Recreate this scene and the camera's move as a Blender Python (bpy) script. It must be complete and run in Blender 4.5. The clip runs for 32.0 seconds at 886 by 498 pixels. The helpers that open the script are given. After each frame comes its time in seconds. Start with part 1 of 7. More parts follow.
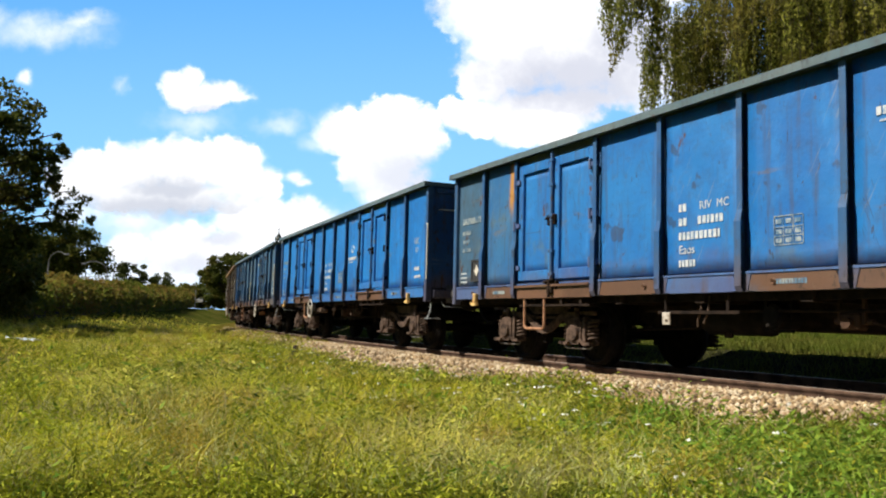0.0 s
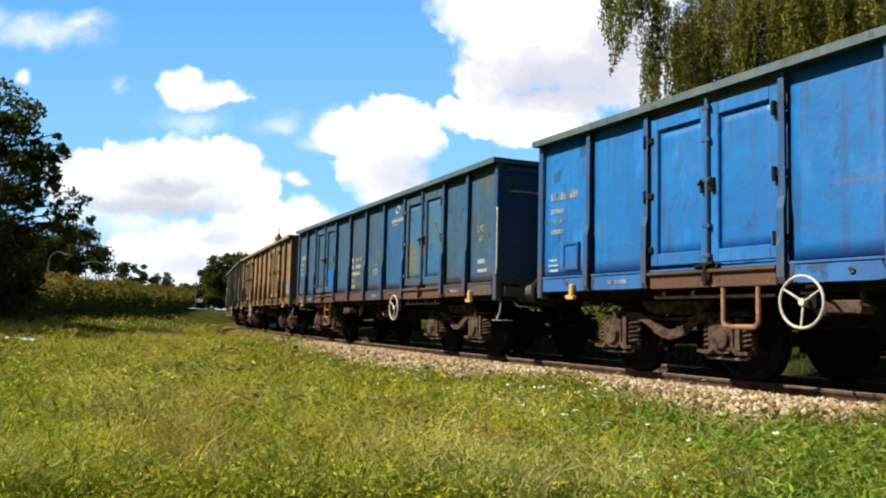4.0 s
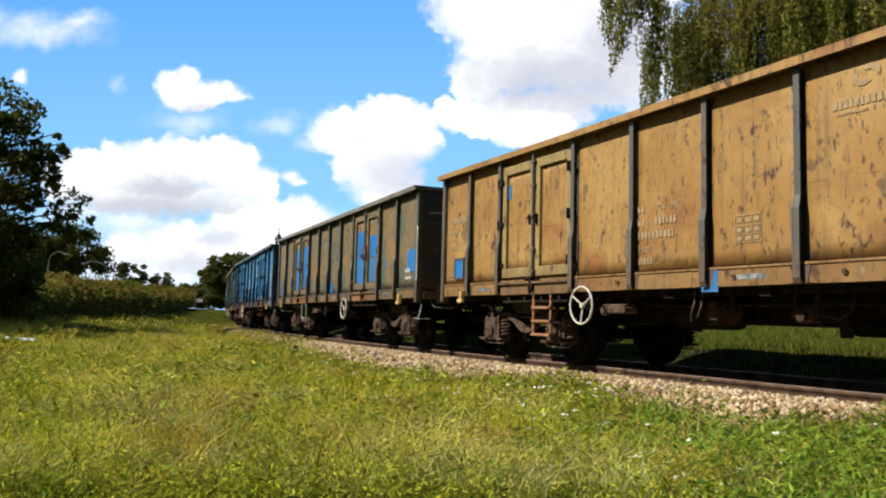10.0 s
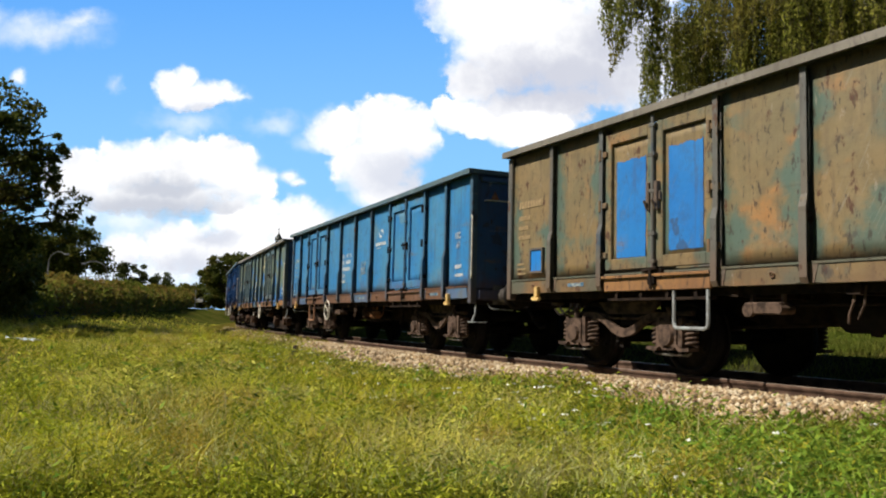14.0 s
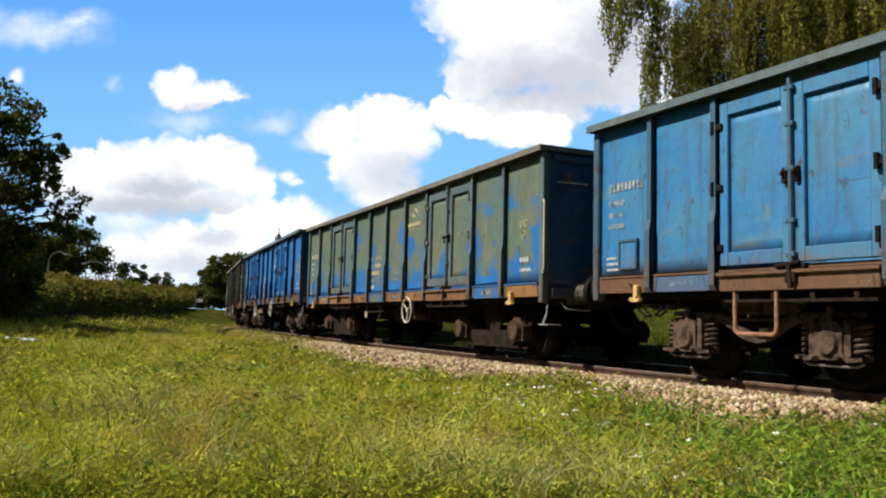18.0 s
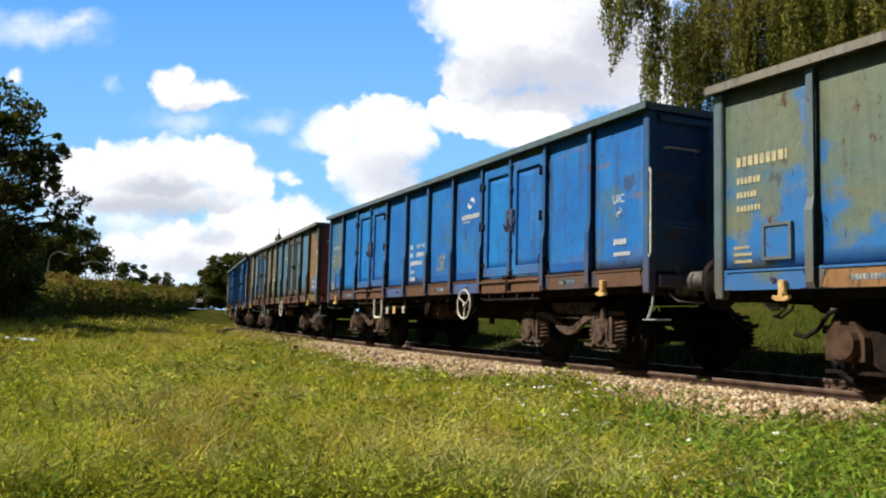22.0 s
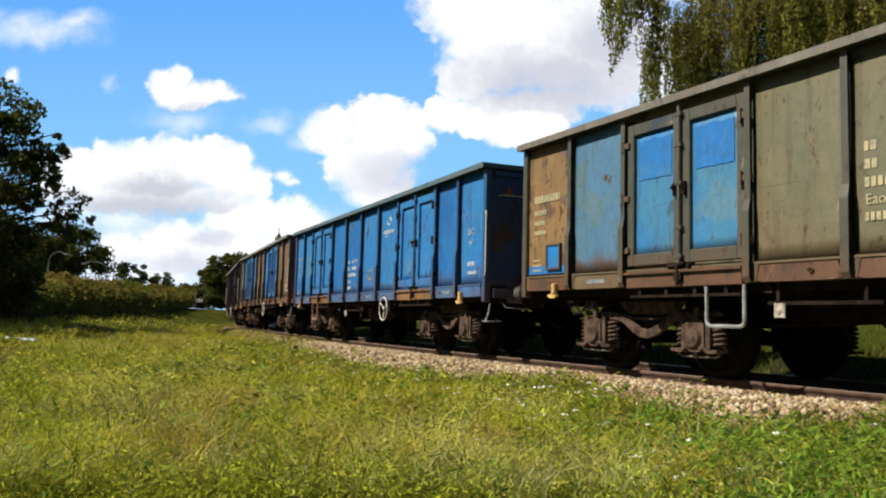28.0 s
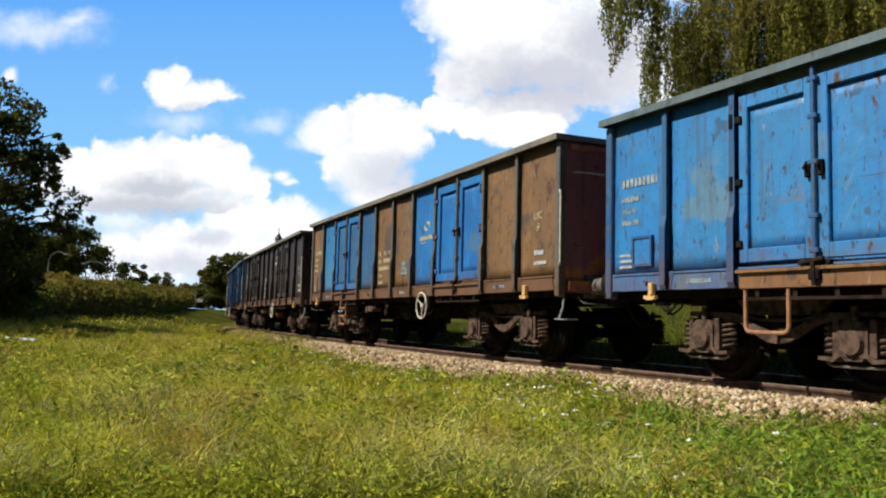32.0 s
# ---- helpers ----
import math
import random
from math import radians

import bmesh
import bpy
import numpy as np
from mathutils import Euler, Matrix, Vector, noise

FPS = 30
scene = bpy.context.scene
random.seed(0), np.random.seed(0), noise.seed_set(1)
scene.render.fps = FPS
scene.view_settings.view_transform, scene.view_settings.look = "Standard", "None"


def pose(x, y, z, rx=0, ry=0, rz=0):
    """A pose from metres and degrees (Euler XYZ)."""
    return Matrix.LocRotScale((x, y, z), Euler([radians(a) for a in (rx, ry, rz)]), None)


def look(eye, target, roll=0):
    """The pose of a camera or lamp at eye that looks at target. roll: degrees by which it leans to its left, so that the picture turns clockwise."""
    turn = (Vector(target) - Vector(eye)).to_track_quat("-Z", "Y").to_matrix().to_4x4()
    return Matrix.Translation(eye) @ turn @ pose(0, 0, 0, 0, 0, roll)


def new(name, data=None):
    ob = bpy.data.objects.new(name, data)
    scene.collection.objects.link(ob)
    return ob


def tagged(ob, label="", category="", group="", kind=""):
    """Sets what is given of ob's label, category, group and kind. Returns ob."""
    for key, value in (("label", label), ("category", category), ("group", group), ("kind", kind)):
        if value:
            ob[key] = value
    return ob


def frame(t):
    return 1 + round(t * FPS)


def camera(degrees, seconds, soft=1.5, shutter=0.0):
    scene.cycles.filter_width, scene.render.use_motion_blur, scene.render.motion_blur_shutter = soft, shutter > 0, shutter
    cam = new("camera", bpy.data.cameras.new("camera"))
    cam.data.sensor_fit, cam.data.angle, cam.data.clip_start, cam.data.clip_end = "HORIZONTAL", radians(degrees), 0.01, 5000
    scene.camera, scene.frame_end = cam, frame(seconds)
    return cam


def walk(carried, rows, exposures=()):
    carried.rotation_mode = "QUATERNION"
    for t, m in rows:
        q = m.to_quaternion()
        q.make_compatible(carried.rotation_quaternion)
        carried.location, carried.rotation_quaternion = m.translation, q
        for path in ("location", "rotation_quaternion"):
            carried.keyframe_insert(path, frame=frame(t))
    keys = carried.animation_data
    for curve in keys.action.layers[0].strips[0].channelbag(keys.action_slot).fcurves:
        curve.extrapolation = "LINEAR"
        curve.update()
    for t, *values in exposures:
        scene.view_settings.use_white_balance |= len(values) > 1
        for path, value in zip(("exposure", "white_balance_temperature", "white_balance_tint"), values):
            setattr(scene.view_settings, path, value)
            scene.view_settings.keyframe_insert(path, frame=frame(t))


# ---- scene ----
HEIGHT = 0.576
cam = camera(56.37, 32.0, soft=2.05)
TILT = radians(4.975)
still = look((0, 0, HEIGHT), (0, math.cos(TILT), HEIGHT + math.sin(TILT)), 1.39)
walk(cam, [(0, still), (32, still)], [(0, 0.57), (3, 0.55), (8, 0.50), (13, 0.42), (17, 0.36), (20, 0.42), (28, 0.39), (32, 0.36)])

# ---------------------------------------------------------------- light
SUN_WAY = Vector((-0.700, -0.164, 0.695)).normalized()      # from the ground towards the sun
world = bpy.data.worlds.new("sky")
scene.world = world
world.use_nodes = True
wn = world.node_tree
sky = wn.nodes.new("ShaderNodeTexSky")
sky.sky_type, sky.sun_disc = "NISHITA", False
sky.sun_elevation = math.asin(SUN_WAY.z)
sky.sun_rotation = math.atan2(SUN_WAY.x, SUN_WAY.y) % (2 * math.pi)
sky.air_density, sky.dust_density, sky.ozone_density = 1.0, 0.3, 3.0
wn.links.new(sky.outputs[0], wn.nodes["Background"].inputs[0])
wn.nodes["Background"].inputs[1].default_value = 0.022
sun = new("sun", bpy.data.lights.new("sun", "SUN"))
sun.data.energy, sun.data.angle, sun.data.color = 5.0, radians(0.5), (1.0, 0.93, 0.80)
sun.matrix_world = look(SUN_WAY * 60, (0, 0, 0))

# ---------------------------------------------------------------- the line of the track
HEAD0, BEND, P0 = 2.70266, -0.0040422, Vector((2.680, 12.408))
RADIUS = -1 / BEND
CENTRE = P0 + RADIUS * Vector((-math.cos(HEAD0), math.sin(HEAD0)))


def track(s, v=0.0):
    """Plan point at s metres along the track, v metres off it towards the meadow."""
    th = HEAD0 + BEND * s
    return CENTRE + (RADIUS + v) * Vector((math.cos(th), -math.sin(th)))


def track_sv(x, y):
    dx, dy = x - CENTRE.x, y - CENTRE.y
    v = np.hypot(dx, dy) - RADIUS
    th = np.arctan2(-dy, dx)
    return (th - HEAD0) / BEND, v


def smooth(a, b, x):
    t = np.clip((x - a) / (b - a), 0, 1)
    return t * t * (3 - 2 * t)


def ground_z(x, y):
    """Height of the soil under the point: ballast shoulder, meadow, slow rise into the distance."""
    x, y = np.asarray(x, float), np.asarray(y, float)
    s, v = track_sv(x, y)
    z = np.where(v > 0, -0.21 - 0.19 * smooth(1.55, 2.6, v) - 0.42 * smooth(2.6, 7.5, v),
                 -0.21 - 0.14 * smooth(-1.6, -2.4, v) + 0.58 * smooth(-2.4, -5.0, v) + 2.7 * smooth(-5, -30, v))
    far = np.hypot(x, y)
    rise = 0.0245 * np.clip(far - 9, 0, 34) + 0.019 * np.clip(far - 43, 0, 75)
    z = z + rise * smooth(3.0, 10.0, v)
    z = z + 0.05 * np.sin(x * 0.9 + 1) * np.sin(y * 0.7) * smooth(2.6, 5, np.abs(v))
    z = z + 0.10 * np.sin(x * 0.23 + 2) * np.sin(y * 0.19 + 0.5) * smooth(3.5, 9, v)
    return z


# ---------------------------------------------------------------- mesh helpers
def fast_mesh(name, verts, faces, uvs=None):
    verts, faces = np.asarray(verts, np.float32), np.asarray(faces, np.int32)
    me = bpy.data.meshes.new(name)
    n, k = faces.shape
    me.vertices.add(len(verts))
    me.vertices.foreach_set("co", verts.ravel())
    me.loops.add(n * k)
    me.loops.foreach_set("vertex_index", faces.ravel())
    me.polygons.add(n)
    me.polygons.foreach_set("loop_start", np.arange(0, n * k, k, dtype=np.int32))
    me.update(calc_edges=True)
    if uvs is not None:
        layer = me.uv_layers.new(name="plan")
        layer.data.foreach_set("uv", np.asarray(uvs, np.float32)[faces.ravel()].ravel())
    return me


def box(bm, x0, x1, y0, y1, z0, z1, bevel=0.0):
    m = Matrix.LocRotScale(((x0 + x1) / 2, (y0 + y1) / 2, (z0 + z1) / 2), None, (x1 - x0, y1 - y0, z1 - z0))
    made = bmesh.ops.create_cube(bm, size=1, matrix=m)["verts"]
    if bevel:
        edges = list({e for v in made for e in v.link_edges})
        bmesh.ops.bevel(bm, geom=edges, offset=bevel, segments=1, affect="EDGES", profile=0.5)


def rod(bm, a, b, r, seg=8, r2=None):
    a, b = Vector(a), Vector(b)
    m = Matrix.Translation((a + b) / 2) @ (b - a).to_track_quat("Z", "Y").to_matrix().to_4x4()
    bmesh.ops.create_cone(bm, cap_ends=True, segments=seg, radius1=r, radius2=r if r2 is None else r2, depth=(b - a).length, matrix=m)


def tube(bm, points, r, seg=6):
    for a, b in zip(points, points[1:]):
        rod(bm, a, b, r, seg)
    for p in points[1:-1]:
        bmesh.ops.create_icosphere(bm, subdivisions=1, radius=r * 1.02, matrix=Matrix.Translation(p))


def ring(bm, centre, axis, radius, r, seg=20, sides=6):
    q = Vector(axis).to_track_quat("Z", "Y")
    rows = []
    for i in range(seg):
        a = 2 * math.pi * i / seg
        row = []
        for j in range(sides):
            b = 2 * math.pi * j / sides
            p = Vector(((radius + r * math.cos(b)) * math.cos(a), (radius + r * math.cos(b)) * math.sin(a), r * math.sin(b)))
            row.append(bm.verts.new(Vector(centre) + q @ p))
        rows.append(row)
    for i in range(seg):
        for j in range(sides):
            bm.faces.new((rows[i][j], rows[(i + 1) % seg][j], rows[(i + 1) % seg][(j + 1) % sides], rows[i][(j + 1) % sides]))


def slab(bm, outline, y0, y1):
    """A plate with the outline (x, z), from y0 to y1."""
    a = [bm.verts.new((x, y0, z)) for x, z in outline]
    b = [bm.verts.new((x, y1, z)) for x, z in outline]
    bm.faces.new(a)
    bm.faces.new(b[::-1])
    n = len(a)
    for i in range(n):
        bm.faces.new((a[i], b[i], b[(i + 1) % n], a[(i + 1) % n]))


def done(bm, name):
    bmesh.ops.recalc_face_normals(bm, faces=bm.faces)
    me = bpy.data.meshes.new(name)
    bm.to_mesh(me)
    bm.free()
    return me


def shape(name, build):
    bm = bmesh.new()
    build(bm)
    return done(bm, name)


def put(name, mesh, material, parent=None, m=None, label=""):
    """Links a mesh that alike pieces share, with a material of its own."""
    if not mesh.materials:
        mesh.materials.append(None)
    ob = new(name, mesh)
    ob.material_slots[0].link = "OBJECT"
    ob.material_slots[0].material = material
    if parent is not None:
        ob.parent = parent
    if m is not None:
        ob.matrix_basis = m
    return tagged(ob, label)


# ---------------------------------------------------------------- materials
class Nodes:
    """Short hand for one material's nodes."""

    def __init__(self, name):
        self.mat = bpy.data.materials.new(name)
        self.mat.use_nodes = True
        self.nt = self.mat.node_tree
        self.bsdf = self.nt.nodes["Principled BSDF"]
        self.out = self.nt.nodes["Material Output"]

    def add(self, kind, **given):
        node = self.nt.nodes.new("ShaderNode" + kind)
        return node

    def link(self, a, b):
        self.nt.links.new(a, b)

    def coords(self, random_shift=True, space="Object"):
        tc = self.add("TexCoord")
        if not random_shift:
            return tc.outputs[space]
        info = self.add("ObjectInfo")
        mul = self.add("Math")
        mul.operation = "MULTIPLY"
        mul.inputs[1].default_value = 61.0
        self.link(info.outputs["Random"], mul.inputs[0])
        addv = self.add("VectorMath")
        self.link(tc.outputs[space], addv.inputs[0])
        self.link(mul.outputs[0], addv.inputs[1])
        return addv.outputs[0]

    def noise(self, vec, scale, detail=4.0, rough=0.55, stretch=None):
        if stretch:
            mp = self.add("Mapping")
            mp.inputs["Scale"].default_value = stretch
            self.link(vec, mp.inputs["Vector"])
            vec = mp.outputs[0]
        n = self.add("TexNoise")
        n.inputs["Scale"].default_value = scale
        n.inputs["Detail"].default_value = detail
        n.inputs["Roughness"].default_value = rough
        self.link(vec, n.inputs["Vector"])
        return n.outputs["Fac"]

    def scratch(self, vec, lean, scale, a, b):
        """Thin leaning scratches in the side sheets."""
        mp = self.add("Mapping")
        mp.vector_type = "TEXTURE"
        mp.inputs["Rotation"].default_value = (0, lean, 0)
        mp.inputs["Scale"].default_value = (0.022, 1.0, 0.55)
        self.link(vec, mp.inputs["Vector"])
        return self.ramp(self.noise(mp.outputs[0], scale, 2, 0.5), a, b)

    def ramp(self, fac, a, b):
        r = self.add("MapRange")
        r.interpolation_type = "SMOOTHSTEP"
        r.inputs["From Min"].default_value = a
        r.inputs["From Max"].default_value = b
        self.link(fac, r.inputs["Value"])
        return r.outputs[0]

    def math(self, op, a, b):
        m = self.add("Math")
        m.operation = op
        for sock, v in zip(m.inputs, (a, b)):
            if isinstance(v, (int, float)):
                sock.default_value = v
            else:
                self.link(v, sock)
        return m.outputs[0]

    def mix(self, fac, a, b):
        m = self.add("Mix")
        m.data_type = "RGBA"
        for sock, v in ((m.inputs[0], fac), (m.inputs[6], a), (m.inputs[7], b)):
            if isinstance(v, (int, float)):
                sock.default_value = v
            elif isinstance(v, tuple):
                sock.default_value = (*v, 1)
            else:
                self.link(v, sock)
        return m.outputs[2]

    def finish(self, color, rough, bump=None, strength=0.3, distance=0.01, metal=0.0, gloss=0.5):
        self.bsdf.inputs["Specular IOR Level"].default_value = gloss
        for key, v in (("Base Color", color), ("Roughness", rough), ("Metallic", metal)):
            if isinstance(v, (int, float)):
                self.bsdf.inputs[key].default_value = v
            elif isinstance(v, tuple):
                self.bsdf.inputs[key].default_value = (*v, 1)
            else:
                self.link(v, self.bsdf.inputs[key])
        if bump is not None:
            b = self.add("Bump")
            b.inputs["Strength"].default_value = strength
            b.inputs["Distance"].default_value = distance
            self.link(bump, b.inputs["Height"])
            self.link(b.outputs[0], self.bsdf.inputs["Normal"])
        return self.mat


RUST = (0.075, 0.034, 0.018)


def paint(name, base, fade, patch=None, patch_from=0.6, rust=0.62, fade_mid=0.5, rough=0.5, low=0.5, blend=0.08, over=None, lift=0.0, climb_by=0.42, rim=0.55, drift=0.9, stain=None):
    """Old wagon paint: faded fields, painted-over patches, run-off streaks, rust spots, scrapes, rust creeping up from the sill."""
    k = Nodes(name)
    p = k.coords()
    col = k.mix(k.ramp(k.noise(p, 0.9, 4), fade_mid - 0.15, fade_mid + 0.15), base, fade)
    chalk = tuple(min(0.7, c * 1.2 + 0.012) for c in fade)
    col = k.mix(k.math("MULTIPLY", k.ramp(k.noise(p, 1.9, 6, 0.65, (1.4, 1.0, 0.6)), 0.50, 0.72), 0.75), col, chalk)
    if patch:
        col = k.mix(k.ramp(k.noise(p, 0.75, 5, 0.6, (1, 1, 1.3)), patch_from, patch_from + blend), col, patch)
    streak = k.ramp(k.noise(p, 2.2, 5, 0.6, (5, 5, 0.35)), 0.50, 0.75)
    col = k.mix(k.math("MULTIPLY", streak, 0.5), col, (0.060, 0.045, 0.035))
    grime = k.ramp(k.noise(p, 7.0, 6, 0.7), 0.45, 0.75)
    col = k.mix(k.math("MULTIPLY", grime, 0.35), col, (0.05, 0.04, 0.035))
    sep = k.add("SeparateXYZ")
    k.link(k.coords(False), sep.inputs[0])
    if over:
        edges = k.math("MULTIPLY", k.math("ABSOLUTE", sep.outputs["X"], 0.0), rim)
        climb = k.math("MULTIPLY", k.math("SUBTRACT", 2.15, sep.outputs["Z"]), climb_by)
        spray = k.math("ADD", k.math("MULTIPLY", k.math("SUBTRACT", k.noise(p, 1.5, 4, 0.6), 0.5), drift), k.math("ADD", k.math("ADD", edges, climb), 0.45))
        col = k.mix(k.ramp(spray, 0.62, 0.86), col, over)
    if stain:
        tone, at, half, foot = stain
        beside = k.ramp(k.math("ADD", k.math("ABSOLUTE", k.math("SUBTRACT", sep.outputs["X"], at), 0.0), k.math("MULTIPLY", k.noise(p, 3.0, 5, 0.65), 0.16)), half + 0.08, half * 0.4 + 0.05)
        above = k.ramp(k.math("ADD", sep.outputs["Z"], k.math("MULTIPLY", k.noise(p, 2.0, 5), 0.5)), foot + 0.25, foot + 0.85)
        col = k.mix(k.math("MULTIPLY", beside, above), col, tone)
    creep = k.ramp(k.math("ADD", sep.outputs["Z"], k.math("MULTIPLY", k.noise(p, 2.6, 6, 0.65), 0.9)), 1.95 + lift, 1.50 + lift)
    col = k.mix(k.math("MULTIPLY", creep, low), col, (0.125, 0.062, 0.032))
    spots = k.ramp(k.noise(p, 5.0, 8, 0.68, (1.0, 1.0, 0.55)), rust, rust + 0.07)
    col = k.mix(spots, col, RUST)
    scrape = k.ramp(k.noise(p, 3.1, 6, 0.7, (1.6, 1, 0.7)), rust + 0.06, rust + 0.09)
    col = k.mix(k.math("MULTIPLY", scrape, 0.4), col, (0.34, 0.30, 0.25))
    nick = k.ramp(k.noise(p, 11.0, 5, 0.75, (1.5, 1.0, 0.5)), rust - 0.005, rust + 0.03)
    col = k.mix(k.math("MULTIPLY", nick, 0.8), col, (0.035, 0.024, 0.018))
    scrub = k.math("MULTIPLY", k.scratch(p, 0.5, 1.0, 0.665, 0.70), k.ramp(k.noise(p, 1.1, 3), 0.46, 0.60))
    col = k.mix(k.math("MULTIPLY", scrub, 0.28), col, (0.30, 0.30, 0.27))
    gouge = k.math("MULTIPLY", k.scratch(p, -0.35, 1.3, 0.68, 0.71), k.ramp(k.noise(p, 0.9, 3), 0.48, 0.62))
    col = k.mix(k.math("MULTIPLY", gouge, 0.7), col, (0.035, 0.028, 0.026))
    scuff = k.ramp(k.noise(p, 2.1, 3, 0.6, (1.3, 1.0, 1.0)), 0.655, 0.69)
    col = k.mix(k.math("MULTIPLY", scuff, 0.55), col, (0.036, 0.034, 0.036))
    smear = k.ramp(k.noise(p, 1.2, 4, 0.6, (0.8, 1.0, 3.2)), 0.62, 0.74)
    col = k.mix(k.math("MULTIPLY", smear, 0.45), col, (0.170, 0.120, 0.055))
    edge = k.ramp(k.math("ABSOLUTE", k.math("ADD", sep.outputs["Z"], -1.93), 0.0), 0.009, 0.003)
    col = k.mix(k.math("MULTIPLY", k.math("MULTIPLY", edge, 0.5), k.ramp(k.noise(p, 1.3, 4), 0.52, 0.66)), col, (0.05, 0.03, 0.02))
    grain = k.noise(p, 40, 3)
    r = k.math("ADD", k.math("MULTIPLY", spots, 0.3), rough)
    return k.finish(col, r, k.math("ADD", k.math("MULTIPLY", grain, 0.25), k.math("MULTIPLY", k.noise(p, 2.5, 3), 1.6)), 0.35, 0.022)


def plain(name, a, b, scale=6.0, rough=0.6, metal=0.0, bump=0.2, lo=0.4, hi=0.65, shift=True, gloss=0.4):
    k = Nodes(name)
    p = k.coords(shift)
    n = k.noise(p, scale, 6, 0.62)
    fine = k.noise(p, scale * 9, 3)
    col = k.mix(k.ramp(n, lo, hi), a, b)
    return k.finish(col, rough, fine, bump, 0.006, metal, gloss)


def foliage(name, a, b, c, rough=0.55, glow=0.35, d=None, shade=0.5):
    """Leaves: each one its own tint; light passes through them."""
    k = Nodes(name)
    geo = k.add("NewGeometry")
    r = geo.outputs["Random Per Island"]
    p = k.coords(False)
    broad = k.noise(p, 0.45, 3)
    col = k.mix(r, a, b)
    col = k.mix(k.ramp(broad, 0.42, 0.68), col, c)
    # noise at two scales pulls patches of leaves towards the darker tone
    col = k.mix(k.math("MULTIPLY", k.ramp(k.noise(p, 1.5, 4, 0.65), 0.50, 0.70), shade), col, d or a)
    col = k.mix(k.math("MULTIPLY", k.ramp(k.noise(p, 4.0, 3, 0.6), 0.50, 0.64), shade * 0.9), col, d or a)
    k.finish(col, rough, gloss=0.05)
    trans = k.add("BsdfTranslucent")
    k.link(col, trans.inputs["Color"])
    both = k.add("MixShader")
    both.inputs[0].default_value = glow
    k.link(k.bsdf.outputs[0], both.inputs[1])
    k.link(trans.outputs[0], both.inputs[2])
    k.link(both.outputs[0], k.out.inputs["Surface"])
    return k.mat


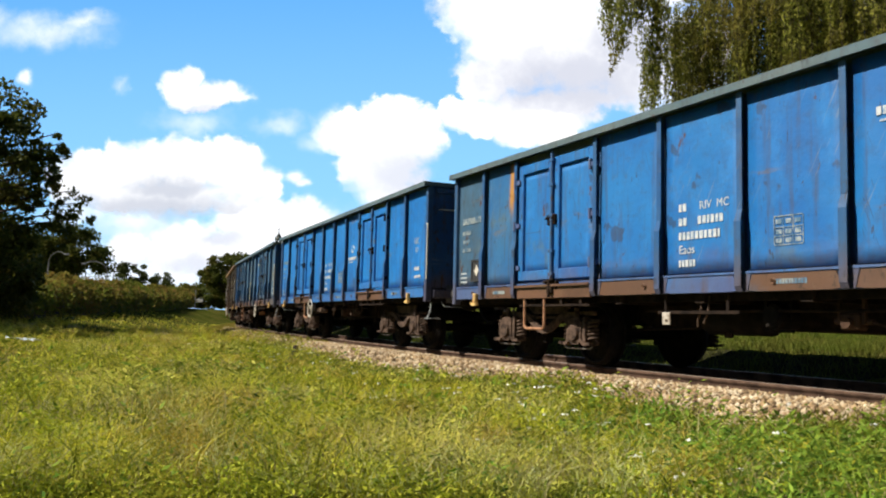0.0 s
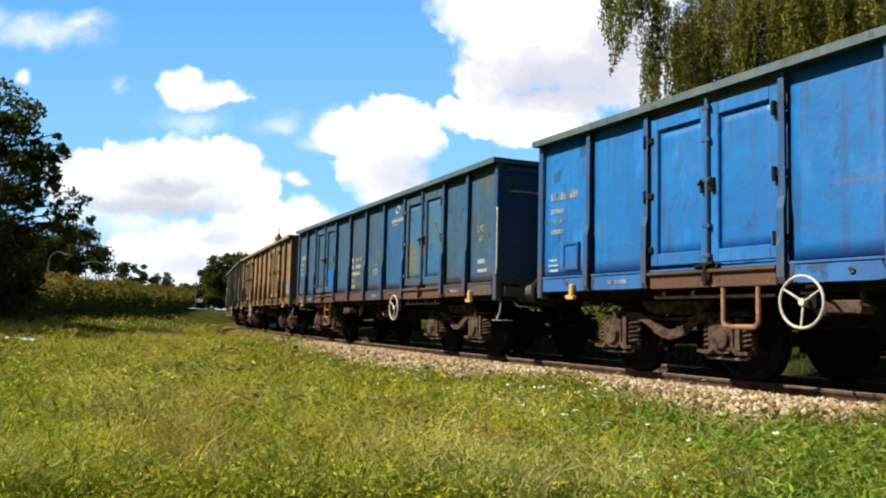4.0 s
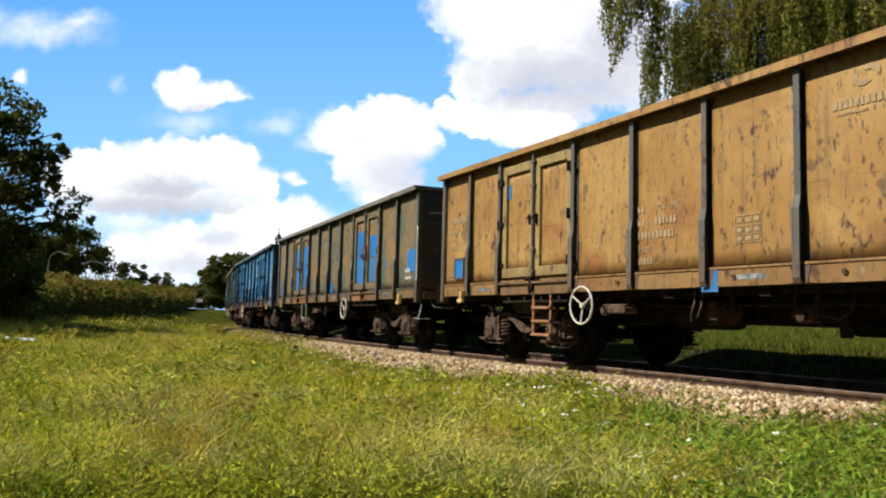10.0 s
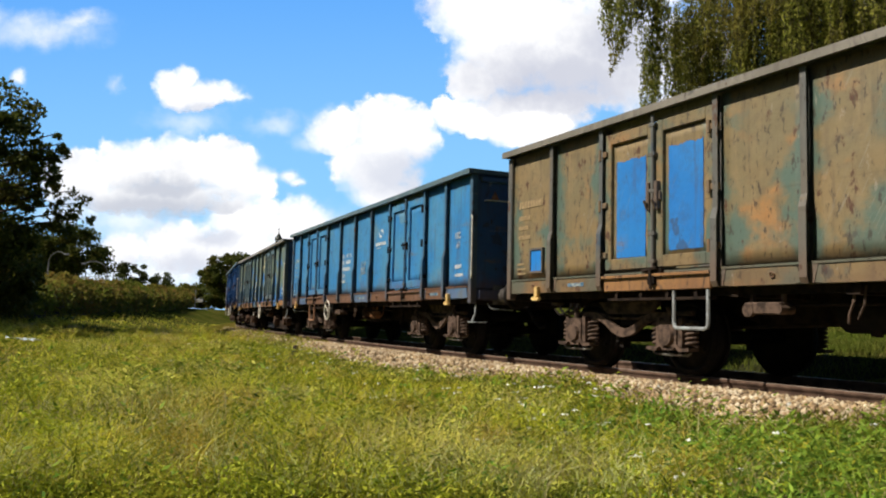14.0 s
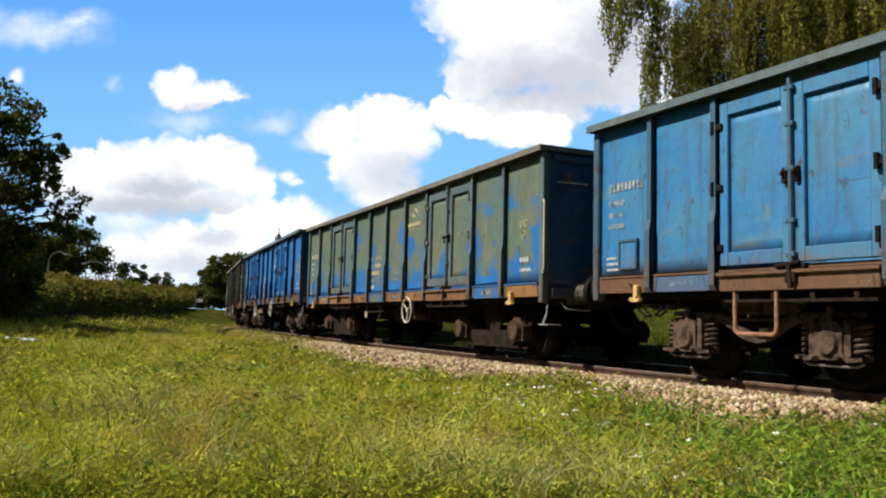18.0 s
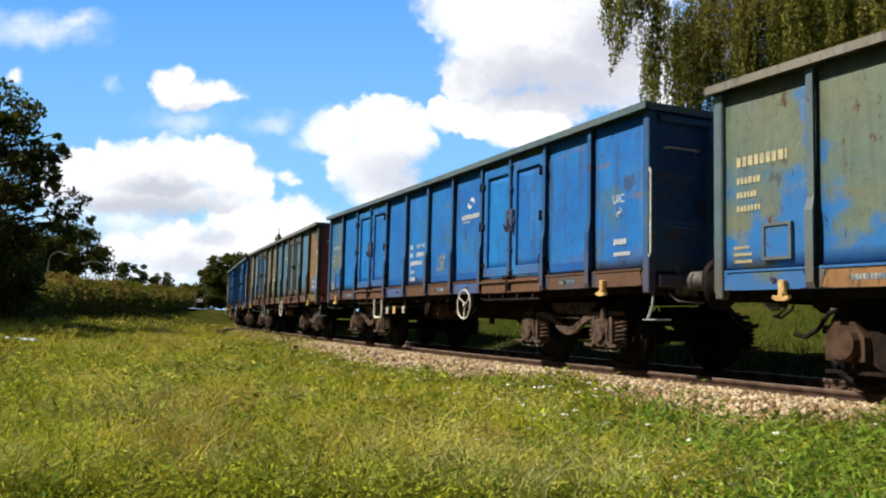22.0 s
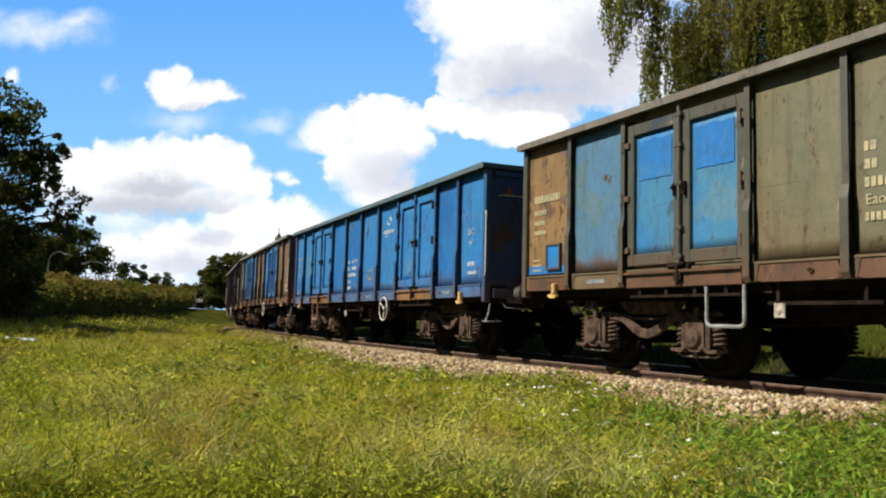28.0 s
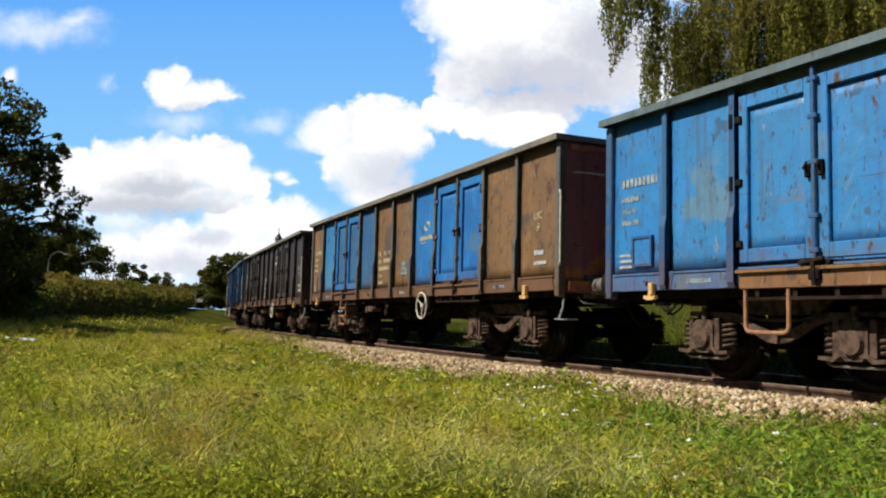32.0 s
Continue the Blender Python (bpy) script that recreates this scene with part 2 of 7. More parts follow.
PAINTS = {
    "blue": paint("blue_wagon_paint", (0.009, 0.122, 0.390), (0.015, 0.165, 0.450), (0.05, 0.15, 0.30), 0.62, 0.63),
    "blue_clean": paint("fresh_blue_wagon_paint", (0.006, 0.140, 0.440), (0.008, 0.180, 0.520), None, 0.6, 0.72, low=0.2),
    "blue_worn": paint("worn_grey_blue_wagon_paint", (0.046, 0.098, 0.152), (0.036, 0.110, 0.200), (0.088, 0.116, 0.112), 0.55, 0.595, blend=0.2),
    "blue_scraped": paint("scraped_blue_wagon_paint", (0.070, 0.150, 0.200), (0.025, 0.140, 0.330), (0.14, 0.16, 0.14), 0.52, 0.59),
    "blue_pale": paint("pale_blue_wagon_paint", (0.050, 0.205, 0.370), (0.022, 0.175, 0.420), (0.09, 0.22, 0.33), 0.60, 0.63),
    "blue_mid": paint("mid_blue_wagon_paint", (0.026, 0.195, 0.455), (0.018, 0.178, 0.490), (0.09, 0.21, 0.34), 0.58, 0.60),
    "blue_bright": paint("bright_blue_touch_up_paint", (0.007, 0.160, 0.530), (0.014, 0.195, 0.530), (0.04, 0.20, 0.42), 0.62, 0.68, low=0.2),
    # for end walls only: darker than the side blues, their shade in the colour
    "blue_shaded": paint("shade_darkened_blue_end_paint", (0.020, 0.085, 0.240), (0.040, 0.095, 0.220), (0.08, 0.065, 0.05), 0.62, 0.62),
    "blue_post": paint("blue_grey_post_paint", (0.014, 0.082, 0.230), (0.030, 0.098, 0.215), (0.06, 0.07, 0.08), 0.64, 0.62),
    "grey_post": paint("grimy_grey_post_paint", (0.090, 0.095, 0.095), (0.120, 0.105, 0.085), (0.04, 0.065, 0.10), 0.60, 0.60),
    "tan": paint("tan_wagon_paint_with_rust", (0.315, 0.172, 0.050), (0.375, 0.228, 0.076), (0.260, 0.120, 0.038), 0.52, 0.585, blend=0.16),
    "khaki": paint("khaki_door_paint_with_dents", (0.270, 0.205, 0.080), (0.320, 0.240, 0.098), (0.235, 0.135, 0.055), 0.56, 0.60, blend=0.14),
    "olive": paint("faded_olive_wagon_paint", (0.142, 0.140, 0.086), (0.165, 0.136, 0.076), (0.240, 0.130, 0.056), 0.63, 0.62),
    "rail_teal": paint("grey_teal_top_rail_paint", (0.075, 0.125, 0.150), (0.110, 0.150, 0.160), None, 0.6, 0.64),
    "rail_grey": paint("grey_top_rail_paint", (0.150, 0.135, 0.110), (0.200, 0.180, 0.150), None, 0.6, 0.62),
    "olive_blue": paint("olive_and_blue_wagon_paint", (0.105, 0.155, 0.122), (0.140, 0.160, 0.108), (0.060, 0.140, 0.200), 0.52, 0.62, low=0.15, blend=0.2, over=(0.018, 0.138, 0.390), climb_by=0.30, drift=2.0),
    "blue_patch": paint("newer_blue_brushed_paint", (0.008, 0.140, 0.450), (0.016, 0.170, 0.480), (0.040, 0.180, 0.400), 0.58, 0.66, low=0.0),
    "blue_mottled": paint("mottled_strong_blue_wagon_paint", (0.008, 0.125, 0.430), (0.012, 0.165, 0.480), (0.055, 0.150, 0.240), 0.56, 0.62, blend=0.14),
    # the pale flaking is wear, the dark blue also holds the end wall's shade
    "blue_flaked": paint("shaded_blue_end_paint_flaking_pale", (0.012, 0.060, 0.170), (0.020, 0.075, 0.190), (0.260, 0.290, 0.300), 0.60, 0.58, blend=0.03),
    "blue_deep": paint("deep_blue_brushed_paint", (0.006, 0.085, 0.330), (0.008, 0.100, 0.360), None, 0.6, 0.70, low=0.0),
    "blue_mist": paint("thin_pale_blue_brushed_paint", (0.040, 0.170, 0.380), (0.030, 0.150, 0.360), (0.10, 0.17, 0.24), 0.56, 0.62, low=0.0),
    "blue_torn": paint("pale_blue_paint_torn_to_rust", (0.085, 0.190, 0.300), (0.062, 0.175, 0.310), (0.10, 0.19, 0.24), 0.58, 0.63, low=1.0, lift=0.05),
    "blue_streak": paint("blue_paint_with_ochre_streaks", (0.020, 0.120, 0.300), (0.035, 0.140, 0.290), (0.110, 0.130, 0.100), 0.58, 0.62, low=0.3, blend=0.2, stain=((0.420, 0.200, 0.040), 0.30, 0.13, 2.05)),
    "olive_warm": paint("olive_paint_with_orange_blotches", (0.165, 0.132, 0.070), (0.205, 0.142, 0.066), (0.350, 0.165, 0.055), 0.54, 0.585, blend=0.14, over=(0.078, 0.118, 0.095), climb_by=0.08, rim=0.75, drift=1.4),
    "blue_chalk": paint("chalky_teal_grey_wagon_paint", (0.082, 0.158, 0.212), (0.058, 0.150, 0.250), (0.150, 0.165, 0.150), 0.56, 0.61, blend=0.2),
    "blue_dull": paint("dull_blue_wagon_paint", (0.022, 0.108, 0.262), (0.030, 0.122, 0.270), (0.075, 0.110, 0.130), 0.58, 0.61, blend=0.2),
    # rust red, its tone raised to replace sky light missing on the ends
    "maroon": paint("lightened_rust_red_end_paint", (0.400, 0.100, 0.085), (0.290, 0.105, 0.105), (0.55, 0.20, 0.05), 0.58, 0.66, low=0.2),
    "brown": paint("brown_wagon_paint", (0.065, 0.038, 0.025), (0.095, 0.055, 0.034), (0.04, 0.028, 0.024), 0.58, 0.60),
    "brown_tan": paint("rusty_brown_and_tan_paint", (0.168, 0.098, 0.050), (0.210, 0.118, 0.052), (0.095, 0.070, 0.060), 0.56, 0.575),
    "olive_tan": paint("olive_and_tan_blotched_paint", (0.210, 0.135, 0.062), (0.255, 0.150, 0.062), (0.085, 0.095, 0.105), 0.56, 0.575),
    "olive_grey": paint("grey_olive_frame_paint", (0.064, 0.072, 0.062), (0.085, 0.078, 0.055), (0.03, 0.05, 0.08), 0.58, 0.60),
    "soot": paint("sooty_dark_wagon_paint", (0.026, 0.022, 0.024), (0.038, 0.028, 0.026), (0.02, 0.03, 0.05), 0.58, 0.62),
    "rust": paint("rusty_sill_paint", (0.125, 0.060, 0.036), (0.162, 0.082, 0.050), (0.060, 0.034, 0.026), 0.52, 0.60, blend=0.2),
    "rust_blue": paint("rusty_sill_with_blue_left", (0.122, 0.064, 0.042), (0.096, 0.056, 0.043), (0.040, 0.090, 0.150), 0.58, 0.60),
    "ochre": paint("ochre_sill_paint", (0.330, 0.165, 0.058), (0.215, 0.105, 0.045), None, 0.6, 0.58, low=0.3),
}
FRAME_DIRT = plain("brown_grime_on_steel", (0.030, 0.020, 0.015), (0.012, 0.009, 0.008), 7, 0.9, gloss=0.08)
DUSTY_IRON = plain("dusty_cast_iron", (0.108, 0.070, 0.052), (0.032, 0.021, 0.016), 9, 0.85, gloss=0.2)
OLD_IRON = plain("rust_brown_old_bogie_iron", (0.085, 0.050, 0.034), (0.040, 0.025, 0.018), 6, 0.9, gloss=0.1)
DIRTY_PLATE = plain("grimy_white_plate", (0.48, 0.44, 0.38), (0.20, 0.15, 0.11), 14, 0.7)
RUSTY_VALVE = plain("orange_rusty_casting", (0.26, 0.12, 0.055), (0.11, 0.055, 0.032), 9, 0.85, gloss=0.15)
BUFFER_GREY = plain("scuffed_grey_buffer_paint", (0.15, 0.135, 0.125), (0.05, 0.042, 0.038), 7, 0.7)
BLACK_IRON = plain("black_greasy_iron", (0.008, 0.007, 0.007), (0.018, 0.014, 0.012), 6, 0.7, gloss=0.1)
WORN_STEEL = plain("worn_grey_steel", (0.30, 0.29, 0.28), (0.12, 0.09, 0.07), 8, 0.45, 0.6)
WHITE_TUBE = plain("white_painted_tube", (0.62, 0.59, 0.52), (0.45, 0.40, 0.34), 12, 0.5)
YELLOW_TUBE = plain("yellow_painted_steel", (0.66, 0.45, 0.17), (0.46, 0.27, 0.10), 12, 0.6)
ORANGE_TUBE = plain("rust_orange_painted_steel", (0.34, 0.17, 0.09), (0.20, 0.095, 0.05), 12, 0.7)
GREY_TUBE = plain("grey_painted_steel", (0.30, 0.32, 0.33), (0.18, 0.18, 0.18), 12, 0.6)
WHITE_MARK = plain("chalky_white_lettering", (0.50, 0.53, 0.55), (0.10, 0.22, 0.36), 18, 0.7, 0, 0.1, 0.45, 0.75)
YELLOW_MARK = plain("faded_yellow_lettering", (0.46, 0.40, 0.24), (0.16, 0.19, 0.17), 18, 0.7, 0, 0.1, 0.45, 0.75)
FAINT_MARK = plain("almost_worn_off_lettering", (0.36, 0.26, 0.14), (0.24, 0.17, 0.09), 16, 0.7, 0, 0.1, 0.40, 0.7)
WORN_MARK = plain("rubbed_pale_lettering", (0.32, 0.36, 0.36), (0.07, 0.15, 0.24), 9, 0.7, 0, 0.1, 0.38, 0.62)
BLACK_MARK = plain("black_lettering_field", (0.02, 0.02, 0.022), (0.05, 0.05, 0.05), 10, 0.7)
FLOOR_WOOD = plain("weathered_wagon_floor", (0.12, 0.09, 0.06), (0.07, 0.05, 0.04), 4, 0.9)
RAIL_RUST = plain("rusty_rail_side", (0.115, 0.072, 0.052), (0.060, 0.037, 0.027), 5, 0.9, gloss=0.1)
RAIL_TOP = plain("polished_rail_head", (0.30, 0.24, 0.20), (0.20, 0.14, 0.11), 3, 0.5, 0.5)
SLEEPER = plain("oily_dark_sleeper", (0.055, 0.042, 0.034), (0.10, 0.085, 0.07), 5, 0.9, gloss=0.1)

# ---------------------------------------------------------------- the wagon's pieces (x: way of travel, -y: meadow side, z: above the rail)
SIDE, TOP, SILL = 1.42, 3.13, 0.985
END = 6.435                                                  # the middle of a corner post
# two makes of wagon: places of the posts, the sheets between them (with their width) and the double doors
FORMS = {"narrow": ((-5.30, -4.18, -2.22, -1.10, 0.0, 1.10, 2.22, 4.18, 5.30), (-5.86, -4.74, -1.66, -0.55, 0.55, 1.66, 4.74, 5.86), 1.04, 1.04, 3.20),
         "wide": ((-5.42, -4.42, -2.45, -1.22, 0.0, 1.22, 2.45, 4.42, 5.42), (-5.90, -4.92, -1.835, -0.61, 0.61, 1.835, 4.92, 5.90), 1.15, 0.94, 3.435)}


def panel_mesh(seed, width, z0, z1, y=-SIDE, deep=0.0028):
    """A pressed side sheet with dents."""
    nx, nz = 8, 12
    rnd = np.random.RandomState(seed)
    xs, zs = np.linspace(-width / 2, width / 2, nx + 1), np.linspace(z0, z1, nz + 1)
    X, Z = np.meshgrid(xs, zs)
    a, b, c, d = rnd.rand(4) * 6
    dent = deep * (np.sin(X * 3.1 + a) * np.sin(Z * 2.7 + b) + 0.6 * np.sin(X * 7 + c) * np.sin(Z * 5.3 + d))
    seam = -0.0012 * (np.abs(Z - (z0 + 0.42 * (z1 - z0))) < 0.08)
    Y = y + dent + seam
    front = np.stack([X, Y, Z], -1).reshape(-1, 3)
    back = front + (0, 0.035, 0)
    n, w = (nx + 1) * (nz + 1), nx + 1
    quads = []
    for j in range(nz):
        for i in range(nx):
            q = j * w + i
            quads.append((q, q + 1, q + w + 1, q + w))
            quads.append((n + q, n + q + w, n + q + w + 1, n + q + 1))
    rim = list(range(w)) + [j * w + nx for j in range(1, nz + 1)] + list(range(n - 2, n - w - 1, -1)) + [j * w for j in range(nz - 1, 0, -1)]
    for p, q in zip(rim, rim[1:] + rim[:1]):
        quads.append((p, n + p, n + q, q))
    return fast_mesh("side_panel", np.concatenate([front, back]), quads)


PANELS = {w: [panel_mesh(3 + i, w, 1.205, 3.04) for i in range(4)] for w in (1.04, 1.15, 0.94)}
LEAF_PANELS = [panel_mesh(23 + i, 0.70, 1.36, 2.82, -SIDE + 0.001, 0.0012) for i in range(3)]


def post_shape(bm):
    """A pressed channel post, deeper in its lower half, its hollow towards the leading end, with a gusset at its foot."""
    out = [(-1.500, SILL), (-1.530, 1.04), (-1.530, 1.70), (-1.497, 1.82), (-1.497, 3.040)]
    half = [0.044, 0.044, 0.044, 0.036, 0.036]
    face = [[bm.verts.new((sx * h, y + d, z)) for sx, d in ((-1, 0), (1, 0), (1, 0.007), (-1, 0.007))] for (y, z), h in zip(out, half)]
    for a, b in zip(face, face[1:]):
        for p in range(4):
            bm.faces.new((a[p], a[(p + 1) % 4], b[(p + 1) % 4], b[p]))
    bm.faces.new(face[0])
    bm.faces.new(face[-1][::-1])
    web = [(-1.395, SILL)] + [(y + 0.008, z) for y, z in out] + [(-1.395, 3.040)]
    a = [bm.verts.new((-0.037 if z < 1.75 else -0.030, y, z)) for y, z in web]
    b = [bm.verts.new((-0.029 if z < 1.75 else -0.022, y, z)) for y, z in web]
    bm.faces.new(a)
    bm.faces.new(b[::-1])
    for i in range(7):
        bm.faces.new((a[i], b[i], b[(i + 1) % 7], a[(i + 1) % 7]))
    box(bm, -0.10, 0.10, -1.378, -1.366, SILL + 0.21, 3.035)
    slab(bm, [(-0.028, 1.19), (0.125, 1.19), (0.075, SILL + 0.004), (-0.028, SILL + 0.004)], -1.469, -1.463)


def corner_post_shape(bm):
    box(bm, -0.055, 0.045, -1.475, -1.36, SILL - 0.09, 3.040, 0.012)
    box(bm, -0.085, -0.055, -1.455, -1.36, SILL - 0.02, 3.030, 0.006)


def leaf_frame_shape(bm):
    y0, y1 = -SIDE - 0.045, -SIDE + 0.02
    for x0, x1 in ((-0.45, -0.34), (0.34, 0.45)):
        box(bm, x0, x1, y0, y1, 1.23, 2.95, 0.008)
    box(bm, -0.34, 0.34, y0, y1, 2.81, 2.95, 0.008)
    box(bm, -0.34, 0.34, y0, y1, 1.23, 1.37, 0.008)


def hinge_shape(bm):
    box(bm, -0.05, 0.09, -SIDE - 0.075, -SIDE - 0.02, -0.035, 0.035, 0.006)
    rod(bm, (-0.03, -SIDE - 0.075, -0.07), (-0.03, -SIDE - 0.075, 0.07), 0.025, 8)


def lock_bar_shape(bm):
    rod(bm, (0, -SIDE - 0.075, 1.14), (0, -SIDE - 0.075, 3.02), 0.024, 8)
    for z in (1.30, 1.62, 2.12, 2.55, 2.90):
        box(bm, -0.05, 0.05, -SIDE - 0.10, -SIDE - 0.02, z - 0.022, z + 0.022, 0.005)


def latch_shape(bm):
    box(bm, -0.028, 0.028, -SIDE - 0.105, -SIDE - 0.035, -0.17, 0.17, 0.010)
    rod(bm, (0, -SIDE - 0.10, -0.15), (0.0, -SIDE - 0.15, -0.05), 0.016, 6)
    box(bm, -0.05, 0.05, -SIDE - 0.075, -SIDE - 0.03, -0.05, 0.05, 0.006)


def short_latch_shape(bm):
    box(bm, -0.026, 0.026, -SIDE - 0.095, -SIDE - 0.035, -0.075, 0.075, 0.010)
    rod(bm, (0, -SIDE - 0.09, 0.06), (0.0, -SIDE - 0.13, 0.0), 0.014, 6)


def bottom_lock_shape(bm):
    box(bm, -0.17, 0.17, -SIDE - 0.10, -SIDE - 0.02, 1.17, 1.215, 0.006)
    rod(bm, (-0.15, -SIDE - 0.10, 1.19), (0.13, -SIDE - 0.12, 1.22), 0.020, 6)
    rod(bm, (0.0, -SIDE - 0.11, 1.22), (0.03, -SIDE - 0.13, 0.98), 0.024, 6)
    box(bm, -0.05, 0.07, -SIDE - 0.12, -SIDE - 0.03, 1.03, 1.14, 0.010)
    box(bm, 0.10, 0.16, -SIDE - 0.10, -SIDE - 0.02, 1.10, 1.17, 0.006)


def top_rail_shape(bm):
    slab(bm, [(-6.535, 3.045), (6.535, 3.045), (6.535, TOP - 0.01), (6.525, TOP), (-6.525, TOP), (-6.535, TOP - 0.01)], -1.565, -1.550)
    box(bm, -6.535, 6.535, -1.550, -1.33, TOP - 0.045, TOP - 0.004)
    box(bm, -6.37, 6.37, -1.375, -1.33, 2.99, TOP - 0.05)


def end_rail_shape(bm):
    box(bm, -0.10, 0.075, -1.33, 1.33, TOP - 0.045, TOP - 0.006)
    box(bm, 0.060, 0.075, -1.548, 1.548, 3.05, TOP - 0.046)


def sill_shape(bm):
    slab(bm, [(-6.47, SILL), (6.47, SILL), (6.47, 1.19), (-6.47, 1.19)], -1.445, -1.38)
    box(bm, -6.35, 6.35, -1.475, -1.445, 1.165, 1.188)


def sill_plate_shape(bm):
    slab(bm, [(-0.49, 1.0), (-0.40, SILL), (0.40, SILL), (0.49, 1.0), (0.44, 1.155), (-0.44, 1.155)], -1.462, -1.447)


def door_sill_shape(bm):
    box(bm, -0.90, 0.90, -1.495, -1.447, 0.965, 1.155, 0.008)
    box(bm, -0.92, 0.92, -1.535, -1.497, 1.12, 1.155, 0.006)


def step_rail_shape(bm):
    box(bm, -0.86, 0.86, -1.47, -1.36, 0.855, 0.885)
    for x in (-0.7, -0.25, 0.2, 0.65):
        box(bm, x - 0.025, x + 0.025, -1.46, -1.41, 0.885, 0.963)


def tie_hook_shape(bm):
    ring(bm, (0, -1.478, 1.08), (0, 1, 0.2), 0.026, 0.008, 10, 5)


def lift_hook_shape(bm):
    box(bm, -0.035, 0.035, -1.53, -1.465, 0.93, 1.07, 0.010)
    slab(bm, [(-0.095, 0.895), (-0.05, 0.872), (0.05, 0.872), (0.095, 0.895), (0.085, 0.925), (0.035, 0.905), (0.02, 0.94), (-0.02, 0.94), (-0.035, 0.905), (-0.085, 0.925)], -1.54, -1.49)


def end_wall_shape(bm):
    box(bm, -0.03, 0.0, -1.355, 1.355, 0.95, 3.07)
    box(bm, 0.003, 0.06, -1.30, 1.30, 2.93, 3.02, 0.012)
    box(bm, 0.003, 0.07, -1.33, 1.33, 0.97, 1.12, 0.012)


def end_post_shape(bm):
    a = [(0.0, 0.84), (0.16, 0.84), (0.20, 1.35), (0.17, 2.2), (0.07, 2.98), (0.0, 2.98)]
    slab(bm, a, -0.065, 0.065)


def grab_shape(bm):
    y = -1.49
    tube(bm, [(-0.02, y + 0.05, 2.34), (0.05, y, 2.34), (0.075, y, 2.30), (0.075, y, 1.36), (0.05, y, 1.32), (-0.02, y + 0.05, 1.32)], 0.015, 6)


def end_grab_shape(bm):
    tube(bm, [(0.0, -1.22, 0), (0.07, -1.20, 0.0), (0.07, -0.76, 0), (0.0, -0.74, 0.0)], 0.013, 6)


def corner_step_shape(bm):
    tube(bm, [(6.30, -1.30, 0.93), (6.30, -1.32, 0.74), (6.27, -1.36, 0.60)], 0.016, 6)
    box(bm, 6.24, 6.50, -1.42, -1.20, 0.580, 0.598, 0.004)


def buffer_shape(bm):
    box(bm, 0.0, 0.04, -0.17, 0.17, -0.17, 0.17, 0.01)
    rod(bm, (0.03, 0, 0), (0.38, 0, 0), 0.115, 16)
    rod(bm, (0.38, 0, 0), (0.60, 0, 0), 0.085, 14)


def disc_shape(bm):
    rod(bm, (0.565, 0, 0), (0.60, 0, 0), 0.245, 24)
    rod(bm, (0.60, 0, 0), (0.615, 0, 0), 0.245, 24, 0.20)


def coupler_shape(bm):
    box(bm, 6.38, 6.56, -0.10, 0.10, 0.97, 1.11, 0.01)
    slab(bm, [(6.54, 0.97), (6.76, 0.97), (6.84, 1.03), (6.82, 1.13), (6.75, 1.16), (6.76, 1.08), (6.70, 1.06), (6.54, 1.10)], -0.03, 0.03)
    tube(bm, [(6.74, -0.06, 1.04), (6.80, -0.06, 0.84), (6.95, -0.05, 0.74), (7.02, 0.0, 0.76)], 0.018, 6)
    tube(bm, [(6.74, 0.06, 1.04), (6.80, 0.06, 0.84), (6.95, 0.05, 0.74)], 0.018, 6)


def hose_shape(bm):
    tube(bm, [(6.42, -0.42, 0.86), (6.60, -0.42, 0.80), (6.72, -0.40, 0.62), (6.86, -0.36, 0.52), (7.00, -0.33, 0.55)], 0.026, 7)


def shunter_bar_shape(bm):
    tube(bm, [(6.45, -1.14, 0.90), (6.54, -1.14, 0.84), (6.56, -1.10, 0.81), (6.56, -0.72, 0.80)], 0.010, 6)


def floor_shape(bm):
    box(bm, -6.36, 6.36, -1.38, 1.38, 1.17, 1.215)


def center_sill_shape(bm):
    slab(bm, [(-6.24, 0.84), (-3.5, 0.84), (-2.7, 0.60), (2.7, 0.60), (3.5, 0.84), (6.24, 0.84), (6.24, 1.165), (-6.24, 1.165)], -0.04, 0.04)


def crossbearer_shape(bm):
    box(bm, -0.07, 0.07, -1.37, 1.37, 0.88, 1.16)


def headstock_shape(bm):
    box(bm, -0.05, 0.10, -1.34, 1.34, 0.88, 1.165)


def body_bolster_shape(bm):
    box(bm, -0.18, 0.18, -1.25, 1.25, 0.90, 1.155)


def side_beam_shape(bm):
    box(bm, -6.2, 6.2, -0.03, 0.03, 0.90, 1.16)


def reservoir_shape(bm):
    rod(bm, (-0.45, 0, 0), (0.45, 0, 0), 0.21, 16)
    for s in (-1, 1):
        rod(bm, (0.45 * s, 0, 0), (0.53 * s, 0, 0), 0.21, 16, 0.10) if s > 0 else rod(bm, (0.53 * s, 0, 0), (0.45 * s, 0, 0), 0.10, 16, 0.21)
    for x in (-0.3, 0.3):
        box(bm, x - 0.03, x + 0.03, -0.03, 0.03, 0.15, 0.45)


def brake_rod_shape(bm):
    tube(bm, [(-3.2, -0.45, 0.55), (-1.2, -0.62, 0.62), (1.1, -0.62, 0.60), (3.2, -0.45, 0.55)], 0.020, 6)
    slab(bm, [(-1.05, 0.50), (-0.95, 0.50), (-0.90, 0.86), (-1.10, 0.86)], -0.66, -0.62)
    slab(bm, [(1.0, 0.48), (1.12, 0.48), (1.16, 0.86), (0.96, 0.86)], -0.66, -0.62)
    tube(bm, [(-1.9, -1.1, 0.80), (1.9, -1.1, 0.80)], 0.016, 6)


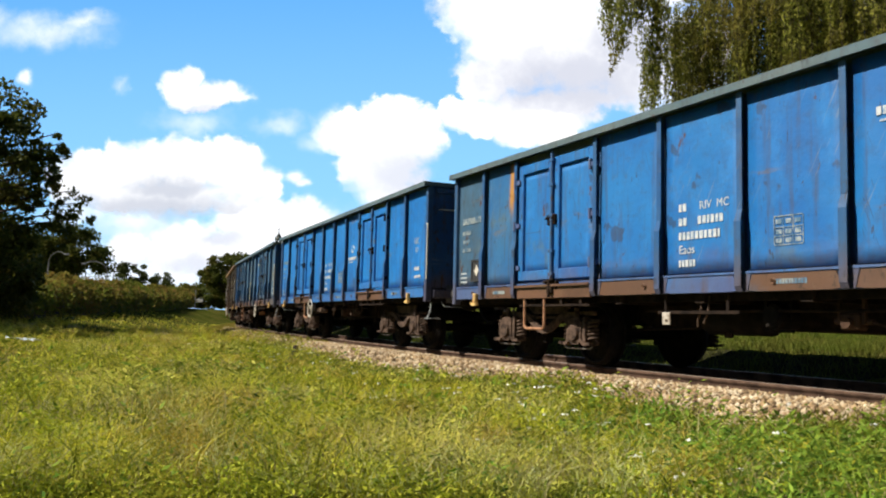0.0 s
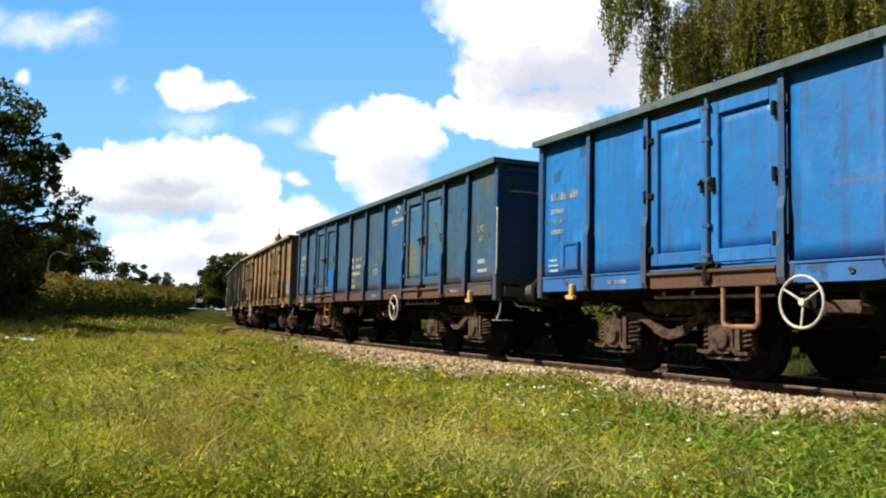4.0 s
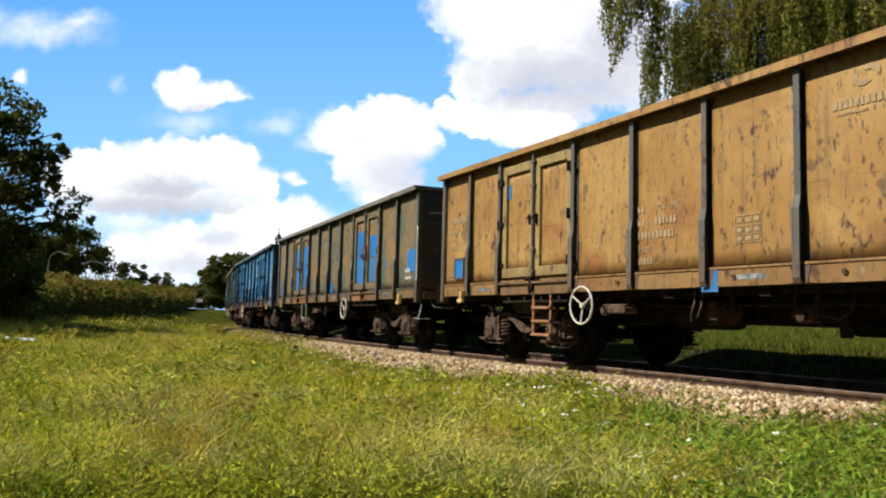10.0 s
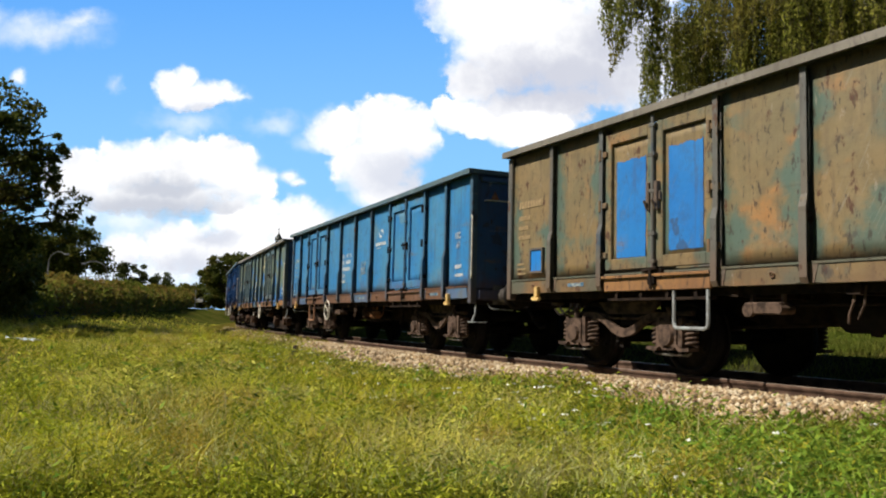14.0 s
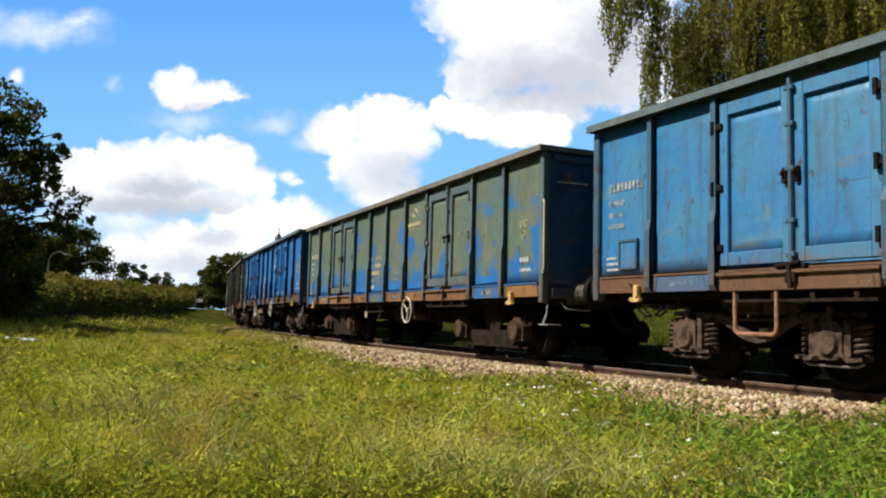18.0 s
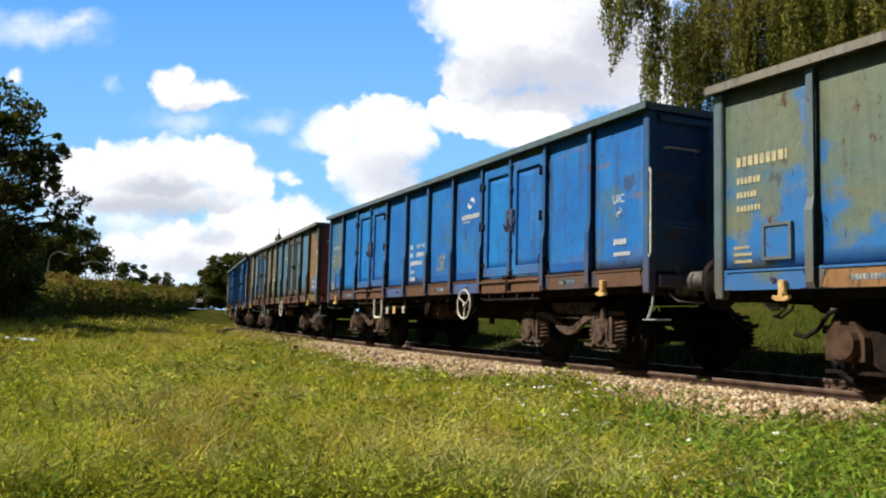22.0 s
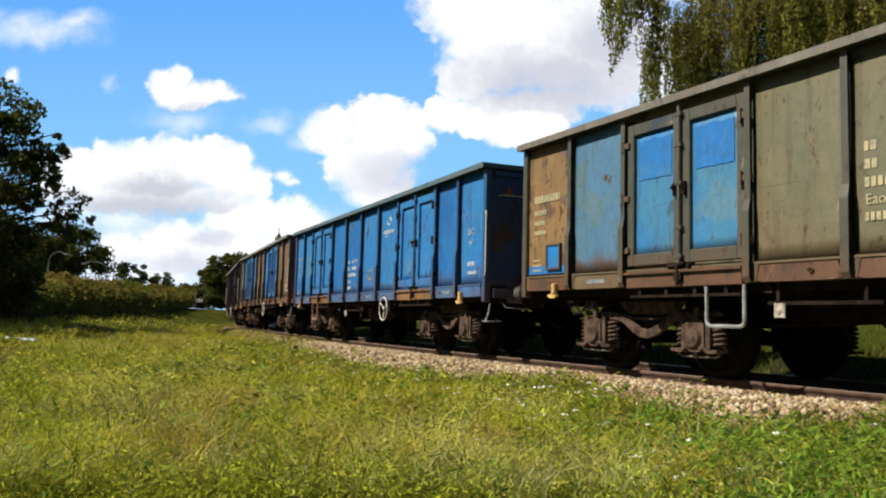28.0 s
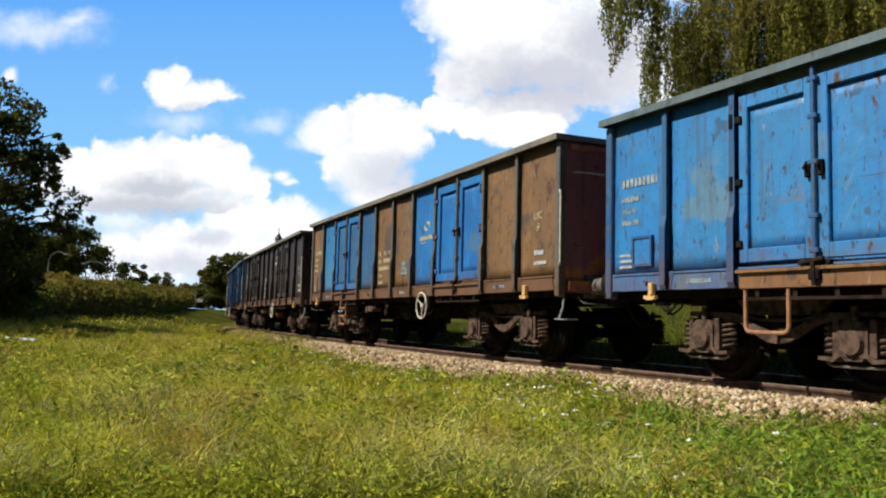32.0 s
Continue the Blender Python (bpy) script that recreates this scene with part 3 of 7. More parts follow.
def valve_shape(bm):
    """A cast brake valve hanging from two straps."""
    box(bm, -0.10, 0.10, -1.12, -0.96, 0.62, 0.78, 0.02)
    rod(bm, (0.0, -1.17, 0.69), (0.0, -1.10, 0.69), 0.055, 10)
    rod(bm, (-0.20, -1.04, 0.70), (0.20, -1.04, 0.70), 0.028, 8)
    for x in (-0.13, 0.13):
        box(bm, x - 0.015, x + 0.015, -1.09, -1.05, 0.68, 0.99)
    tube(bm, [(0.18, -1.04, 0.70), (0.34, -1.04, 0.66), (0.48, -1.04, 0.74), (0.52, -1.04, 0.90)], 0.014, 6)


def cylinder_head_shape(bm):
    rod(bm, (0, -1.10, 0.74), (0, -0.80, 0.74), 0.13, 16)
    rod(bm, (0, -1.13, 0.74), (0, -1.10, 0.74), 0.10, 16)
    for i in range(6):
        a = math.pi * i / 3
        rod(bm, (0.108 * math.cos(a), -1.125, 0.74 + 0.108 * math.sin(a)), (0.108 * math.cos(a), -1.10, 0.74 + 0.108 * math.sin(a)), 0.014, 6)
    for x in (-0.16, 0.16):
        box(bm, x - 0.018, x + 0.018, -1.02, -0.98, 0.72, 0.99)
    box(bm, -0.17, 0.17, -1.03, -0.97, 0.58, 0.605)


def hanger_shape(bm):
    """A bent strap below the sill with a ring at its foot."""
    tube(bm, [(0.0, -1.30, 0.96), (0.02, -1.32, 0.82), (-0.03, -1.32, 0.70), (-0.05, -1.30, 0.62)], 0.014, 6)
    tube(bm, [(0.13, -1.30, 0.96), (0.12, -1.32, 0.78), (0.06, -1.32, 0.66)], 0.012, 6)


def brake_box_shape(bm):
    box(bm, -0.26, 0.20, -1.35, -1.20, 0.70, 0.82, 0.012)
    rod(bm, (-0.20, -1.36, 0.74), (-0.20, -1.30, 0.74), 0.07, 10)
    rod(bm, (0.18, -1.36, 0.75), (0.18, -1.16, 0.75), 0.05, 10)
    tube(bm, [(-0.20, -1.33, 0.74), (0.18, -1.33, 0.76)], 0.022, 6)
    for x in (-0.22, 0.17):
        box(bm, x - 0.02, x + 0.02, -1.28, -1.24, 0.80, 0.98)


def wheel_rim_shape(bm):
    ring(bm, (0, -1.56, 0.80), (0, 1, 0), 0.240, 0.0145, 26, 6)


def wheel_spoke_shape(bm):
    for i in range(3):
        a = 2 * math.pi * i / 3 + 0.5
        tube(bm, [(0, -1.53, 0.80), (0.235 * math.cos(a), -1.56, 0.80 + 0.235 * math.sin(a))], 0.012, 6)
    rod(bm, (0, -1.565, 0.80), (0, -1.515, 0.80), 0.034, 10)


def wheel_shaft_shape(bm):
    rod(bm, (0, -1.52, 0.80), (0, -0.62, 0.80), 0.022, 8)
    box(bm, -0.06, 0.06, -1.44, -1.30, 0.74, 0.99, 0.01)


def ladder_shape(bm, w, low, rungs, r=0.022):
    for x in (-w / 2, w / 2):
        box(bm, x - r, x + r, -1.475, -1.445, low, 0.98)
    for i in range(rungs):
        z = low + i * 0.19
        box(bm, -w / 2 - r, w / 2 + r, -1.50, -1.42, z - r, z + r)


def doc_box_shape(bm):
    for x0, x1, z0, z1 in ((-0.17, 0.17, 1.60, 1.63), (-0.17, 0.17, 1.27, 1.30), (-0.17, -0.14, 1.30, 1.60), (0.14, 0.17, 1.30, 1.60)):
        box(bm, x0, x1, -SIDE - 0.045, -SIDE + 0.01, z0, z1)


def doc_plate_shape(bm):
    box(bm, -0.14, 0.14, -SIDE - 0.030, -SIDE + 0.01, 1.30, 1.60)


def tyre_shape(bm):
    for y0, y1, r0, r1 in ((-0.82, -0.69, 0.455, 0.465), (-0.69, -0.675, 0.49, 0.49)):
        rod(bm, (0, y0, 0), (0, y1, 0), r0, 28, r1)
    ring(bm, (0, -0.825, 0), (0, 1, 0), 0.40, 0.035, 28, 6)
    rod(bm, (0, -0.87, 0), (0, -0.80, 0), 0.12, 12)
    for i in range(4):
        a = math.pi / 2 * i
        rod(bm, (0.26 * math.cos(a), -0.835, 0.26 * math.sin(a)), (0.26 * math.cos(a), -0.80, 0.26 * math.sin(a)), 0.03, 8)


def axle_shape(bm):
    rod(bm, (0, -1.06, 0), (0, 1.06, 0), 0.075, 12)


def side_frame_shape(bm):
    """The dipping beam between the axle boxes."""
    top, low = [], []
    for i in range(15):
        x = -0.86 + 1.72 * i / 14
        sag = 0.21 * (0.5 + 0.5 * math.cos(math.pi * min(1, abs(x) / 0.62)))
        top.append((x, 0.745 - sag))
        low.append((x, 0.655 - sag - 0.02 * (abs(x) < 0.3)))
    slab(bm, top + low[::-1], -1.10, -1.04)
    slab(bm, [(-0.60, 0.88), (0.60, 0.88), (0.52, 0.80), (0.40, 0.72), (-0.40, 0.72), (-0.52, 0.80)], -1.02, -0.98)
    tube(bm, [(-0.50, -1.06, 0.72), (-0.25, -1.06, 0.665), (0.25, -1.06, 0.665), (0.50, -1.06, 0.72)], 0.016, 6)
    box(bm, -1.22, -0.86, -1.10, -1.02, 0.70, 0.755, 0.01)
    box(bm, 0.86, 1.22, -1.10, -1.02, 0.70, 0.755, 0.01)


def plate_frame_shape(bm):
    """The plate-sided frame of the older bogie type."""
    slab(bm, [(-1.30, 0.55), (-1.12, 0.50), (-0.66, 0.20), (0.66, 0.20), (1.12, 0.50), (1.30, 0.55), (1.30, 0.62), (0.9, 0.66), (0.5, 0.46), (-0.5, 0.46), (-0.9, 0.66), (-1.30, 0.62)], -1.08, -1.03)
    slab(bm, [(-0.40, 0.86), (0.40, 0.86), (0.22, 0.42), (-0.22, 0.42)], -1.07, -1.02)
    box(bm, -1.25, 1.25, -1.11, -1.05, 0.18, 0.215)


def bolster_shape(bm):
    box(bm, -0.16, 0.16, -1.0, 1.0, 0.58, 0.80, 0.02)
    rod(bm, (0, 0, 0.78), (0, 0, 0.90), 0.20, 14)


def end_beam_shape(bm):
    box(bm, -0.05, 0.05, -0.98, 0.98, 0.60, 0.70)


def brake_beam_shape(bm):
    box(bm, -0.03, 0.03, -0.86, 0.86, 0.36, 0.44)


def axle_box_shape(bm):
    slab(bm, [(-0.15, 0.36), (-0.08, 0.30), (0.08, 0.30), (0.15, 0.36), (0.15, 0.60), (0.10, 0.66), (-0.10, 0.66), (-0.15, 0.60)], -1.14, -0.95)
    rod(bm, (0, -1.185, 0.46), (0, -1.13, 0.46), 0.105, 14, 0.125)
    for x in (-0.19, 0.19):
        slab(bm, [(x - 0.035, 0.34), (x + 0.035, 0.34), (x + 0.03, 0.68), (x - 0.03, 0.68)], -1.12, -1.04)
    slab(bm, [(-0.36, 0.30), (-0.20, 0.285), (-0.14, 0.335), (0.14, 0.335), (0.20, 0.285), (0.36, 0.30), (0.36, 0.335), (0.22, 0.325), (0.15, 0.37), (-0.15, 0.37), (-0.22, 0.325), (-0.36, 0.335)], -1.15, -0.99)
    rod(bm, (0, -1.10, 0.66), (0, -1.10, 0.80), 0.035, 8)


def old_box_shape(bm):
    rod(bm, (0, -1.20, 0.46), (0, -0.95, 0.46), 0.15, 14, 0.19)
    slab(bm, [(-0.20, 0.30), (0.20, 0.30), (0.20, 0.52), (0.10, 0.66), (-0.10, 0.66), (-0.20, 0.52)], -1.12, -0.96)


def spring_shape(bm):
    """A helix of round bar."""
    rows, turns, per, sides = [], 5.5, 10, 5
    for i in range(int(turns * per) + 1):
        a = 2 * math.pi * i / per
        c = Vector((0.070 * math.cos(a), -1.07 + 0.070 * math.sin(a), 0.345 + 0.30 * i / (turns * per)))
        out = Vector((math.cos(a), math.sin(a), 0))
        rows.append([bm.verts.new(c + 0.018 * (out * math.cos(2 * math.pi * j / sides) + Vector((0, 0, 1)) * math.sin(2 * math.pi * j / sides))) for j in range(sides)])
    for p, q in zip(rows, rows[1:]):
        for j in range(sides):
            bm.faces.new((p[j], p[(j + 1) % sides], q[(j + 1) % sides], q[j]))
    bm.faces.new(rows[0])
    bm.faces.new(rows[-1][::-1])


def tie_bar_shape(bm):
    tube(bm, [(-0.32, -1.12, 0.275), (-0.26, -1.12, 0.245), (0.26, -1.12, 0.245), (0.32, -1.12, 0.275)], 0.013, 5)


def brake_shoe_shape(bm):
    slab(bm, [(-0.04, 0.30), (0.03, 0.28), (0.05, 0.62), (-0.03, 0.66)], -0.82, -0.70)
    box(bm, -0.02, 0.02, -0.78, -0.74, 0.60, 0.86)


M = {}
for piece, maker in (("side_post", post_shape), ("corner_post", corner_post_shape), ("door_frame", leaf_frame_shape),
                     ("hinge", hinge_shape), ("lock_bar", lock_bar_shape), ("latch", short_latch_shape), ("long_latch", latch_shape), ("bottom_lock", bottom_lock_shape),
                     ("top_rail", top_rail_shape), ("end_rail", end_rail_shape), ("sill", sill_shape), ("sill_plate", sill_plate_shape),
                     ("door_sill", door_sill_shape), ("step_rail", step_rail_shape), ("tie_hook", tie_hook_shape), ("lift_hook", lift_hook_shape),
                     ("end_wall", end_wall_shape), ("end_post", end_post_shape), ("grab", grab_shape), ("end_grab", end_grab_shape),
                     ("corner_step", corner_step_shape), ("buffer", buffer_shape), ("disc", disc_shape), ("coupler", coupler_shape), ("hose", hose_shape),
                     ("shunter_bar", shunter_bar_shape), ("floor", floor_shape), ("center_sill", center_sill_shape), ("crossbearer", crossbearer_shape), ("headstock", headstock_shape), ("body_bolster", body_bolster_shape), ("side_beam", side_beam_shape), ("reservoir", reservoir_shape),
                     ("brake_rod", brake_rod_shape), ("valve", valve_shape), ("cylinder_head", cylinder_head_shape), ("hanger", hanger_shape), ("brake_box", brake_box_shape), ("rim", wheel_rim_shape), ("spoke", wheel_spoke_shape),
                     ("shaft", wheel_shaft_shape), ("doc_box", doc_box_shape), ("doc_plate", doc_plate_shape), ("tyre", tyre_shape), ("axle", axle_shape),
                     ("side_frame", side_frame_shape), ("plate_frame", plate_frame_shape), ("bolster", bolster_shape), ("end_beam", end_beam_shape), ("brake_beam", brake_beam_shape), ("axle_box", axle_box_shape),
                     ("old_box", old_box_shape), ("spring", spring_shape), ("tie_bar", tie_bar_shape), ("brake_shoe", brake_shoe_shape)):
    M[piece] = shape(piece, maker)
for me_name in ("tyre", "axle", "rim", "disc", "buffer", "reservoir"):
    M[me_name].shade_smooth()
M["ladder3"] = shape("step_ladder", lambda bm: ladder_shape(bm, 0.44, 0.40, 3, 0.017))


def stirrup_shape(bm, w, low, r):
    """A bent tube hanging under the sill."""
    h, c = w / 2, 0.055
    tube(bm, [(-h, -1.46, 0.97), (-h, -1.46, low + c), (-h + c * 0.3, -1.46, low + c * 0.3), (-h + c, -1.46, low), (h - c, -1.46, low), (h - c * 0.3, -1.46, low + c * 0.3), (h, -1.46, low + c), (h, -1.46, 0.97)], r, 8)


M["frame2"] = shape("step_frame", lambda bm: stirrup_shape(bm, 0.52, 0.54, 0.021))
M["frame1"] = shape("step_frame", lambda bm: stirrup_shape(bm, 0.46, 0.56, 0.025))


def setting_plate_shape(bm):
    box(bm, -0.065, 0.065, -1.405, -1.385, 0.645, 0.785, 0.004)
    rod(bm, (0, -1.42, 0.70), (0, -1.38, 0.70), 0.018, 8)


def setting_bar_shape(bm):
    box(bm, -0.62, 0.62, -1.382, -1.362, 0.76, 0.795)
    for x in (-0.5, 0.45):
        box(bm, x - 0.02, x + 0.02, -1.375, -1.355, 0.79, 0.99)


M["setting_plate"], M["setting_bar"] = shape("setting_plate", setting_plate_shape), shape("setting_bar", setting_bar_shape)


def end_mark_shape(bm):
    """A warning triangle on the end wall."""
    a = [bm.verts.new((x, y, z)) for x in (0.002, 0.006) for y, z in ((-1.12, 2.62), (-0.94, 2.62), (-1.03, 2.79))]
    for f in ((0, 1, 2), (3, 5, 4), (0, 3, 4, 1), (1, 4, 5, 2), (2, 5, 3, 0)):
        bm.faces.new([a[i] for i in f])


M["end_mark"] = shape("end_mark", end_mark_shape)
M["diamond"] = shape("diamond", lambda bm: slab(bm, [(0, 1.36), (0.075, 1.45), (0, 1.54), (-0.075, 1.45)], -SIDE - 0.033, -SIDE - 0.0305))


# lettering: rows of plain bars, a table, a round emblem
def bars_mesh(rows, gap=0.22):
    """rows: (x, z, width, height), each a row of plain short bars."""
    bm = bmesh.new()
    rnd = random.Random(len(rows) * 7 + 1)
    for x, z, w, h in rows:
        a = x
        while a < x + w - 0.02:
            b = min(a + h * rnd.uniform(0.42, 0.62), x + w)
            box(bm, a, b, -SIDE - 0.0092, -SIDE - 0.0048, z, z + h)
            a = b + h * gap
    return done(bm, "lettering")


def words_mesh(words, size):
    """Flat raised letters in the built-in font, facing the meadow."""
    data = bpy.data.curves.new("words", "FONT")
    data.body, data.size, data.extrude = words, size, 0.0015
    ob = new("words", data)
    me = bpy.data.meshes.new_from_object(ob.evaluated_get(bpy.context.evaluated_depsgraph_get()))
    bpy.data.objects.remove(ob)
    me.transform(Matrix.Translation((0, -SIDE - 0.0080, 0)) @ Matrix.Rotation(radians(90), 4, "X"))
    return me


M["class_word"] = words_mesh("Eaos", 0.135)
M["traffic_word"] = words_mesh("RIV  MC", 0.125)
M["number"] = bars_mesh([(-0.36, 1.90, 0.13, 0.085), (-0.36, 1.74, 0.16, 0.085), (-0.06, 1.74, 0.40, 0.085),
                         (-0.36, 1.58, 0.62, 0.085), (-0.36, 1.28, 0.26, 0.075)])


def table_shape(bm):
    """A ruled box with a few short bars in it."""
    y0, y1 = -SIDE - 0.0090, -SIDE - 0.0048
    for z in (1.43, 1.515, 1.60, 1.71):
        box(bm, -0.17, 0.17, y0, y1, z - 0.005, z + 0.005)
    for x in (-0.17, -0.06, 0.055, 0.17):
        box(bm, x - 0.004, x + 0.004, y0 - 0.0003, y1, 1.435, 1.705)
    for x, z in ((-0.115, 1.535), (0.0, 1.535), (0.11, 1.535), (-0.115, 1.45), (0.0, 1.45), (0.11, 1.45), (-0.115, 1.635), (0.0, 1.635), (0.11, 1.635)):
        box(bm, x - 0.035, x + 0.035, y0 + 0.0002, y1, z, z + 0.045)


M["table"] = shape("load_table", table_shape)
M["end_text"] = bars_mesh([(-0.40, 2.24, 0.62, 0.10), (-0.40, 2.06, 0.30, 0.07), (-0.40, 1.92, 0.26, 0.06), (-0.40, 1.78, 0.30, 0.06)])
M["end_text_low"] = bars_mesh([(-0.42, 1.40, 0.20, 0.03), (-0.42, 1.33, 0.24, 0.03), (-0.42, 1.26, 0.24, 0.03)])
M["front_text"] = bars_mesh([(-0.10, 1.50, 0.26, 0.07), (-0.10, 1.36, 0.34, 0.05)])
M["mark_text"] = words_mesh("UIC", 0.15)


def round_mark_shape(bm):
    """A painted ring with a bar in it."""
    ring(bm, (0, -SIDE - 0.0070, 1.90), (0, 1, 0), 0.055, 0.0048, 16, 4)
    box(bm, -0.022, 0.022, -SIDE - 0.0092, -SIDE - 0.0048, 1.885, 1.915)


M["round_mark"] = shape("round_mark", round_mark_shape)
M["sill_text"] = bars_mesh([(-0.18, 1.05, 0.36, 0.05)])
M["name_text"] = bars_mesh([(-0.33, 2.40, 0.66, 0.075), (-0.30, 2.34, 0.34, 0.018)], 0.22)


def emblem_shape(bm):
    """Two hooked arcs turned about one centre."""
    for turn in (0, math.pi):
        for i in range(9):
            a, b = turn + 0.30 * i - 0.4, turn + 0.30 * (i + 1) - 0.4
            r0, r1, w = 0.066, 0.066, 0.012 + 0.016 * math.sin(i / 9 * math.pi)
            quad = []
            for ang, rr in ((a, r0 - w), (b, r1 - w), (b, r1 + w), (a, r0 + w)):
                quad.append(bm.verts.new((rr * 1.25 * math.cos(ang) + 0.03 * math.cos(turn), -SIDE - 0.0090, 2.66 + rr * math.sin(ang))))
            bm.faces.new(quad)
    made = bmesh.ops.extrude_face_region(bm, geom=list(bm.faces))["geom"]
    bmesh.ops.translate(bm, vec=(0, 0.0034, 0), verts=[g for g in made if isinstance(g, bmesh.types.BMVert)])


M["emblem"] = shape("emblem", emblem_shape)


def patch_shape(bm, w, h, seed):
    """A brushed patch of paint with an uneven edge."""
    rnd = random.Random(seed)
    edge = []
    corners = ((-1, -1), (1, -1), (1, 1), (-1, 1))
    for (ax, az), (bx, bz) in zip(corners, corners[1:] + corners[:1]):
        for i in range(14):
            t = i / 14
            rag = rnd.uniform(-0.032, 0.012) if az == bz == 1 else rnd.uniform(-0.007, 0.004)
            edge.append((w * (ax + (bx - ax) * t) + rnd.uniform(-0.006, 0.004), h * (az + (bz - az) * t) + rag * min(1, 4 * h)))
    slab(bm, edge, -SIDE - 0.0045, -SIDE - 0.0002)


for fi, (pw, ph) in enumerate(((0.21, 0.085), (0.21, 0.22), (0.27, 0.60), (0.12, 0.12), (0.28, 0.27), (0.045, 0.11), (0.46, 0.055), (0.055, 0.085), (0.28, 0.24), (0.30, 0.23))):
    M["patch%d" % fi] = shape("paint_patch", lambda bm, pw=pw, ph=ph, fi=fi: patch_shape(bm, pw, ph, fi))

HALF_TURN = pose(0, 0, 0, 0, 0, 180)


def letters(ob):
    return tagged(ob, kind="stuff")


WAGONS, WHEELSETS = [], []


def wagon(label, main, doors=None, fields=None, post=None, rail=None, sill="rust", door_sill="rust", end=None, wheel_at=None, wheel_mat=WHITE_TUBE,
          step=None, step_at=-3.2, step_mat=WHITE_TUBE, text=WHITE_MARK, old_bogie=False, patches=(), leaf=None, ride=0.0, gear_at=-1.72, gear_mat=DUSTY_IRON, logo=0.0, logo_at=1.70, latch="latch", plates=0, mark=False, number=0.0, sill_patch=None, diamond=False, form="narrow", number_at=-0.60, table_up=0.0, document_at=-5.72):
    """An open freight wagon with high sides on two bogies."""
    k = len(WAGONS)
    root = new("freight_wagon")
    tagged(root, label, "wagon", "wagons of the train")
    paint_of = lambda key: PAINTS[key or main]
    post_m, rail_m = paint_of(post), paint_of(rail)
    fields = fields or {}
    posts_at, fields_at, inner, outer, door_at = FORMS[form]
    lift = pose(0, 0, ride)
    for side in (0, 1):
        turn = lift @ HALF_TURN if side else lift
        for i, u in enumerate(fields_at):
            width = inner if 2 <= i <= 5 else outer
            key = fields.get(i, main) if not side else main
            put("side_panel", PANELS[width][(i + k) % 4], PAINTS[key], root, turn @ pose(u, 0, 0))
            put("sill_plate", M["sill_plate"], PAINTS[sill if (i + k) % 3 else main], root, turn @ pose(u, 0, 0) @ Matrix.Diagonal((width / 1.04, 1, 1, 1)))
        for i, u in enumerate((-END, *posts_at, END)):
            mesh = M["corner_post"] if abs(u) > 6 else M["side_post"]
            put("corner_post" if abs(u) > 6 else "side_post", mesh, post_m, root, turn @ pose(u, 0, 0))
        for j, u in enumerate((-door_at, door_at)):
            for h, du in enumerate((-0.47, 0.47)):
                key = (doors or {}).get((j, h), main) if not side else main
                leaf_frame = put("door", M["door_frame"], paint_of(leaf or main), root, turn @ pose(u + du, 0, 0))
                put("door_panel", LEAF_PANELS[(j + h + k) % 3], PAINTS[key], leaf_frame)
                for z in (1.42, 2.05, 2.70):
                    put("hinge", M["hinge"], BLACK_IRON if k % 2 else paint_of(leaf or main), leaf_frame, pose(-0.49 if h == 0 else 0.45, 0, z))
                put("door_latch", M[latch], post_m if latch == "long_latch" else FRAME_DIRT, leaf_frame, pose(0.40 if h == 0 else -0.40, 0, 2.06))
            put("locking_bar", M["lock_bar"], post_m, root, turn @ pose(u, 0, 0))
            put("bottom_lock", M["bottom_lock"], FRAME_DIRT, root, turn @ pose(u, 0, 0))
            put("door_sill", M["door_sill"], PAINTS[door_sill], root, turn @ pose(u, 0, 0))
            put("step_rail", M["step_rail"], FRAME_DIRT, root, turn @ pose(u, 0, 0))
        put("top_rail", M["top_rail"], rail_m, root, turn)
        put("side_sill", M["sill"], PAINTS[sill if k % 2 else main], root, turn)
        for u in (-5.75, -1.5, 0.4, 1.7, 4.7):
            put("tie_hook", M["tie_hook"], PAINTS["rust"], root, turn @ pose(u, 0, 0))
        for u in (-5.62, 5.62):
            put("lift_hook", M["lift_hook"], YELLOW_TUBE, root, turn @ pose(u, 0, 0), "yellow painted lifting hook")
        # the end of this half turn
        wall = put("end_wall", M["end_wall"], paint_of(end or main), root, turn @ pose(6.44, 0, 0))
        if mark:
            put("warning_mark", M["end_mark"], ORANGE_TUBE, root, turn @ pose(6.442, 0, 0), "orange warning triangle")
        for y in (-0.52, 0.52):
            put("end_post", M["end_post"], post_m, root, turn @ pose(6.443, y, 0))
        put("end_rail", M["end_rail"], rail_m, root, turn @ pose(6.46, 0, 0))
        put("grab_rail", M["grab"], WHITE_TUBE, root, turn @ pose(6.47, 0, 0), "white tubular grab rail")
        for z in (1.78, 2.62):
            put("grab_rail", M["end_grab"], WHITE_TUBE, root, turn @ pose(6.444, 0 if z > 2 else 1.95, z), "white tubular grab rail")
        put("corner_step", M["corner_step"], GREY_TUBE, root, turn @ pose(0.06, 0, 0))
        put("shunter_handle", M["shunter_bar"], GREY_TUBE, root, turn)
        for y in (-0.875, 0.875):
            buf = put("buffer", M["buffer"], BUFFER_GREY, root, turn @ pose(6.402, y, 1.05))
            put("buffer_disc", M["disc"], BLACK_IRON, buf)
        put("coupler", M["coupler"], BLACK_IRON, root, turn)
        put("brake_hose", M["hose"], BLACK_IRON, root, turn)
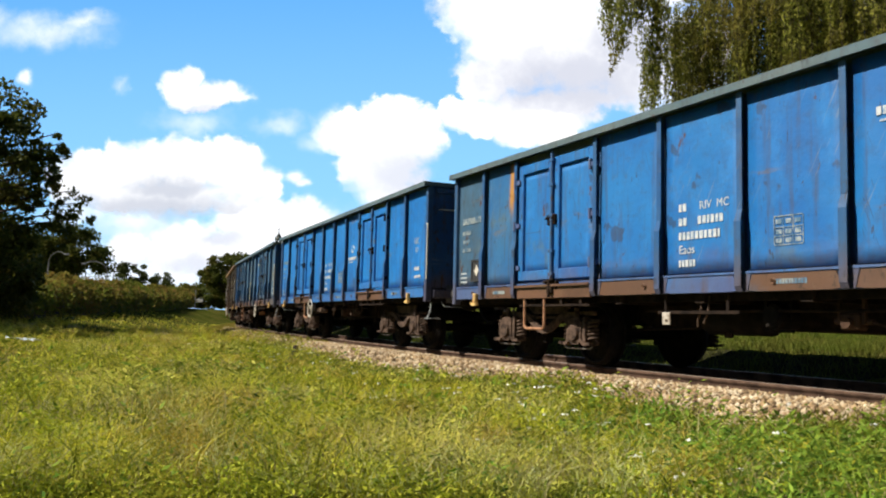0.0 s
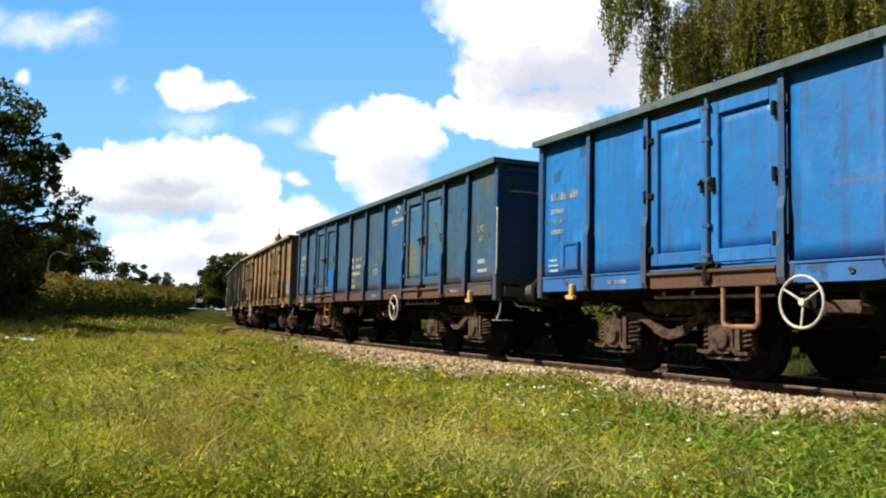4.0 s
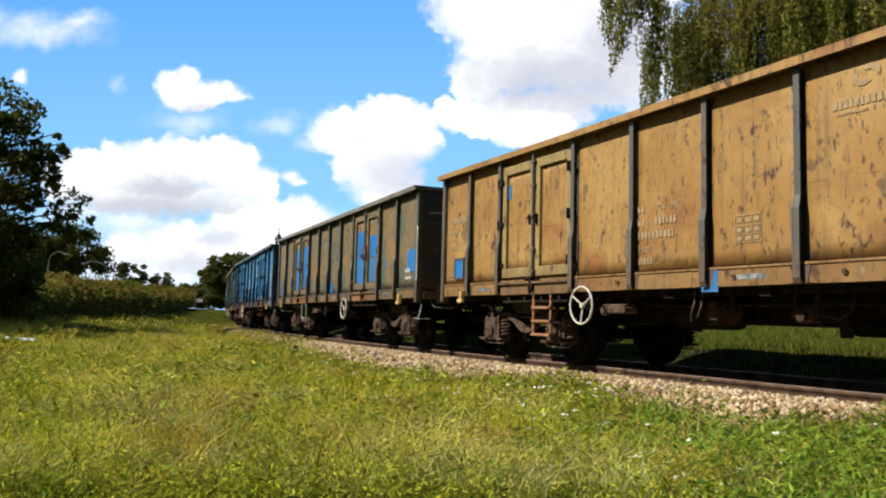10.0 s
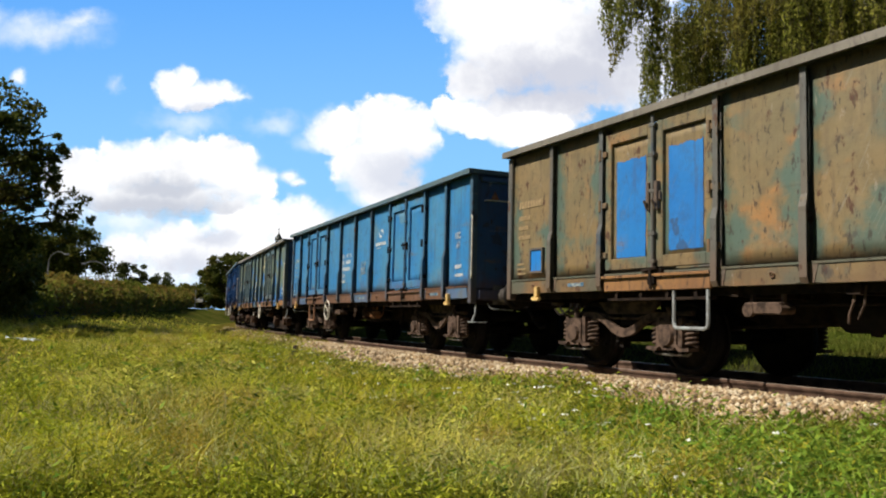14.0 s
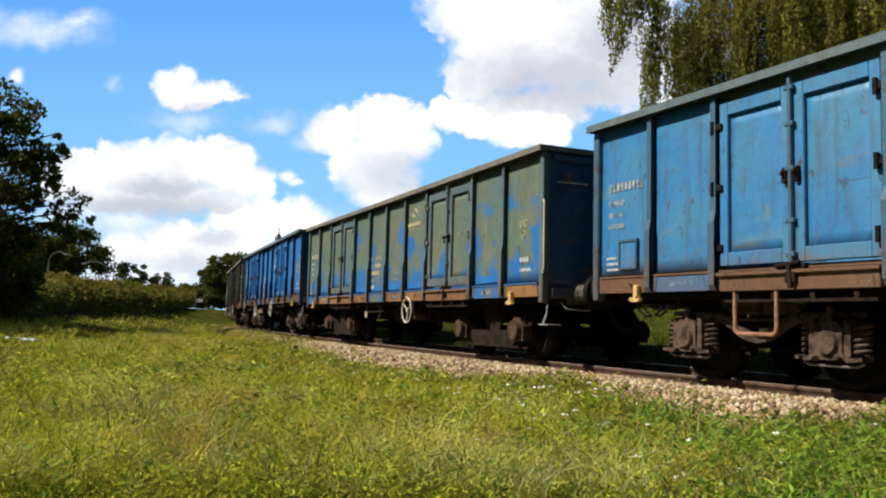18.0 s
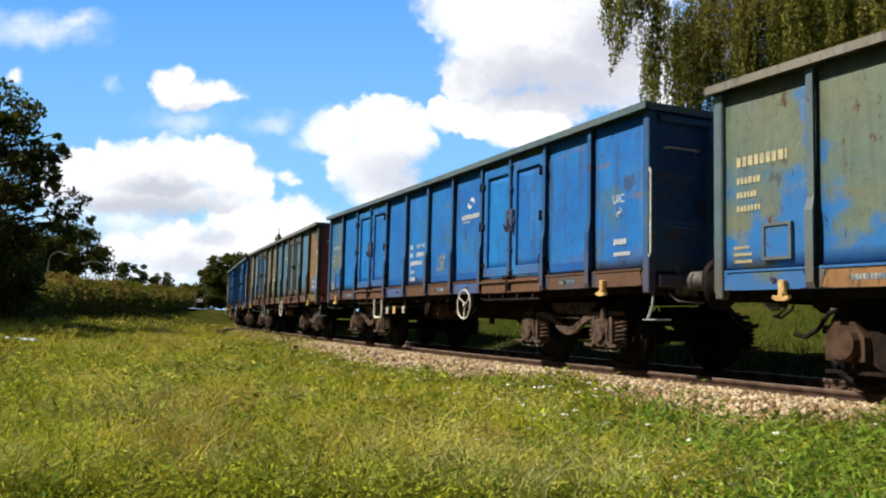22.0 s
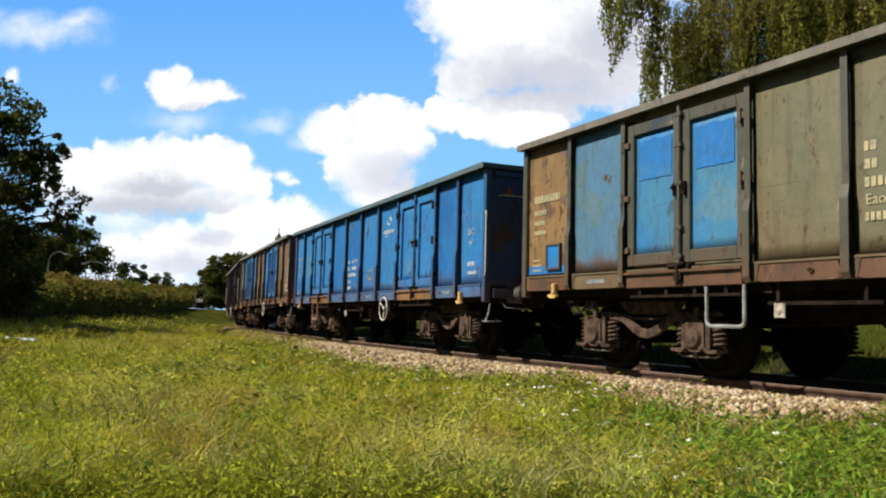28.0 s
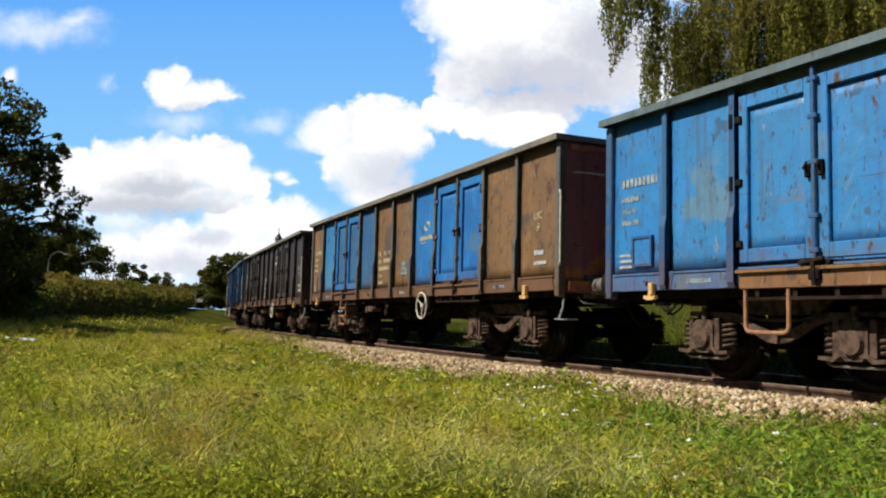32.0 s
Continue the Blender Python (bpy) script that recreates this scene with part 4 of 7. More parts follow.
    # lettering on the meadow side
    if text:
        letters(put("numbering", M["number"], text, root, lift @ pose(number_at, 0, number), "rows of pale lettering"))
        letters(put("class_letters", M["class_word"], text, root, lift @ pose(number_at - 0.36, 0, 1.425 + number)))
        letters(put("traffic_letters", M["traffic_word"], text, root, lift @ pose(number_at - 0.04, 0, 1.90 + number)))
        letters(put("load_table", M["table"], FAINT_MARK if text is FAINT_MARK else WORN_MARK, root, lift @ pose(0.55, 0, table_up), "pale load table"))
        letters(put("emblem", M["emblem"], text, root, lift @ pose(logo_at + 0.02, 0, logo), "pale round emblem"))
        letters(put("name_lettering", M["name_text"], text, root, lift @ pose(logo_at, 0, logo), "pale name lettering"))
    letters(put("end_lettering", M["end_text"], FAINT_MARK if text in (None, FAINT_MARK) else YELLOW_MARK if text is YELLOW_MARK else WORN_MARK, root, lift @ pose(-5.83, 0, 0)))
    letters(put("low_lettering", M["end_text_low"], text or FAINT_MARK, root, lift @ pose(-5.85, 0, 0)))
    letters(put("front_lettering", M["front_text"], WHITE_MARK, root, lift @ pose(5.85, 0, 0)))
    letters(put("class_mark", M["mark_text"], text or FAINT_MARK, root, lift @ pose(5.72, 0, 2.02)))
    letters(put("round_mark", M["round_mark"], text or FAINT_MARK, root, lift @ pose(5.85, 0, 0)))
    for u in (fields_at[1], fields_at[4], fields_at[6]):
        letters(put("sill_lettering", M["sill_text"], WORN_MARK, root, lift @ pose(u, -0.0375, 0)))
    put("document_frame", M["doc_box"], BLACK_MARK if diamond else post_m, root, lift @ pose(document_at, 0, 0))
    if diamond:
        put("diamond_sign", M["diamond"], WHITE_TUBE, root, lift @ pose(document_at, 0, 0), "white diamond on a black plate")
    put("document_plate", M["doc_plate"], BLACK_MARK if diamond else PAINTS["blue_bright" if main in ("tan", "olive", "olive_warm") else main], root, lift @ pose(document_at, 0, 0))
    for u, z, size, key in patches:
        put("paint_patch", M["patch%d" % size], PAINTS[key], root, lift @ pose(u, -0.003, z), "patch of newer blue paint")
    if sill_patch is not None:
        put("paint_patch", M["patch3"], PAINTS["blue_patch"], root, lift @ pose(sill_patch, -0.042, 1.05), "patch of bright blue paint")
    # frame, brake gear, hand wheel, step
    put("wagon_floor", M["floor"], FLOOR_WOOD, root, lift)
    for y in (-0.26, 0.26):
        put("center_sill", M["center_sill"], FRAME_DIRT, root, lift @ pose(0, y, 0))
    for y in (-1.27, 1.27):
        put("side_beam", M["side_beam"], FRAME_DIRT, root, lift @ pose(0, y, 0))
    for u in (-2.1, -0.7, 0.7, 2.1):
        put("crossbearer", M["crossbearer"], FRAME_DIRT, root, lift @ pose(u, 0, 0))
    for u in (-4.22, 4.22):
        put("body_bolster", M["body_bolster"], FRAME_DIRT, root, lift @ pose(u, 0, 0))
    put("headstock", M["headstock"], FRAME_DIRT, root, lift @ pose(6.34, 0, 0))
    put("headstock", M["headstock"], FRAME_DIRT, root, lift @ HALF_TURN @ pose(6.34, 0, 0))
    put("air_reservoir", M["reservoir"], BLACK_IRON, root, lift @ pose(0.9, 0.35, 0.70))
    put("brake_cylinder", M["reservoir"], BLACK_IRON, root, lift @ pose(-0.9, -0.55, 0.74))
    put("brake_rod", M["brake_rod"], FRAME_DIRT, root, lift)
    put("brake_valve", M["valve"], (OLD_IRON, DUSTY_IRON, RUSTY_VALVE)[k % 3], root, lift @ pose(0.95 - 0.25 * (k % 3), 0, 0))
    put("cylinder_head", M["cylinder_head"], OLD_IRON if k % 2 else BLACK_IRON, root, lift @ pose(0.05 - 0.3 * (k % 2), 0, 0))
    put("hanger", M["hanger"], DUSTY_IRON, root, lift @ pose(-0.75 + 0.4 * (k % 2), 0, 0))
    if plates:
        bar = put("brake_changeover", M["setting_bar"], FRAME_DIRT, root, lift @ pose(gear_at, 0, 0))
        for j in range(plates):
            put("setting_plate", M["setting_plate"], YELLOW_TUBE if j == 1 else DIRTY_PLATE, bar, pose((-0.46, -0.06, 0.46)[j], 0, 0.01 * (j - 1)), "yellow setting plate" if j == 1 else "white setting plate")
    else:
        put("brake_changeover", M["brake_box"], gear_mat, root, lift @ pose(gear_at, 0, 0))
    if wheel_at is not None:
        hw = put("hand_wheel", M["rim"], wheel_mat, root, lift @ pose(wheel_at, 0, 0), "white hand brake wheel")
        put("spokes", M["spoke"], wheel_mat, hw)
        put("wheel_shaft", M["shaft"], BLACK_IRON, hw)
    if step:
        put("foot_step", M[step], step_mat, root, lift @ pose(step_at, 0, 0), "painted steel foot step")
    # bogies
    box_mesh = M["old_box"] if old_bogie else M["axle_box"]
    frame_mesh = M["plate_frame"] if old_bogie else M["side_frame"]
    iron = OLD_IRON if old_bogie else DUSTY_IRON
    half = 1.0 if old_bogie else 0.925
    for c in (-4.22, 4.22):
        bogie = put("bogie", M["bolster"], BLACK_IRON, root, pose(c, 0, 0))
        for s in (-1, 1):
            put("end_beam", M["end_beam"], BLACK_IRON, bogie, pose(1.16 * s, 0, 0))
            put("brake_beam", M["brake_beam"], BLACK_IRON, bogie, pose(0.40 * s, 0, 0))
        for side in (0, 1):
            turn = HALF_TURN if side else Matrix()
            put("side_frame", frame_mesh, FRAME_DIRT if old_bogie else iron, bogie, turn)
            for x in (-half, half):
                put("axle_box", box_mesh, iron, bogie, turn @ pose(x, -0.05, 0))
                put("brake_shoe", M["brake_shoe"], BLACK_IRON, bogie, turn @ pose(x + (0.56 if x < 0 else -0.56), 0, 0))
                if not old_bogie:
                    put("tie_bar", M["tie_bar"], WORN_STEEL, bogie, turn @ pose(x, 0, 0))
                    for dx in (-0.28, 0.28):
                        put("coil_spring", M["spring"], DUSTY_IRON, bogie, turn @ pose(x + dx, 0, 0))
        for x in (-half, half):
            axle = put("wheelset", M["axle"], BLACK_IRON, root, pose(c + x, 0, 0.46))
            put("wheel", M["tyre"], BLACK_IRON, axle)
            put("wheel", M["tyre"], BLACK_IRON, axle, HALF_TURN)
            WHEELSETS.append((axle, c + x))
    WAGONS.append(root)
    return root


# ---------------------------------------------------------------- the train, from its first wagon back
wagon("blue open freight wagon with an orange step and one rusty panel", "blue", ride=-0.04, fields={0: "blue_worn", 1: "blue_streak", 7: "blue_pale"}, post="blue_post", rail="rail_teal", sill="rust_blue", door_sill="rust", logo=0.08, logo_at=1.83, form="wide", document_at=-5.68, diamond=True, plates=1, gear_at=-0.74,
      step="frame2", step_at=-3.90, step_mat=ORANGE_TUBE)
wagon("bright blue open freight wagon, freshly painted, with a white emblem", "blue_clean", ride=0.03, post="blue_post", rail="rail_teal", sill="blue_clean", door_sill="rust_blue", end="blue_flaked", logo=-0.45, logo_at=1.55,
      wheel_at=-1.96, step="frame1", step_at=-2.78, step_mat=ORANGE_TUBE)
wagon("worn grey-blue open freight wagon with scraped doors and rusty sills", "blue_worn", ride=0.02, form="wide", number_at=-0.81, table_up=0.09, document_at=-5.82, doors={(0, 0): "blue_worn", (1, 0): "blue_scraped", (1, 1): "blue_scraped"},
      fields={5: "blue_dull", 6: "blue_worn"}, post="blue_post", rail="rail_teal", leaf="blue_worn", sill="rust_blue", wheel_at=2.18, wheel_mat=WHITE_TUBE, step="ladder3", step_at=-3.10,
      step_mat=ORANGE_TUBE, text=YELLOW_MARK, logo=0.17, logo_at=1.89, end="blue_shaded", patches=((-2.97, 1.60, 9, "blue_patch"),))
wagon("tan open freight wagon mottled with rust, a few blue patches", "tan", ride=0.02, form="wide", number_at=-0.81, document_at=-5.82, post="grey_post", rail="tan", sill="tan", door_sill="olive_tan", leaf="khaki", wheel_at=-2.13, step="ladder3", step_at=-3.20, step_mat=ORANGE_TUBE,
      patches=((4.99, 1.52, 0, "blue_mist"), (5.96, 1.49, 1, "blue_mist"), (-4.22, 2.55, 5, "blue_patch")), sill_patch=0.05, text=FAINT_MARK, logo=0.15, logo_at=1.90, end="ochre")
wagon("faded olive and tan open freight wagon with bright blue doors", "olive_warm", ride=0.02, post="grey_post", rail="rail_grey", sill="olive_warm", door_sill="ochre",
      wheel_at=1.86, step="frame2", step_at=-2.62, step_mat=GREY_TUBE, text=None, latch="long_latch", end="olive_grey",
      patches=((0.22, 1.33, 3, "blue_patch"), (-3.67, 1.98, 2, "blue_patch"), (-2.73, 2.02, 2, "blue_patch"), (2.70, 1.98, 2, "blue_patch"), (3.67, 2.19, 8, "blue_patch"), (3.67, 1.66, 4, "blue_mist"),
               (0.62, 2.12, 7, "blue_post"), (6.05, 1.72, 1, "blue_patch"), (4.50, 1.74, 7, "blue_mist")))
wagon("pale blue open freight wagon with an ochre foot step", "blue_pale", ride=-0.02, post="blue_worn", rail="rail_teal", sill="rust", door_sill="rust", wheel_at=-1.96, logo=-0.2, logo_at=1.75, mark=True, form="wide", end="blue_shaded", number=0.19, number_at=-0.77, table_up=0.19, document_at=-5.84,
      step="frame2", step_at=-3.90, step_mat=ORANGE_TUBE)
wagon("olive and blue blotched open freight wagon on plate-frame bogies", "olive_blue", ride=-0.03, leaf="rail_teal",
      post="rail_teal", rail="rail_grey", sill="ochre", door_sill="ochre", gear_at=-0.95, plates=1, wheel_at=1.52, number_at=-0.75, old_bogie=True, text=YELLOW_MARK, end="blue_shaded", mark=True, logo=0.05, logo_at=1.48,
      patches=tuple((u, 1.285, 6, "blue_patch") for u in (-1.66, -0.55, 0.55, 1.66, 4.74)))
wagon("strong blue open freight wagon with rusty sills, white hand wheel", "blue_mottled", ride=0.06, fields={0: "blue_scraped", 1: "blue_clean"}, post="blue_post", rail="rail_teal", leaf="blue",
      doors={(0, 0): "blue_clean", (1, 0): "blue_clean"}, sill="rust_blue", end="blue_shaded", gear_at=-1.80, plates=3, logo=-0.15, latch="long_latch", wheel_at=1.79, step="frame1", step_at=-2.66,
      patches=tuple((u, 1.285, 6, "blue_deep") for u in (-1.66, 0.55, 1.66, 4.74)))
wagon("faded olive open freight wagon with blue doors and rusty ends", "olive", ride=0.05, doors={(0, 0): "blue_pale", (0, 1): "blue_pale", (1, 0): "blue_chalk", (1, 1): "blue_chalk"},
      fields={0: "olive_tan", 1: "blue_torn", 4: "blue_chalk", 5: "blue_chalk", 6: "blue_torn", 7: "olive_tan"}, post="olive_grey", rail="rail_grey", leaf="olive_grey", sill="rust", end="maroon", gear_at=-1.46, plates=1, number=0.2, wheel_at=1.68, step="frame2", step_at=-2.56, step_mat=GREY_TUBE, text=YELLOW_MARK,
      patches=((-5.90, 1.275, 6, "blue_patch"), (6.02, 1.46, 1, "blue_mist"), (-0.27, 1.47, 1, "blue_patch"), (-3.67, 2.50, 8, "blue_patch"), (-2.73, 2.50, 8, "blue_patch")))
wagon("pale blue open freight wagon with ochre door sills", "blue_mid", mark=True, plates=1, form="wide", gear_at=-0.85, number_at=-0.77, logo_at=1.76, document_at=-5.84, end="blue_shaded", fields={2: "blue", 6: "blue", 3: "blue"}, post="blue_post", rail="rail_teal", sill="blue_mid", door_sill="ochre",
      wheel_at=1.92, step="frame2", step_at=-4.02, step_mat=ORANGE_TUBE)
wagon("brown and tan open freight wagon with blue doors and panels", "brown_tan", ride=0.05, doors={(0, 0): "blue_dull", (0, 1): "blue_dull", (1, 0): "blue", (1, 1): "blue"}, fields={2: "blue_dull", 5: "blue", 1: "blue_pale"},
      post="grey_post", rail="rail_grey", end="maroon", leaf="blue", logo=-0.35, text=YELLOW_MARK, wheel_at=1.85, step="ladder3", step_at=-3.37, step_mat=ORANGE_TUBE)
wagon("dark brown open freight wagon with worn paint", "soot", post="soot", rail="rail_grey", wheel_at=1.85)
wagon("grey-blue open freight wagon with dark posts", "blue_worn", post="blue_post", rail="rail_teal", wheel_at=-2.0)
wagon("dark brown open freight wagon with rusty sills", "brown", post="grey_post", rail="rail_grey", wheel_at=1.85)
wagon("blue open freight wagon with dark posts", "blue", post="blue_post", rail="rail_teal", wheel_at=-2.0)
wagon("brown open freight wagon with worn panels", "brown", post="grey_post", rail="rail_grey", wheel_at=1.85)

# small differences in the coupling slack
SLACK = (0.060, 0.046, -0.030, 0.000, 0.020, -0.040, -0.085, 0.020, -0.019, -0.033, 0.066, 0, 0, 0, 0, 0)


def run(t):
    """Metres that the train's first wagon has gone along the track."""
    d = t - 16.0
    return 69.9730 + 4.07081 * d - 0.00330998 * d * d + 0.0000631051 * d ** 3


def wagon_pose(i, t):
    s = run(t) - 14.04 * i + SLACK[i]
    a, b = track(s - 4.22), track(s + 4.22)
    mid, way = (a + b) / 2, b - a
    return pose(mid.x, mid.y, 0, 0, 0, math.degrees(math.atan2(way.y, way.x)))


# ---------------------------------------------------------------- ground, ballast, rails
GROUND_MAT = Nodes("meadow_soil_and_turf")
gp = GROUND_MAT.coords(False)
gcol = GROUND_MAT.mix(GROUND_MAT.ramp(GROUND_MAT.noise(gp, 0.5, 6), 0.4, 0.65), (0.045, 0.058, 0.009), (0.090, 0.080, 0.018))
gcol = GROUND_MAT.mix(GROUND_MAT.ramp(GROUND_MAT.noise(gp, 7, 6, 0.7), 0.45, 0.7), gcol, (0.055, 0.075, 0.014))
gcol = GROUND_MAT.mix(GROUND_MAT.ramp(GROUND_MAT.noise(gp, 3.0, 5), 0.60, 0.75), gcol, (0.180, 0.150, 0.050))
GROUND_MAT.finish(gcol, 0.9, GROUND_MAT.noise(gp, 14, 6, 0.7), 0.8, 0.05, gloss=0.0)


def ground():
    """One sheet out to the horizon: fine near the track, coarse far off."""
    near = np.concatenate([-np.geomspace(2600, 62, 22), np.arange(-60, 60.1, 0.75), np.geomspace(62, 2600, 22)])
    X, Y = np.meshgrid(near, near + 20)
    Z = ground_z(X, Y)
    n = len(near)
    idx = np.arange(n * n).reshape(n, n)
    quads = np.stack([idx[:-1, :-1], idx[:-1, 1:], idx[1:, 1:], idx[1:, :-1]], -1).reshape(-1, 4)
    me = fast_mesh("ground", np.stack([X, Y, Z], -1).reshape(-1, 3), quads)
    me.shade_smooth()
    tagged(put("ground", me, GROUND_MAT.mat), "grassy meadow ground rising slowly into the distance", "ground", kind="structure")


ground()
S_FAR, S_NEAR = -78.0, 22.0


def swept(name, profile, s0, s1, step, closed=True):
    ss = np.arange(s0, s1 + 1e-6, step)
    verts, quads, m = [], [], len(profile)
    for s in ss:
        for v, z in profile:
            p = track(s, v)
            verts.append((p.x, p.y, z))
    for i in range(len(ss) - 1):
        for j in range(m if closed else m - 1):
            a, b = i * m + j, i * m + (j + 1) % m
            quads.append((a, b, b + m, a + m))
    return fast_mesh(name, verts, quads)


BALLAST_MAT = Nodes("ballast_bed")
bp = BALLAST_MAT.coords(False)
bcol = BALLAST_MAT.mix(BALLAST_MAT.ramp(BALLAST_MAT.noise(bp, 18, 4, 0.7), 0.4, 0.65), (0.24, 0.18, 0.11), (0.08, 0.06, 0.045))
BALLAST_MAT.finish(bcol, 0.95, BALLAST_MAT.noise(bp, 26, 4, 0.7), 1.0, 0.05)
track_root = tagged(new("railway_track"), "curved single railway track of rusty rails on pale ballast", "railway track", kind="structure")
put("ballast_bed", swept("ballast_bed", [(-2.5, -0.40), (-1.75, -0.155), (0.82, -0.155), (0.96, -0.118), (1.45, -0.118), (1.70, -0.175), (2.50, -0.42)], S_FAR - 130, S_NEAR + 120, 1.0, False), BALLAST_MAT.mat, track_root)
for lat in (-0.752, 0.752):
    web = [(lat - 0.065, -0.172), (lat + 0.065, -0.172), (lat + 0.065, -0.158), (lat + 0.012, -0.140), (lat + 0.009, -0.050), (lat + 0.034, -0.036),
           (lat + 0.035, -0.006), (lat - 0.035, -0.006), (lat - 0.034, -0.036), (lat - 0.009, -0.050), (lat - 0.012, -0.140), (lat - 0.065, -0.158)]
    rail = put("rail", swept("rail", web, S_FAR - 130, S_NEAR + 120, 1.0), RAIL_RUST, track_root)
    put("rail_head", swept("rail_head", [(lat - 0.030, -0.0055), (lat - 0.024, 0.0), (lat + 0.024, 0.0), (lat + 0.030, -0.0055)], S_FAR - 130, S_NEAR + 120, 1.0, False), RAIL_TOP, rail)
SLEEPER_MESH = shape("sleeper", lambda bm: box(bm, -0.12, 0.12, -1.28, 1.28, -0.29, -0.150, 0.012))
CLIP_MESH = shape("rail_clip", lambda bm: (box(bm, -0.09, 0.09, -0.15, 0.15, -0.173, -0.150, 0.004), rod(bm, (0, 0.11, -0.16), (0, 0.11, -0.085), 0.022, 6),
                                           rod(bm, (0, -0.11, -0.16), (0, -0.11, -0.085), 0.022, 6)))
for i in range(int((S_NEAR - S_FAR) / 0.62)):
    s = S_NEAR - 0.62 * i
    p, q = track(s), track(s + 0.1)
    m = pose(p.x, p.y, 0, 0, 0, math.degrees(math.atan2(q.y - p.y, q.x - p.x)))
    sl = put("sleeper", SLEEPER_MESH, SLEEPER, track_root, m)
    if s > -26:
        for y in (-0.752, 0.752):
            put("rail_clip", CLIP_MESH, RAIL_RUST, sl, pose(0, y, 0))

STONE_MAT = Nodes("pale_ballast_stone")
sg = STONE_MAT.add("NewGeometry")
sr = STONE_MAT.add("ValToRGB")
sr.color_ramp.elements[0].color, sr.color_ramp.elements[1].color = (0.085, 0.058, 0.038, 1), (0.70, 0.61, 0.45, 1)
mid_stone = sr.color_ramp.elements.new(0.45)
mid_stone.color = (0.39, 0.265, 0.135, 1)
STONE_MAT.link(sg.outputs["Random Per Island"], sr.inputs[0])
scol = STONE_MAT.mix(STONE_MAT.math("MULTIPLY", STONE_MAT.ramp(STONE_MAT.noise(STONE_MAT.coords(False), 1.1, 5, 0.65), 0.48, 0.66), 0.6), sr.outputs[0], (0.15, 0.105, 0.07))
scol = STONE_MAT.mix(STONE_MAT.ramp(STONE_MAT.noise(STONE_MAT.coords(False), 30, 4), 0.45, 0.7), scol, (0.26, 0.18, 0.11))
STONE_MAT.finish(scol, 0.9, STONE_MAT.noise(STONE_MAT.coords(False), 60, 3), 0.5, 0.01, gloss=0.1)


def stones(count, s0, s1, v0, v1, size, seed):
    """Broken stones lying on the ballast bed."""
    rnd = np.random.RandomState(seed)
    base = np.array([(1, 0, 0), (-1, 0, 0), (0, 1, 0), (0, -1, 0), (0, 0, 1), (0, 0, -1)], float)
    tri = np.array([(0, 2, 4), (2, 1, 4), (1, 3, 4), (3, 0, 4), (2, 0, 5), (1, 2, 5), (3, 1, 5), (0, 3, 5)])
    s = s1 - (s1 - s0) * rnd.rand(count) ** 1.7
    v = v0 + (v1 - v0) * rnd.rand(count)
    th = HEAD0 + BEND * s
    x, y = CENTRE.x + (RADIUS + v) * np.cos(th), CENTRE.y - (RADIUS + v) * np.sin(th)
    z = -0.160 - 0.26 * np.clip((np.abs(v) - 1.65) / 0.85, 0, 1)
    z = z + 0.050 * smooth(0.84, 0.95, v) * (1 - smooth(1.45, 2.0, v))
    r = size * (0.55 + 0.9 * rnd.rand(count))
    pts = base[None] * r[:, None, None] * (0.65 + 0.6 * rnd.rand(count, 6, 1)) * np.array((1, 1, 0.8))
    a = rnd.rand(count) * 6.28
    b = rnd.rand(count) * 1.2 - 0.6
    ca, sa, cb, sb = np.cos(a), np.sin(a), np.cos(b), np.sin(b)
    X, Y, Z = pts[..., 0], pts[..., 1], pts[..., 2]
    Y, Z = Y * cb[:, None] - Z * sb[:, None], Y * sb[:, None] + Z * cb[:, None]
    X, Y = X * ca[:, None] - Y * sa[:, None], X * sa[:, None] + Y * ca[:, None]
    verts = np.stack([X + x[:, None], Y + y[:, None], Z + (z + r * 0.25)[:, None]], -1).reshape(-1, 3)
    faces = (tri[None] + 6 * np.arange(count)[:, None, None]).reshape(-1, 3)
    return fast_mesh("ballast_stones", verts, faces)


tagged(put("ballast_stones", stones(46000, -40, 11, 0.83, 2.70, 0.034, 5), STONE_MAT.mat), "pale beige broken ballast stones beside the rail", "ballast", kind="stuff")
tagged(put("ballast_stones", stones(9000, -30, 11, -2.4, 0.68, 0.034, 6), STONE_MAT.mat), "pale beige broken ballast stones between the rails", "ballast", kind="stuff")


# ---------------------------------------------------------------- grass and weeds
def soil_z(x, y):
    """The ground, or the ballast shoulder where that is higher."""
    s, v = track_sv(x, y)
    return np.maximum(ground_z(x, y), -0.165 - 0.26 * np.clip((np.abs(v) - 1.65) / 0.85, 0, 1))


def clumpy(x, y):
    """Where the meadow stands thick (1) or is thin (-1)."""
    a = np.sin(4.1 * x + 1.3 * np.sin(2.2 * y)) * np.sin(3.7 * y + 1.7 * np.sin(2.9 * x + 1))
    b = np.sin(8.7 * x + 5.1 * y + 1.6 * np.sin(5.3 * y)) * np.sin(9.4 * y - 4.0 * x + 1.4 * np.sin(6.1 * x))
    return 0.62 * a + 0.38 * b


